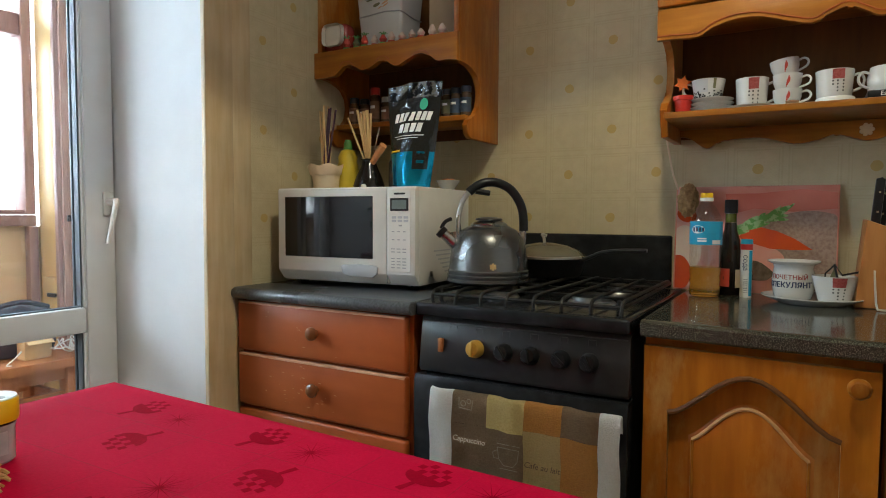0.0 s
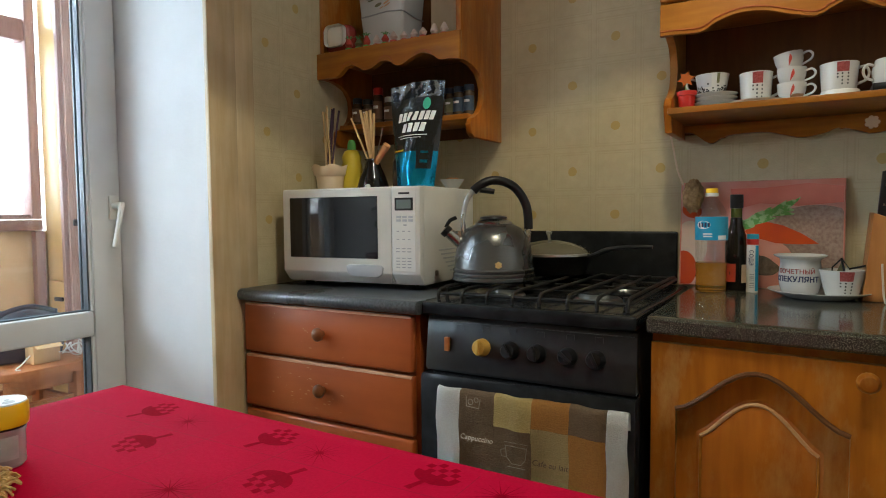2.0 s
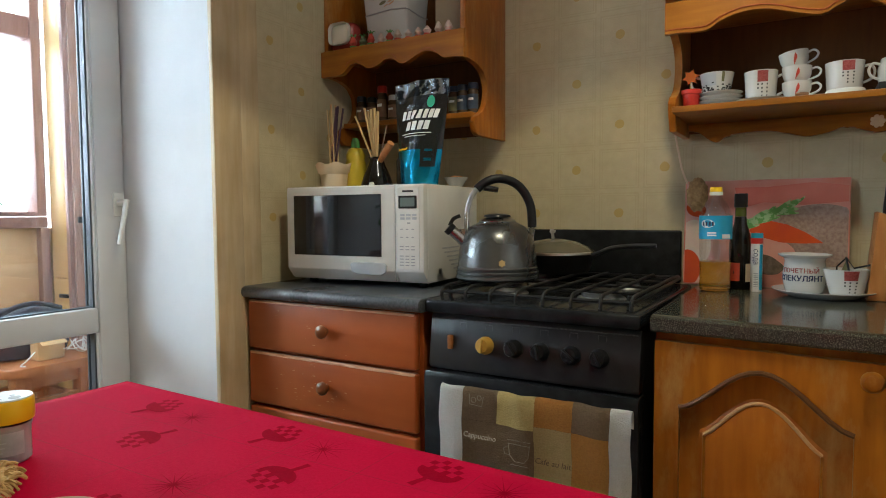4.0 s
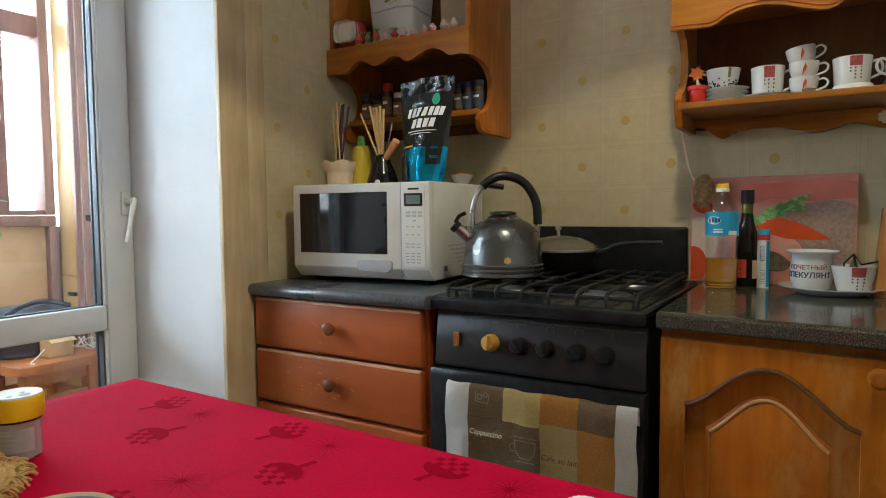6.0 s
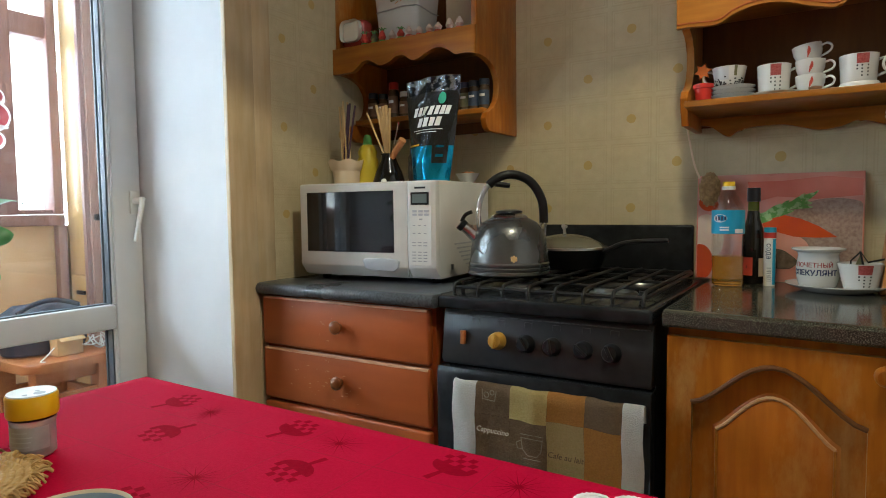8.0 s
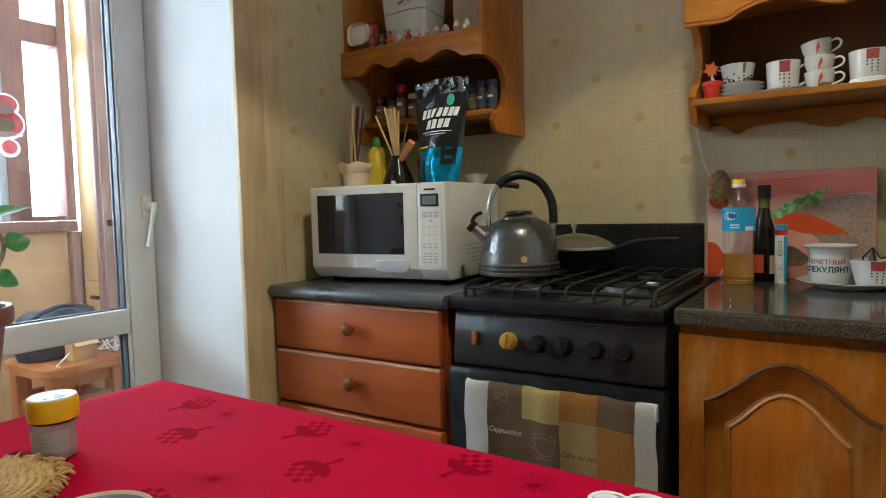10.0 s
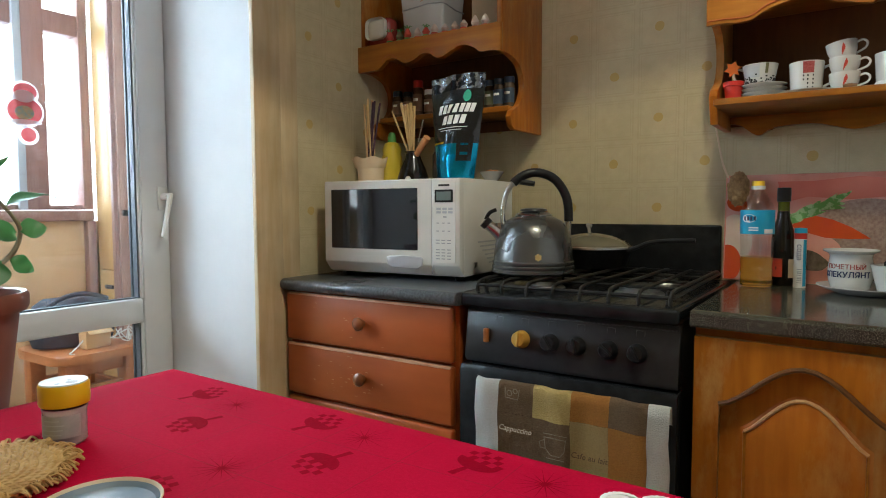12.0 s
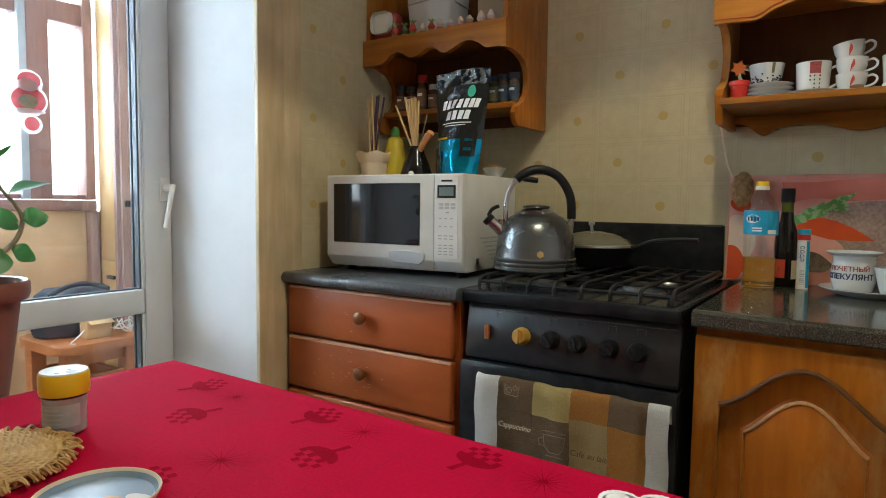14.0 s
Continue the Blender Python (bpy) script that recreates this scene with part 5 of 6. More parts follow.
pouch_piece("lower_body", 0.0, 0.098, FOIL_B, 12)
pouch_piece("upper_body", 0.098, 0.246, FOIL, 18)
pouch_piece("sealed_top", 0.246, 0.288, FOIL_S, 6)
pouch_piece("stripe", 0.100, 0.105, YELLOW, 1, False, -0.92, -0.30, 0.0012)
pouch_piece("print_block", 0.050, 0.112, FOIL, 6, False, 0.30, 0.86, 0.0012)
pouch_piece("print_bar", 0.066, 0.074, FOIL_B, 1, False, 0.45, 0.72, 0.002)
pouch_piece("print_bar", 0.092, 0.098, FOIL_B, 1, False, 0.45, 0.72, 0.002)


def slant_bar(u0, u1, h0, h1, s, name="print_bar"):
    b = nb()
    g = []
    for t in range(4):
        h = h0 + (h1 - h0) * t / 3
        g.append([b.verts.new(pouch_at(u0 + (u1 - u0) * i / 3 + s * t / 3, h) + Vector((0, -0.002, 0))) for i in range(4)])
    for j in range(3):
        for i in range(3):
            b.faces.new((g[j][i], g[j][i + 1], g[j + 1][i + 1], g[j + 1][i]))
    return part(name, b, WHITE_INK, pou)


# the maker's wording as plain slanted bars
for u in (-0.64, -0.44, -0.24, 0.0, 0.22, 0.42, 0.60):
    slant_bar(u, u + 0.15, 0.182, 0.206, 0.07)
for u in (-0.42, -0.18, 0.06, 0.30):
    slant_bar(u, u + 0.18, 0.151, 0.175, 0.06)
slant_bar(-0.62, 0.60, 0.1410, 0.1430, 0.01)
slant_bar(-0.50, 0.40, 0.1345, 0.1360, 0.01)
b = nb()
patch(b, [tuple(pouch_at(0.47 + 0.14 * math.cos(t), 0.226 + 0.016 * math.sin(t)) + Vector((0, -0.003, 0))) for t in [2 * math.pi * i / 18 for i in range(18)]])
part("round_badge", b, MINT, pou, "mint green badge")

# ---- kettle ----
kx, ky, kz = 0.688, -0.405, 0.8825
ket = thing("kettle", (kx, ky, kz), "grey speckled whistling kettle with a black arched handle", "kettle")
part("body", lt([(0, kz), (0.100, kz), (0.106, kz + 0.004), (0.106, kz + 0.010), (0.103, kz + 0.012), (0.105, kz + 0.015), (0.105, kz + 0.020), (0.102, kz + 0.022), (0.104, kz + 0.026), (0.104, kz + 0.030), (0.1005, kz + 0.033), (0.099, kz + 0.055), (0.095, kz + 0.085), (0.086, kz + 0.112), (0.070, kz + 0.132), (0.048, kz + 0.143), (0.046, kz + 0.1435), (0, kz + 0.1435)], kx, ky, 48), KETTLE, ket)
part("lid", lt([(0, kz + 0.1437), (0.046, kz + 0.1437), (0.047, kz + 0.147), (0.038, kz + 0.152), (0.020, kz + 0.155), (0, kz + 0.156)], kx, ky, 36), STEEL, ket, "polished steel lid")
part("lid_knob", lt([(0, kz + 0.1555), (0.024, kz + 0.154), (0.035, kz + 0.157), (0.033, kz + 0.161), (0.018, kz + 0.1645), (0, kz + 0.165)], kx, ky, 28), BAKELITE, ket)
H0 = kz + 0.115
ux, uy = 0.82, 0.57
def along(d, z):
    return (kx + ux * d, ky + uy * d, z)
arch_pts = [along(-0.076, H0 - 0.008), along(-0.078, H0 + 0.045), along(-0.064, H0 + 0.096), along(-0.028, H0 + 0.130), along(0.012, H0 + 0.138), along(0.055, H0 + 0.120), along(0.084, H0 + 0.075), along(0.090, H0 + 0.02), along(0.086, H0 - 0.012)]
full = spline(arch_pts, 8)
part("handle_bow", tb(full, 0.0068, 10), STEEL, ket, "steel handle bow")
part("grip", tb(full[19:58], 0.0115, 12), BAKELITE, ket, "black plastic grip")
part("grip_end", tb([along(-0.035, H0 + 0.116), along(0.002, H0 + 0.110)], 0.008, 8, 0.007), BAKELITE, ket)
for d in (-0.087, 0.088):
    part("bracket", tb([along(d * 0.96, H0 - 0.03), along(d, H0 + 0.012)], 0.010, 8), STEEL, ket)
sp = spline([along(-0.075, kz + 0.085), along(-0.098, kz + 0.108), along(-0.118, kz + 0.124)], 5)
spout = part("spout", tb(sp, 0.017, 14, 0.013), STEEL, ket, "short steel spout")
part("whistle_cap", tb([along(-0.116, kz + 0.122), along(-0.126, kz + 0.131)], 0.0155, 14), BAKELITE, spout)
part("whistle_lever", tb(spline([along(-0.122, kz + 0.135), along(-0.112, kz + 0.152), along(-0.095, kz + 0.16)], 4), 0.005, 8), BAKELITE, spout)
b = lathe(nb(), [(0, 0), (0.007, 0), (0.006, 0.002), (0, 0.0025)], 0, 0, 10)
for k in range(6):
    lathe(b, [(0, 0), (0.0045, 0), (0.004, 0.0018), (0, 0.002)], 0.008 * math.cos(k * 1.047), 0.008 * math.sin(k * 1.047), 8)
fa = radians(-58)
b.transform(Matrix.Scale(0.72, 4))
b.transform(Matrix.Translation((kx + 0.0997 * math.cos(fa), ky + 0.0997 * math.sin(fa), kz + 0.045)) @ Matrix.Rotation(fa, 4, "Z") @ Matrix.Rotation(radians(86), 4, "Y"))
part("flower_emblem", b, M("gold_decal", (0.6, 0.45, 0.2), (0.5, 0.3, 0.1), 60, 0.4), ket, "small golden flower emblem")

# ---- frying pan with lid ----
fx, fy, fz = 0.752, -0.165, 0.8825
pan = thing("frying_pan", (fx, fy, fz), "black frying pan with a steel-rimmed lid on the hob", "pan")
part("body", lt([(0, fz), (0.092, fz), (0.098, fz + 0.005), (0.112, fz + 0.050), (0.115, fz + 0.052), (0.111, fz + 0.052), (0.095, fz + 0.008), (0, fz + 0.008)], fx, fy, 44), IRON, pan)
hp = spline([(fx + 0.10, fy - 0.012, fz + 0.044), (fx + 0.135, fy - 0.018, fz + 0.058), (fx + 0.17, fy - 0.022, fz + 0.072), (fx + 0.23, fy - 0.026, fz + 0.079), (fx + 0.285, fy - 0.03, fz + 0.080)], 5)
part("handle", tb(hp, 0.0055, 8), M("pan_handle_steel", (0.045, 0.045, 0.045), None, 20, 0.4, metal=0.8), pan)
lid = part("lid", lt([(0.110, fz + 0.0525), (0.112, fz + 0.058), (0.095, fz + 0.072), (0.06, fz + 0.086), (0.02, fz + 0.093), (0, fz + 0.0935), (0, fz + 0.090), (0.06, fz + 0.082), (0.105, fz + 0.0525)], fx, fy, 44), M("smoky_lid", (0.14, 0.13, 0.092), (0.18, 0.168, 0.12), 12, 0.18, metal=0.3), pan, "domed lid")
part("rim", lt([(0.109, fz + 0.0523), (0.1155, fz + 0.0523), (0.1155, fz + 0.0575), (0.113, fz + 0.0592), (0.109, fz + 0.0585)], fx, fy, 44), STEEL, lid)
part("knob", tb(spline([(fx - 0.004, fy, fz + 0.092), (fx - 0.006, fy, fz + 0.108), (fx - 0.011, fy, fz + 0.116), (fx + 0.002, fy, fz + 0.113)], 4), 0.0045, 8), STEEL, lid)

# ---- towel on the oven door ----
towel = thing("towel", (0.87, -0.655, 0.4), "patchwork terry towel with embroidery over the oven handle", "towel")


def towel_y(x, z):
    edge = max(0, x - 1.045) * 20 + max(0, 0.70 - x) * 12
    return -0.665 - 0.004 * math.sin(38 * x) - 0.0025 * math.sin(75 * x + z * 9) - (0.004 + 0.010 * edge) * noise.noise(Vector((x * 34, 0, z * 11)))


def towel_piece(x0, x1, z0, z1, mat, over=False):
    b = nb()
    nx, nz = max(3, int((x1 - x0) / 0.008)), max(3, int((z1 - z0) / 0.02))
    def P(x, z):
        zz = z + 0.006 * math.sin(5 * x) * (0.66 - z) / 0.3
        return Vector((x + 0.004 * noise.noise(Vector((0, 3, z * 14))), towel_y(x, z), zz))
    g = [[b.verts.new(P(x0 + (x1 - x0) * i / nx, z0 + (z1 - z0) * j / nz)) for i in range(nx + 1)] for j in range(nz + 1)]
    if over:
        for dy, dz in ((0.004, 0.006), (0.011, 0.0085), (0.018, 0.004), (0.021, -0.03)):
            g.append([b.verts.new((v.co.x, v.co.y + dy, z1 + dz)) for v in g[nz]])
    for j in range(len(g) - 1):
        for i in range(nx):
            b.faces.new((g[j][i], g[j][i + 1], g[j + 1][i + 1], g[j + 1][i]))
    bmesh.ops.solidify(b, geom=b.faces, thickness=0.003)
    return part("panel", b, TOWELS[mat], towel, smooth=70)


TT, TB = 0.660, 0.36
towel_piece(0.669, 0.7278, TB, TT, "cream", True)
towel_piece(0.728, 0.8098, 0.60, TT, "brown", True)
towel_piece(0.728, 0.8098, TB, 0.5998, "brown")
towel_piece(0.810, 0.8958, 0.600, TT, "yellow", True)
towel_piece(0.810, 0.8958, TB, 0.5998, "brown")
towel_piece(0.896, 0.9748, 0.609, TT, "orange", True)
towel_piece(0.896, 0.9748, TB, 0.6088, "sand")
towel_piece(0.975, 1.0518, 0.609, TT, "brown", True)
towel_piece(0.975, 1.0518, TB, 0.6088, "orange")
towel_piece(1.052, 1.092, TB, TT, "cream", True)
lettering("embroidered_word", "Cappuccino", 0.0165, THREAD, towel, facing(0.7715, -0.6715, 0.568), depth=0.0006, shear=0.2)
lettering("embroidered_word", "Cafe au lait", 0.017, THREAD_D, towel, facing(0.938, -0.6715, 0.541), depth=0.0006, shear=0.2)
b = nb()
for pts in ([(0.815, -0.671, 0.580), (0.867, -0.671, 0.580), (0.865, -0.671, 0.572), (0.816, -0.671, 0.572)], [(0.817, -0.671, 0.572), (0.820, -0.671, 0.548), (0.832, -0.671, 0.535), (0.852, -0.671, 0.535), (0.862, -0.671, 0.548), (0.865, -0.671, 0.572)], [(0.822, -0.671, 0.528), (0.862, -0.671, 0.528)], [(0.817, -0.671, 0.566), (0.806, -0.671, 0.560), (0.809, -0.671, 0.548), (0.820, -0.671, 0.548)]):
    tube(b, [(p[0] + 0.023, -0.6712, p[2] - 0.006) for p in pts], 0.0008, 5)
part("embroidered_cup", b, THREAD_F, towel)
b = nb()
for pts in ([(0.722, -0.671, 0.652), (0.722, -0.671, 0.630), (0.752, -0.671, 0.628), (0.756, -0.671, 0.650)], arc((0.732, -0.671, 0.640), 0.006, 0, 360, 10), arc((0.746, -0.671, 0.646), 0.005, 0, 360, 10)):
    tube(b, [(p[0] + 0.026, p[1], p[2] + 0.006) for p in pts], 0.001, 5)
part("embroidered_pot", b, THREAD_F, towel)

# ---- spices on the lower shelf of the small wall cabinet ----
SZ = 1.3502


def spice(x, y, h, capm, labm, r=0.0185, cap_h=0.022):
    j = thing("spice_bottle", (x, y, SZ), "small spice bottle with a label and cap", "jar", "spice bottles")
    part("body", lt([(0, SZ), (r, SZ), (r, SZ + h * 0.72), (r * 0.8, SZ + h * 0.78), (r * 0.8, SZ + h * 0.80), (0, SZ + h * 0.80)], x, y, 20), SPICE, j)
    part("label", on_round(nb(), x, y, r, -170, -10, SZ + h * 0.14, SZ + h * 0.62, 10), labm, j)
    part("print_bar", on_round(nb(), x, y, r + 0.0004, -120, -60, SZ + h * 0.42, SZ + h * 0.50, 6), WHITE_INK, j)
    part("cap", lt([(0, SZ + h * 0.802), (r * 0.9, SZ + h * 0.802), (r * 0.9, SZ + h * 0.98), (r * 0.8, SZ + h), (0, SZ + h)], x, y, 20), capm, j)
    return j


LABEL_B = M("brown_label", (0.16, 0.08, 0.04), (0.22, 0.12, 0.06), 60, 0.5)
LABEL_N = M("navy_label", (0.03, 0.05, 0.09), (0.05, 0.08, 0.12), 60, 0.5)
LABEL_G = M("olive_label", (0.10, 0.11, 0.05), (0.16, 0.15, 0.07), 60, 0.5)
for x, h, c, l in ((0.062, 0.092, TEALCAP, LABEL_B), (0.105, 0.085, BAKELITE, LABEL_B), (0.148, 0.118, RED_PL, LABEL_B), (0.192, 0.084, CERAMIC, LABEL_B), (0.232, 0.082, CERAMIC, LABEL_B), (0.274, 0.09, TEALCAP, LABEL_G), (0.318, 0.094, TEALCAP, LABEL_N),
                   (0.420, 0.088, TEALCAP, LABEL_G), (0.450, 0.09, TEALCAP, LABEL_N), (0.486, 0.092, TEALCAP, LABEL_N), (0.372, 0.09, BAKELITE, LABEL_G)):
    spice(x, -0.150, h, c, l, 0.0175)
dish = thing("small_dish", (0.085, -0.178, SZ), "little white dish among the spices", "dish")
part("body", lt([(0, SZ), (0.012, SZ), (0.020, SZ + 0.018), (0.0185, SZ + 0.018), (0, SZ + 0.004)], 0.125, -0.182, 20), CERAMIC, dish)

# ---- niche of the small wall cabinet ----
NZ = 1.5682
gad = thing("bedside_clock", (0.066, -0.235, NZ), "rounded white clock with a red shell", "clock")
b = nb()
box(b, 0.018, 0.116, -0.262, -0.205, NZ + 0.002, NZ + 0.092, 0.022, 4)
part("shell", b, M("red_brown_shell", (0.30, 0.04, 0.03), None, 20, 0.25), gad)
b = nb()
box(b, 0.027, 0.105, -0.271, -0.255, NZ + 0.019, NZ + 0.088, 0.020, 4)
part("face", b, M("pearl_face", (0.72, 0.70, 0.62), None, 20, 0.12), gad, "glossy pearl white face")
part("foot", bx(0.035, 0.10, -0.258, -0.21, NZ, NZ + 0.0018), BAKELITE, gad)
pot = thing("white_planter", (0.2065, -0.15, NZ), "white tapered square ceramic canister tied with a grey cord", "canister")


def planter(h, grow=0.0):
    """Half the width and half the depth of the canister at the height h."""
    return 0.074 + 0.075 * h + grow, 0.052 + 0.075 * h + grow


b = nb()
w0, d0 = planter(0)
box(b, 0.2065 - w0, 0.2065 + w0, -0.15 - d0, -0.15 + d0, NZ, NZ + 0.19, 0.010, 3)
for v in b.verts:
    f = planter(v.co.z - NZ)
    v.co.x, v.co.y = 0.2065 + (v.co.x - 0.2065) * f[0] / w0, -0.15 + (v.co.y + 0.15) * f[1] / d0
part("body", b, CERAMIC, pot)
w1, d1 = planter(0.112, 0.0008)
part("cord", tb([(0.2065 + x * w1, -0.15 + y * d1, NZ + 0.112 + z) for x, y, z in ((-1, -0.8, 0), (-0.92, -1, 0.001), (-0.3, -1, 0.004), (0.3, -1, 0.007), (0.92, -1, 0.002), (1, -0.8, 0), (1, 0.2, -0.006), (1, 0.9, -0.004))], 0.0022, 6), GREY_INK, pot, "thin grey cord")
random.seed(17)
for k in range(9):
    x, z, r = 0.2065 + random.uniform(-0.045, 0.03), NZ + random.uniform(0.128, 0.175), random.uniform(0.006, 0.011)
    y = -0.15 - planter(z - NZ, 0.0010 + 0.0002 * k)[1]
    part("painted_leaf", patch(nb(), [(x + r * math.cos(t) * 1.3, y, z + r * 0.6 * math.sin(t + 0.5 * (k % 3))) for t in [2 * math.pi * i / 14 for i in range(14)]]), (GREY_INK, LABEL_G, PEACH)[k % 3] if k else RED_LAB, pot)
tin = thing("beige_tin", (0.40, -0.10, NZ), "beige tin standing in the niche", "tin")
part("body", bx(0.352, 0.468, -0.15, -0.03, NZ, NZ + 0.155, 0.006), M("beige_tin_paint", (0.42, 0.33, 0.22), (0.46, 0.37, 0.25), 16, 0.4), tin)
part("lid", bx(0.350, 0.470, -0.152, -0.028, NZ + 0.1552, NZ + 0.17, 0.003), M("tin_lid_paint", (0.35, 0.26, 0.17), None, 16, 0.4), tin)
random.seed(21)
for k in range(11):
    x = 0.128 + 0.034 * k
    y = -0.270 + random.uniform(-0.005, 0.005)
    green = k < 3 or k == 4
    f = thing("figurine", (x, y, NZ), "tiny painted ceramic vegetable with green leaves" if green else "tiny ceramic garlic bulb on a red base", "figurine", "row of figurines")
    h = random.uniform(0.026, 0.038)
    part("base", lt([(0, NZ), (0.012, NZ), (0.011, NZ + 0.004), (0, NZ + 0.005)], x, y, 12), GREEN_PL if green else RED_LAB, f)
    part("bulb", lt([(0, NZ + 0.0052), (0.008, NZ + 0.0055), (0.0125, NZ + 0.014), (0.008, NZ + h * 0.75), (0.003, NZ + h), (0, NZ + h)], x, y, 12), (LABEL_G if k % 2 else RED_LAB) if green else GARLIC, f)
    if green:
        b = nb()
        for q in range(4):
            a = q * 1.57 + k
            tube(b, [(x, y, NZ + h * 0.8), (x + 0.008 * math.cos(a), y + 0.008 * math.sin(a), NZ + h + 0.006), (x + 0.015 * math.cos(a), y + 0.012 * math.sin(a), NZ + h + 0.002)], 0.0024, 5, 0.001)
        part("leaves", b, GREEN_PL, f)


# ---- crockery on the cup shelf ----
CZ = 1.3012


def crock(name, label, x, y, z, profile, mat, category, group="", parent=None, n=32):
    t = thing(name, (x, y, z), label, category, group)
    part("body", lt([(r, z + h) for r, h in profile], x, y, n), mat, t)
    return t


def cup_profile(rb, rt, h, w=0.0022):
    return [(0, 0), (rb, 0), (rb + 0.001, 0.002), (rb + (rt - rb) * 0.45, h * 0.4), (rt, h), (rt - w, h), (rb + (rt - rb) * 0.4 - w, h * 0.38), (rb - w, 0.004), (0, 0.004)]


def ear(x, y, z, r, h, ang, t, mat=CERAMIC, rad=0.003):
    """A cup's handle: a loop from the upper to the lower wall, at an angle round the cup."""
    a = radians(ang)
    c, s = math.cos(a), math.sin(a)
    prof = [(r * 0.95, 0.82 * h), (r + 0.012, 0.88 * h), (r + 0.020, 0.66 * h), (r + 0.015, 0.38 * h), (r * 0.86, 0.22 * h)]
    pts = spline([(x + u * c, y + u * s, z + v) for u, v in prof], 5)
    return part("handle", tb(pts, rad, 8), mat, t)


def stamp_mug(x, y, z, rb, rt, h, ang, with_handle=True):
    m = crock("mug", "white mug with a red seal stamp and dark marks", x, y, z, cup_profile(rb, rt, h), CERAMIC, "mug", "stamped mugs")
    rr = lambda f: rb + (rt - rb) * f
    view = -88
    part("seal_stamp", on_round(nb(), x, y, (rr(0.60), rr(0.97)), view - 10, view + 26, z + h * 0.62, z + h * 0.97, 8, 0.0010), RED_INK, m, "red square seal stamp")
    for c, a in enumerate((-8, 6, 24)):
        for k in range(4):
            f = 0.52 - 0.12 * k
            if c == 0 and k > 1:
                continue
            part("mark", on_round(nb(), x, y, (rr(f), rr(f + 0.055)), view + a - 2.4, view + a + 2.4, z + h * f, z + h * (f + 0.055), 3, 0.0010), BLACK_INK, m)
    if with_handle:
        ear(x, y, z, rt, h, ang, m)
    return m


fp = thing("toy_flower_pot", (1.111, -0.165, CZ), "small red pot with an orange felt flower", "ornament")
part("pot", lt([(0, CZ), (0.0175, CZ), (0.0215, CZ + 0.040), (0.024, CZ + 0.041), (0.0245, CZ + 0.051), (0.022, CZ + 0.052), (0.020, CZ + 0.046), (0, CZ + 0.044)], 1.111, -0.165, 28), RED_PL, fp)
part("stalk", tb([(1.111, -0.165, CZ + 0.044), (1.1105, -0.168, CZ + 0.078)], 0.0035, 8), LIME, fp, "yellow-green stalk")
star = []
for i in range(12):
    a = 2 * math.pi * i / 12 + 0.2
    r = 0.0215 if i % 2 == 0 else 0.010
    star.append((1.110 + r * math.cos(a), CZ + 0.082 + r * math.sin(a)))
part("flower", pr(star, 1, -0.176, -0.169, 0.0015), ORANGE_PL, fp, "orange star flower")

for k in range(4):
    z = CZ + 0.0098 * k
    crock("saucer", "white saucer with a thin grey rim, stacked", 1.177, -0.155, z, [(0, 0), (0.028, 0), (0.032, 0.003), (0.050, 0.0085), (0.0505, 0.0095), (0.049, 0.010), (0.030, 0.0048), (0, 0.0045)], CERAMIC, "saucer", "stacked saucers", n=40)
z1 = CZ + 0.0098 * 3 + 0.0047
cupa = crock("coffee_cup", "white cup printed with coffee beans and a dark stripe", 1.168, -0.155, z1, cup_profile(0.029, 0.0395, 0.052), CERAMIC, "cup", n=36)
random.seed(5)
for k in range(90):
    a = random.uniform(-165, -15)
    f = abs(random.gauss(0, 0.2))
    if f < 0.5:
        r = 0.029 + 0.0105 * f
        part("bean_print", on_round(nb(), 1.168, -0.155, (r, r + 0.001), a - 3.2, a + 3.2, z1 + 0.052 * f + 0.002, z1 + 0.052 * f + 0.0052, 2, 0.0012 + 0.00003 * k), BLACK_INK, cupa)
part("stripe_print", on_round(nb(), 1.168, -0.155, (0.0345, 0.0395), -66, -56, z1 + 0.028, z1 + 0.051, 3, 0.0011), LABEL_G, cupa)
part("frost_print", on_round(nb(), 1.168, -0.155, (0.033, 0.0392), -155, -85, z1 + 0.020, z1 + 0.050, 8, 0.0010), GREY_PL, cupa, "pale grey-blue printed field")
ear(1.168, -0.155, z1, 0.0385, 0.052, 195, cupa)

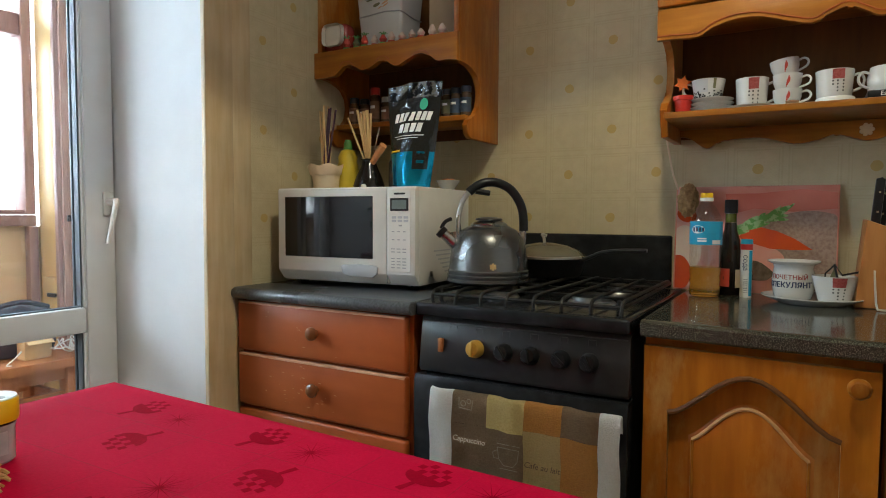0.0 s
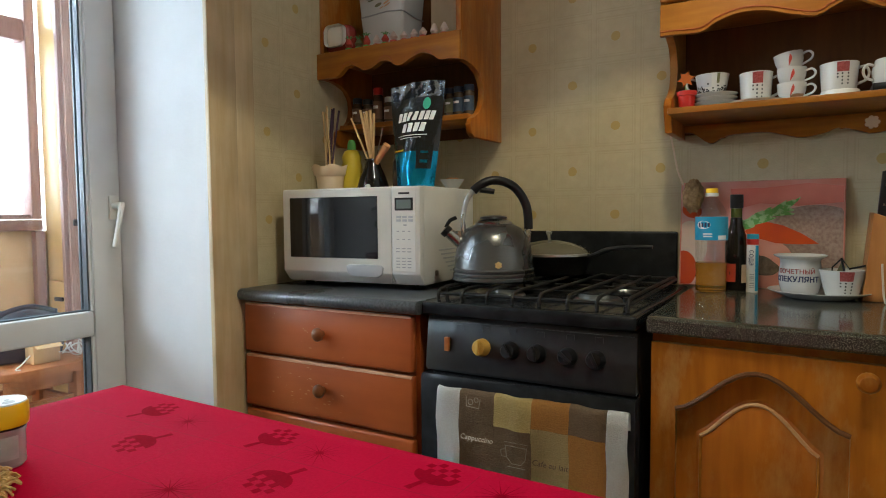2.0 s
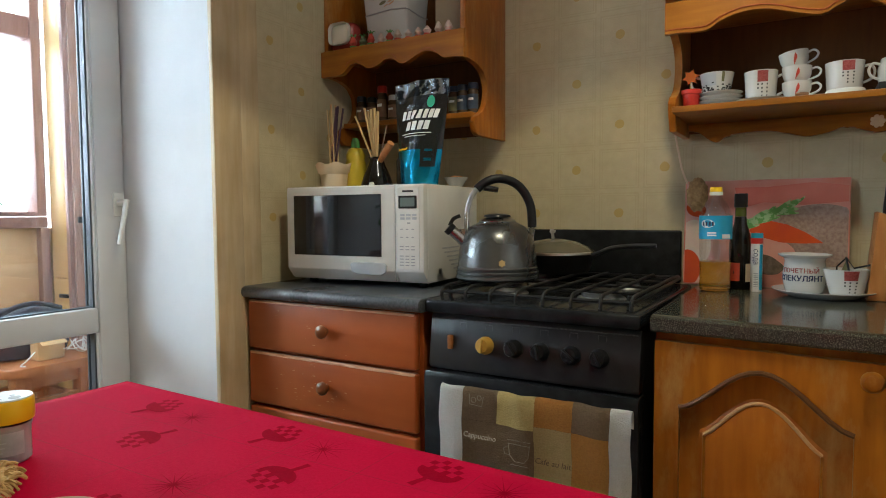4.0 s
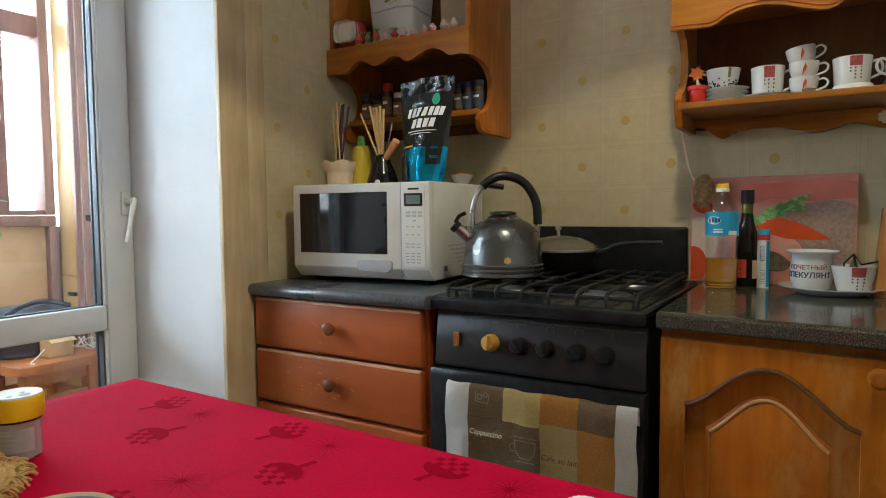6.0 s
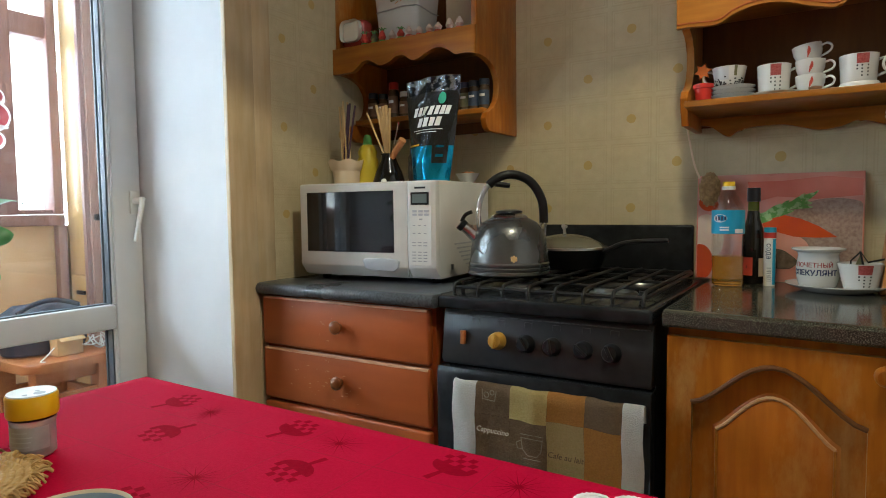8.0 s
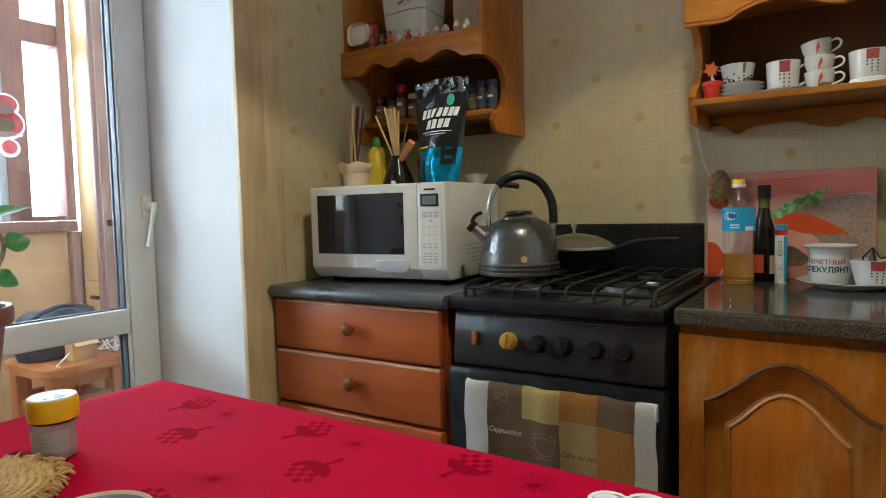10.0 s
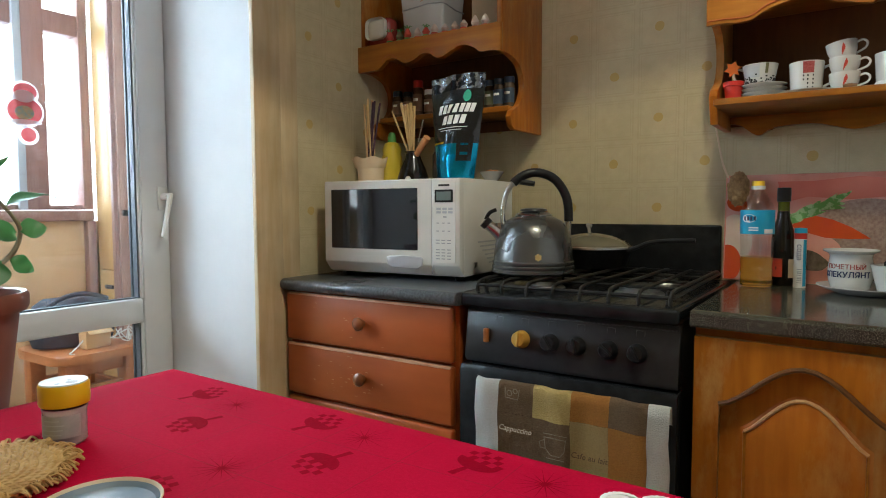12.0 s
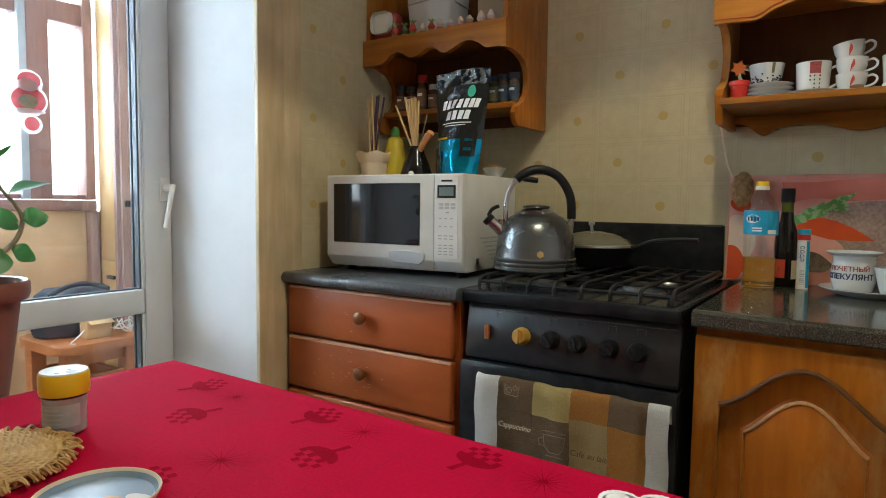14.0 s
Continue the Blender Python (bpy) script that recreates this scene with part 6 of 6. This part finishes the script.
crock("saucer", "white saucer under a mug", 1.268, -0.16, CZ, [(0, 0), (0.034, 0), (0.038, 0.003), (0.058, 0.012), (0.0585, 0.0132), (0.057, 0.0135), (0.036, 0.005), (0, 0.0045)], CERAMIC, "saucer", n=44)
stamp_mug(1.266, -0.16, CZ + 0.0048, 0.0315, 0.0365, 0.074, 10)
crock("saucer", "white saucer under stacked cups", 1.345, -0.165, CZ, [(0, 0), (0.025, 0), (0.045, 0.006), (0.0455, 0.0072), (0.044, 0.0075), (0.026, 0.0038), (0, 0.0035)], CERAMIC, "saucer", n=40)
for k in range(3):
    z = CZ + 0.0037 + 0.0345 * k
    x = 1.341 + (0, -0.0005, -0.002)[k]
    c = crock("espresso_cup", "small white cup with a red emblem, stacked", x, -0.165, z, [(0, 0), (0.018, 0), (0.024, 0.008), (0.0295, 0.024), (0.031, 0.042), (0.029, 0.042), (0.027, 0.024), (0.02, 0.009), (0, 0.005)], CERAMIC, "cup", "stack of espresso cups")
    b = nb()
    for i in range(7):
        f, w = i / 7, (2.0, 3.6, 5.2, 6.6, 6.4, 5.0, 2.6)[i]
        a0 = -90 + 7 * math.sin(2.6 * f - 0.4)
        on_round(b, x, -0.165, (0.0262 + 0.0040 * f, 0.0262 + 0.0040 * (f + 1 / 7)), a0 - w, a0 + w, z + 0.011 + 0.024 * f, z + 0.011 + 0.024 * (f + 1 / 7), 3, 0.0012)
    part("emblem", b, RED_LAB, c, "plain red emblem")
    ear(x, -0.165, z + 0.002, 0.030, 0.038, -18, c, rad=0.0025)
    if k == 2:
        c.matrix_basis = c.matrix_basis @ pose(0, 0, 0, 0, -9, 0)
bean = thing("coffee_bean_charm", (1.352, -0.243, CZ), "tiny brown charm on the shelf edge", "charm")
part("body", tb([(1.340, -0.246, CZ + 0.004), (1.352, -0.246, CZ + 0.006), (1.366, -0.246, CZ + 0.004)], 0.0038, 6), LABEL_B, bean)

ring = crock("jar_lid", "round white lid used as a coaster", 1.436, -0.165, CZ, [(0, 0), (0.0365, 0), (0.0385, 0.003), (0.0385, 0.016), (0.037, 0.0185), (0, 0.0185)], WHITE_PL, "lid", n=40)
stamp_mug(1.434, -0.165, CZ + 0.0187, 0.0335, 0.0385, 0.060, 14)
wb = thing("white_cup_holder", (1.528, -0.165, CZ), "white rounded cup with a handle standing on a dark box", "cup")
part("body", lt([(0, CZ + 0.0185), (0.026, CZ + 0.0185), (0.036, CZ + 0.03), (0.038, CZ + 0.055), (0.032, CZ + 0.078), (0, CZ + 0.082)], 1.532, -0.165, 28), CERAMIC, wb)
ear(1.532, -0.165, CZ + 0.02, 0.036, 0.055, 196, wb)
dk = thing("coffee_packet", (1.53, -0.21, CZ), "flat black packet with white lettering", "packet")
part("body", bx(1.492, 1.60, -0.24, -0.16, CZ, CZ + 0.018, 0.002), BAKELITE, dk)
lettering("printed_word", "Espresso", 0.012, WHITE_INK, dk, facing(1.536, -0.2405, CZ + 0.010))

# ---- on the granite worktop ----
WZ = 0.8515
bxp, byp = 1.172, -0.160
oil = thing("oil_bottle", (bxp, byp, WZ), "clear plastic oil bottle, a third full, blue label and yellow cap", "bottle")
OB = [(0, 0), (0.033, 0), (0.037, 0.004), (0.0375, 0.02), (0.036, 0.03), (0.0375, 0.04), (0.036, 0.05), (0.0375, 0.062), (0.0375, 0.185), (0.034, 0.20), (0.024, 0.220), (0.014, 0.233), (0.0125, 0.238), (0.0125, 0.246), (0, 0.246)]
part("shell", lt([(r, WZ + h) for r, h in OB], bxp, byp, 36), PET, oil)
part("oil", lt([(0, WZ + 0.002), (0.032, WZ + 0.002), (0.0355, WZ + 0.005), (0.036, WZ + 0.02), (0.0345, WZ + 0.03), (0.036, WZ + 0.04), (0.0345, WZ + 0.05), (0.036, WZ + 0.062), (0.036, WZ + 0.074), (0, WZ + 0.074)], bxp, byp, 36), OIL, oil, "golden oil")
part("label", on_round(nb(), bxp, byp, 0.0375, -185, 5, WZ + 0.130, WZ + 0.188, 22, 0.0008), BLUE_LAB, oil)
b = nb()
n = 20
cells = [(-112 + 26 * math.cos(2 * math.pi * i / n), 0.168 + 0.010 * math.sin(2 * math.pi * i / n)) for i in range(n)]
patch(b, [(bxp + 0.0390 * math.cos(radians(a)), byp + 0.0390 * math.sin(radians(a)), WZ + h) for a, h in cells])
part("white_oval", b, WHITE_INK, oil, "white oval without lettering")
for a in (-126, -114, -103, -92):
    part("print_bar", on_round(nb(), bxp, byp, 0.0392, a - 3.5, a + 3.5, WZ + 0.163, WZ + 0.173, 2, 0.0006), NAVY_INK, oil)
for k in range(2):
    part("print_bar", on_round(nb(), bxp, byp, 0.0384, -112, -80, WZ + 0.144 - 0.006 * k, WZ + 0.1475 - 0.006 * k, 5), WHITE_INK, oil)
part("code_patch", on_round(nb(), bxp, byp, 0.0384, -60, -25, WZ + 0.132, WZ + 0.142, 6), WHITE_INK, oil)
part("cap", lt([(0, WZ + 0.2385), (0.0145, WZ + 0.2385), (0.0145, WZ + 0.256), (0.0135, WZ + 0.258), (0, WZ + 0.258)], bxp, byp, 24), YELLOW, oil, "yellow screw cap")
part("cap_band", lt([(0.0126, WZ + 0.2384), (0.0155, WZ + 0.2384), (0.0155, WZ + 0.246), (0.0148, WZ + 0.2465)], bxp, byp, 24), WHITE_PL, oil)

sxp, syp = 1.222, -0.088
sauce = thing("sauce_bottle", (sxp, syp, WZ), "dark glass sauce bottle with a red label and black cap", "bottle")
part("body", lt([(0, WZ), (0.0235, WZ), (0.026, WZ + 0.003), (0.026, WZ + 0.115), (0.023, WZ + 0.14), (0.0155, WZ + 0.165), (0.0135, WZ + 0.185), (0, WZ + 0.185)], sxp, syp, 32), SOY, sauce)
part("neck", lt([(0, WZ + 0.1852), (0.0134, WZ + 0.1852), (0.0132, WZ + 0.208), (0, WZ + 0.208)], sxp, syp, 24), OLIVE, sauce, "olive glass neck")
part("cap", lt([(0, WZ + 0.2082), (0.0155, WZ + 0.2082), (0.016, WZ + 0.212), (0.0155, WZ + 0.222), (0.016, WZ + 0.224), (0.0155, WZ + 0.243), (0, WZ + 0.244)], sxp, syp, 24), BAKELITE, sauce, "black screw cap")
part("label", on_round(nb(), sxp, syp, 0.026, -170, -85, WZ + 0.022, WZ + 0.068, 10, 0.0008), RED_LAB, sauce, "red paper label")
part("label", on_round(nb(), sxp, syp, 0.026, -55, -15, WZ + 0.020, WZ + 0.066, 6, 0.0008), CREAM, sauce, "cream back label")
part("print_bar", on_round(nb(), sxp, syp, 0.0268, -118, -112, WZ + 0.040, WZ + 0.048, 2, 0.0006), BLACK_INK, sauce)

txp, typ = 1.263, -0.125
tube_t = thing("soda_tube", (txp, typ, WZ), "slim white tube with a red and blue cap", "tube")
part("body", lt([(0, WZ), (0.0135, WZ), (0.0135, WZ + 0.118), (0, WZ + 0.118)], txp, typ, 28), WHITE_PL, tube_t)
part("red_band", lt([(0, WZ + 0.1182), (0.0142, WZ + 0.1182), (0.0142, WZ + 0.132), (0, WZ + 0.132)], txp, typ, 28), RED_PL, tube_t)
part("cap", lt([(0, WZ + 0.1322), (0.0140, WZ + 0.1322), (0.0135, WZ + 0.144), (0, WZ + 0.145)], txp, typ, 28), BLUE_LAB, tube_t, "blue cap")
for k in range(8):
    part("code_bar", on_round(nb(), txp, typ, 0.0135, -112, -70, WZ + 0.012 + 0.0045 * k, WZ + 0.0135 + 0.0045 * k + 0.0008 * (k % 3), 4, 0.0005), GREY_INK, tube_t)
part("blue_band", on_round(nb(), txp, typ, 0.0135, -60, -20, WZ + 0.004, WZ + 0.116, 5, 0.0005), BLUE_LAB, tube_t)
lettering("printed_word", "сода", 0.017, NAVY_INK, tube_t, facing(txp - 0.001, typ - 0.0141, WZ + 0.086, 10) @ pose(0, 0, 0, 0, 0, -90), depth=0.0003)

plx, ply = 1.405, -0.165
plate = crock("plate", "white oval plate under mugs", plx, ply, WZ, [(0, 0), (0.068, 0), (0.072, 0.002), (0.098, 0.012), (0.106, 0.016), (0.1065, 0.0175), (0.104, 0.018), (0.075, 0.006), (0, 0.0045)], CERAMIC, "plate", n=48)
PZ = WZ + 0.0048
qx, qy = 1.366, -0.145
potm = thing("enamel_mug", (qx, qy, PZ), "white pot-shaped mug with red and navy lettering", "mug")
part("body", lt([(0, PZ), (0.034, PZ), (0.039, PZ + 0.004), (0.0445, PZ + 0.025), (0.0455, PZ + 0.045), (0.043, PZ + 0.066), (0.0415, PZ + 0.076), (0.044, PZ + 0.083), (0.055, PZ + 0.0885), (0.0565, PZ + 0.091), (0.055, PZ + 0.0925), (0.048, PZ + 0.0885), (0.038, PZ + 0.078), (0.036, PZ + 0.01), (0, PZ + 0.008)], qx, qy, 44), CERAMIC, potm)
ear(qx, qy, PZ + 0.004, 0.046, 0.07, 128, potm, rad=0.004)
turn = Matrix.Translation((qx, qy, 0)) @ Matrix.Rotation(radians(-12), 4, "Z")
lettering("printed_word", "ПОЧЕТНЫЙ", 0.0148, RED_INK, potm, turn @ pose(0.0, -0.0455, PZ + 0.054, 90), radius=0.0455, depth=0.0004, bold=0.0002)
lettering("printed_word", "СПЕКУЛЯНТ", 0.0175, NAVY_INK, potm, turn @ pose(0.0, -0.0458, PZ + 0.036, 90), radius=0.0458, depth=0.0004, bold=0.0004)
mug = stamp_mug(1.449, -0.178, PZ + 0.001, 0.031, 0.0465, 0.061, 10, False)
tea = thing("tea_strainer", (1.449, -0.178, PZ + 0.006), "black wire tongs leaning in the mug", "tongs")
part("wire", tb([(1.462, -0.19, PZ + 0.01), (1.447, -0.178, PZ + 0.088), (1.462, -0.178, PZ + 0.064), (1.50, -0.178, PZ + 0.074)], 0.0024, 8), BAKELITE, tea)
part("wire", tb([(1.43, -0.165, PZ + 0.03), (1.430, -0.168, PZ + 0.066), (1.447, -0.174, PZ + 0.086)], 0.0018, 8), BAKELITE, tea)
part("tea_bag", pr([(1.436, PZ + 0.05), (1.458, PZ + 0.052), (1.448, PZ + 0.082)], 1, -0.172, -0.166, 0.001), LABEL_G, tea)

# knife block with knives, wire stand
kb = thing("knife_block", (1.54, -0.15, WZ), "slanted wooden knife block", "knife block")
part("block", pr([(1.486, WZ), (1.60, WZ), (1.60, WZ + 0.155), (1.503, WZ + 0.195)], 1, -0.205, -0.09, 0.003), BLOCKWOOD, kb)
for k, (x, y, h) in enumerate(((1.519, -0.185, 0.095), (1.532, -0.15, 0.10), (1.553, -0.185, 0.085), (1.575, -0.15, 0.075))):
    kn = thing("knife", (x, y, WZ + 0.18), "kitchen knife with a black handle, in the block", "knife", "knives in the block")
    z = WZ + 0.19 - (x - 1.51) * 0.42
    part("handle", pr([(x - 0.009, z), (x + 0.009, z - 0.006), (x + 0.016, z + h), (x + 0.010, z + h + 0.006), (x - 0.001, z + h + 0.003)], 1, y - 0.008, y + 0.008, 0.003), BAKELITE, kn)
    for q in (0.25, 0.7):
        part("rivet", bx(x - 0.001 + 0.007 * q, x + 0.003 + 0.007 * q, y - 0.0086, y - 0.0078, z + h * q, z + h * q + 0.004), STEEL, kn)
    part("bolster", bx(x - 0.008, x + 0.008, y - 0.007, y + 0.007, z - 0.014, z - 0.0005, 0.002), STEEL, kn)
ws = thing("wire_stand", (1.525, -0.23, WZ), "bent pale wire stand", "stand")
part("wire", tb(spline([(1.518, -0.232, WZ + 0.086), (1.520, -0.232, WZ + 0.05), (1.524, -0.235, WZ + 0.008), (1.535, -0.24, WZ + 0.0025), (1.60, -0.24, WZ + 0.0025)], 5), 0.002, 8), M("pale_wire", (0.6, 0.58, 0.5), None, 20, 0.3, metal=0.6), ws)

# printed glass cutting board against the wall
cbd = thing("cutting_board", (1.267, -0.03, WZ), "glass cutting board with a printed vegetable picture, leaning", "cutting board")
tilt = Matrix.Translation((0, -0.034, WZ)) @ Matrix.Rotation(radians(-5.0), 4, "X")


def board_pt(x, h, lift):
    return tuple(tilt @ Vector((x, -lift, h)))


def board_patch(name, pts, mat, lift):
    return part(name, patch(nb(), [board_pt(x, h, lift) for x, h in pts]), mat, cbd)


def oval(cx, cz, rx, rz, turn=0.0, n=28, wob=0.0):
    a, out = radians(turn), []
    for i in range(n):
        t = 2 * math.pi * i / n
        u, v = rx * math.cos(t) * (1 + wob * math.sin(5 * t)), rz * math.sin(t) * (1 + wob * math.cos(4 * t))
        out.append((cx + u * math.cos(a) - v * math.sin(a), cz + u * math.sin(a) + v * math.cos(a)))
    return out


b = nb()
box(b, 1.075, 1.460, -0.0, 0.004, 0.0005, 0.282, 0.0015)
b.transform(tilt)
part("glass_sheet", b, SALMON, cbd)
BROWNPRINT = M("dark_brown_print", (0.10, 0.075, 0.055), (0.20, 0.15, 0.11), 60, 0.12, stain=0.3)
PALEPRINT = M("pale_radish_print", (0.66, 0.50, 0.44), (0.70, 0.60, 0.50), 14, 0.12, stain=0.1)
CORAL = M("coral_print", (0.62, 0.15, 0.11), (0.68, 0.24, 0.18), 5, 0.12, stain=0.15)


def on_board(pts):
    return [(min(max(x, 1.079), 1.456), min(max(h, 0.004), 0.278)) for x, h in pts]


board_patch("print_field", [(1.21, 0.205), (1.27, 0.222), (1.36, 0.214), (1.456, 0.222), (1.456, 0.262), (1.38, 0.272), (1.28, 0.262), (1.20, 0.262)], CORAL, 0.0010)
board_patch("print_field", [(1.079, 0.004), (1.16, 0.004), (1.17, 0.10), (1.14, 0.19), (1.12, 0.275), (1.079, 0.275)], PINKPRINT, 0.0010)
board_patch("print_radish", on_board(oval(1.105, 0.115, 0.040, 0.062, 8)), PALEPRINT, 0.0012)
board_patch("print_slice", on_board(oval(1.085, 0.045, 0.035, 0.050, 0)), CARROT, 0.0015)
board_patch("print_slice", on_board(oval(1.105, 0.205, 0.026, 0.020, -20)), CARROT, 0.0014)
board_patch("print_root", on_board(oval(1.44, 0.060, 0.090, 0.085, 0, wob=0.03)), BROWNPRINT, 0.0012)
board_patch("print_root", on_board(oval(1.405, 0.128, 0.135, 0.086, -6, 44, 0.02)), MEATPRINT, 0.0014)
board_patch("print_slice", on_board(oval(1.285, 0.092, 0.060, 0.036, -6)), SALMON, 0.0016)
board_patch("print_slice", on_board([(1.236, 0.148), (1.250, 0.165), (1.285, 0.174), (1.325, 0.164), (1.365, 0.145), (1.405, 0.118), (1.36, 0.116), (1.31, 0.118), (1.27, 0.130), (1.245, 0.138)]), CARROT, 0.0018)
board_patch("print_root", on_board(oval(1.275, 0.060, 0.045, 0.024, -16, wob=0.05)), BROWNPRINT, 0.0019)
random.seed(31)
for k in range(30):
    t = random.random()
    x0, h0 = 1.222 + 0.10 * t, 0.158 + 0.050 * t ** 0.7
    ang = 35 - 22 * t + random.uniform(-26, 26)
    ln, w = random.uniform(0.016, 0.034), random.uniform(0.0022, 0.0052)
    board_patch("print_leaf", on_board(oval(x0 + ln * 0.7 * math.cos(radians(ang)), h0 + ln * 0.5 * math.sin(radians(ang)) + random.uniform(-0.008, 0.008), ln, w, ang, 14, 0.08)), LEAFPRINT, 0.0020 + 0.00004 * k)

# bast sponge hanging from a cord beside the cup shelf
spg = thing("bast_sponge", (1.110, -0.055, 1.05), "brown bast sponge hanging on a cord", "sponge")
b = nb()
bmesh.ops.create_icosphere(b, subdivisions=4, radius=1.0)
for v in b.verts:
    q = v.co.normalized()
    r = 1 + 0.18 * noise.noise(q * 4) + 0.12 * noise.noise(q * 13)
    v.co = Vector((1.112 + 0.026 * r * q.x, -0.052 + 0.02 * r * q.y, 1.095 + 0.044 * r * q.z))
part("body", b, SPONGE, spg)
part("cord", tb(spline([(1.050, -0.035, 1.262), (1.058, -0.035, 1.22), (1.070, -0.04, 1.165), (1.086, -0.048, 1.125)], 5), 0.0028, 6), CREAM, spg)
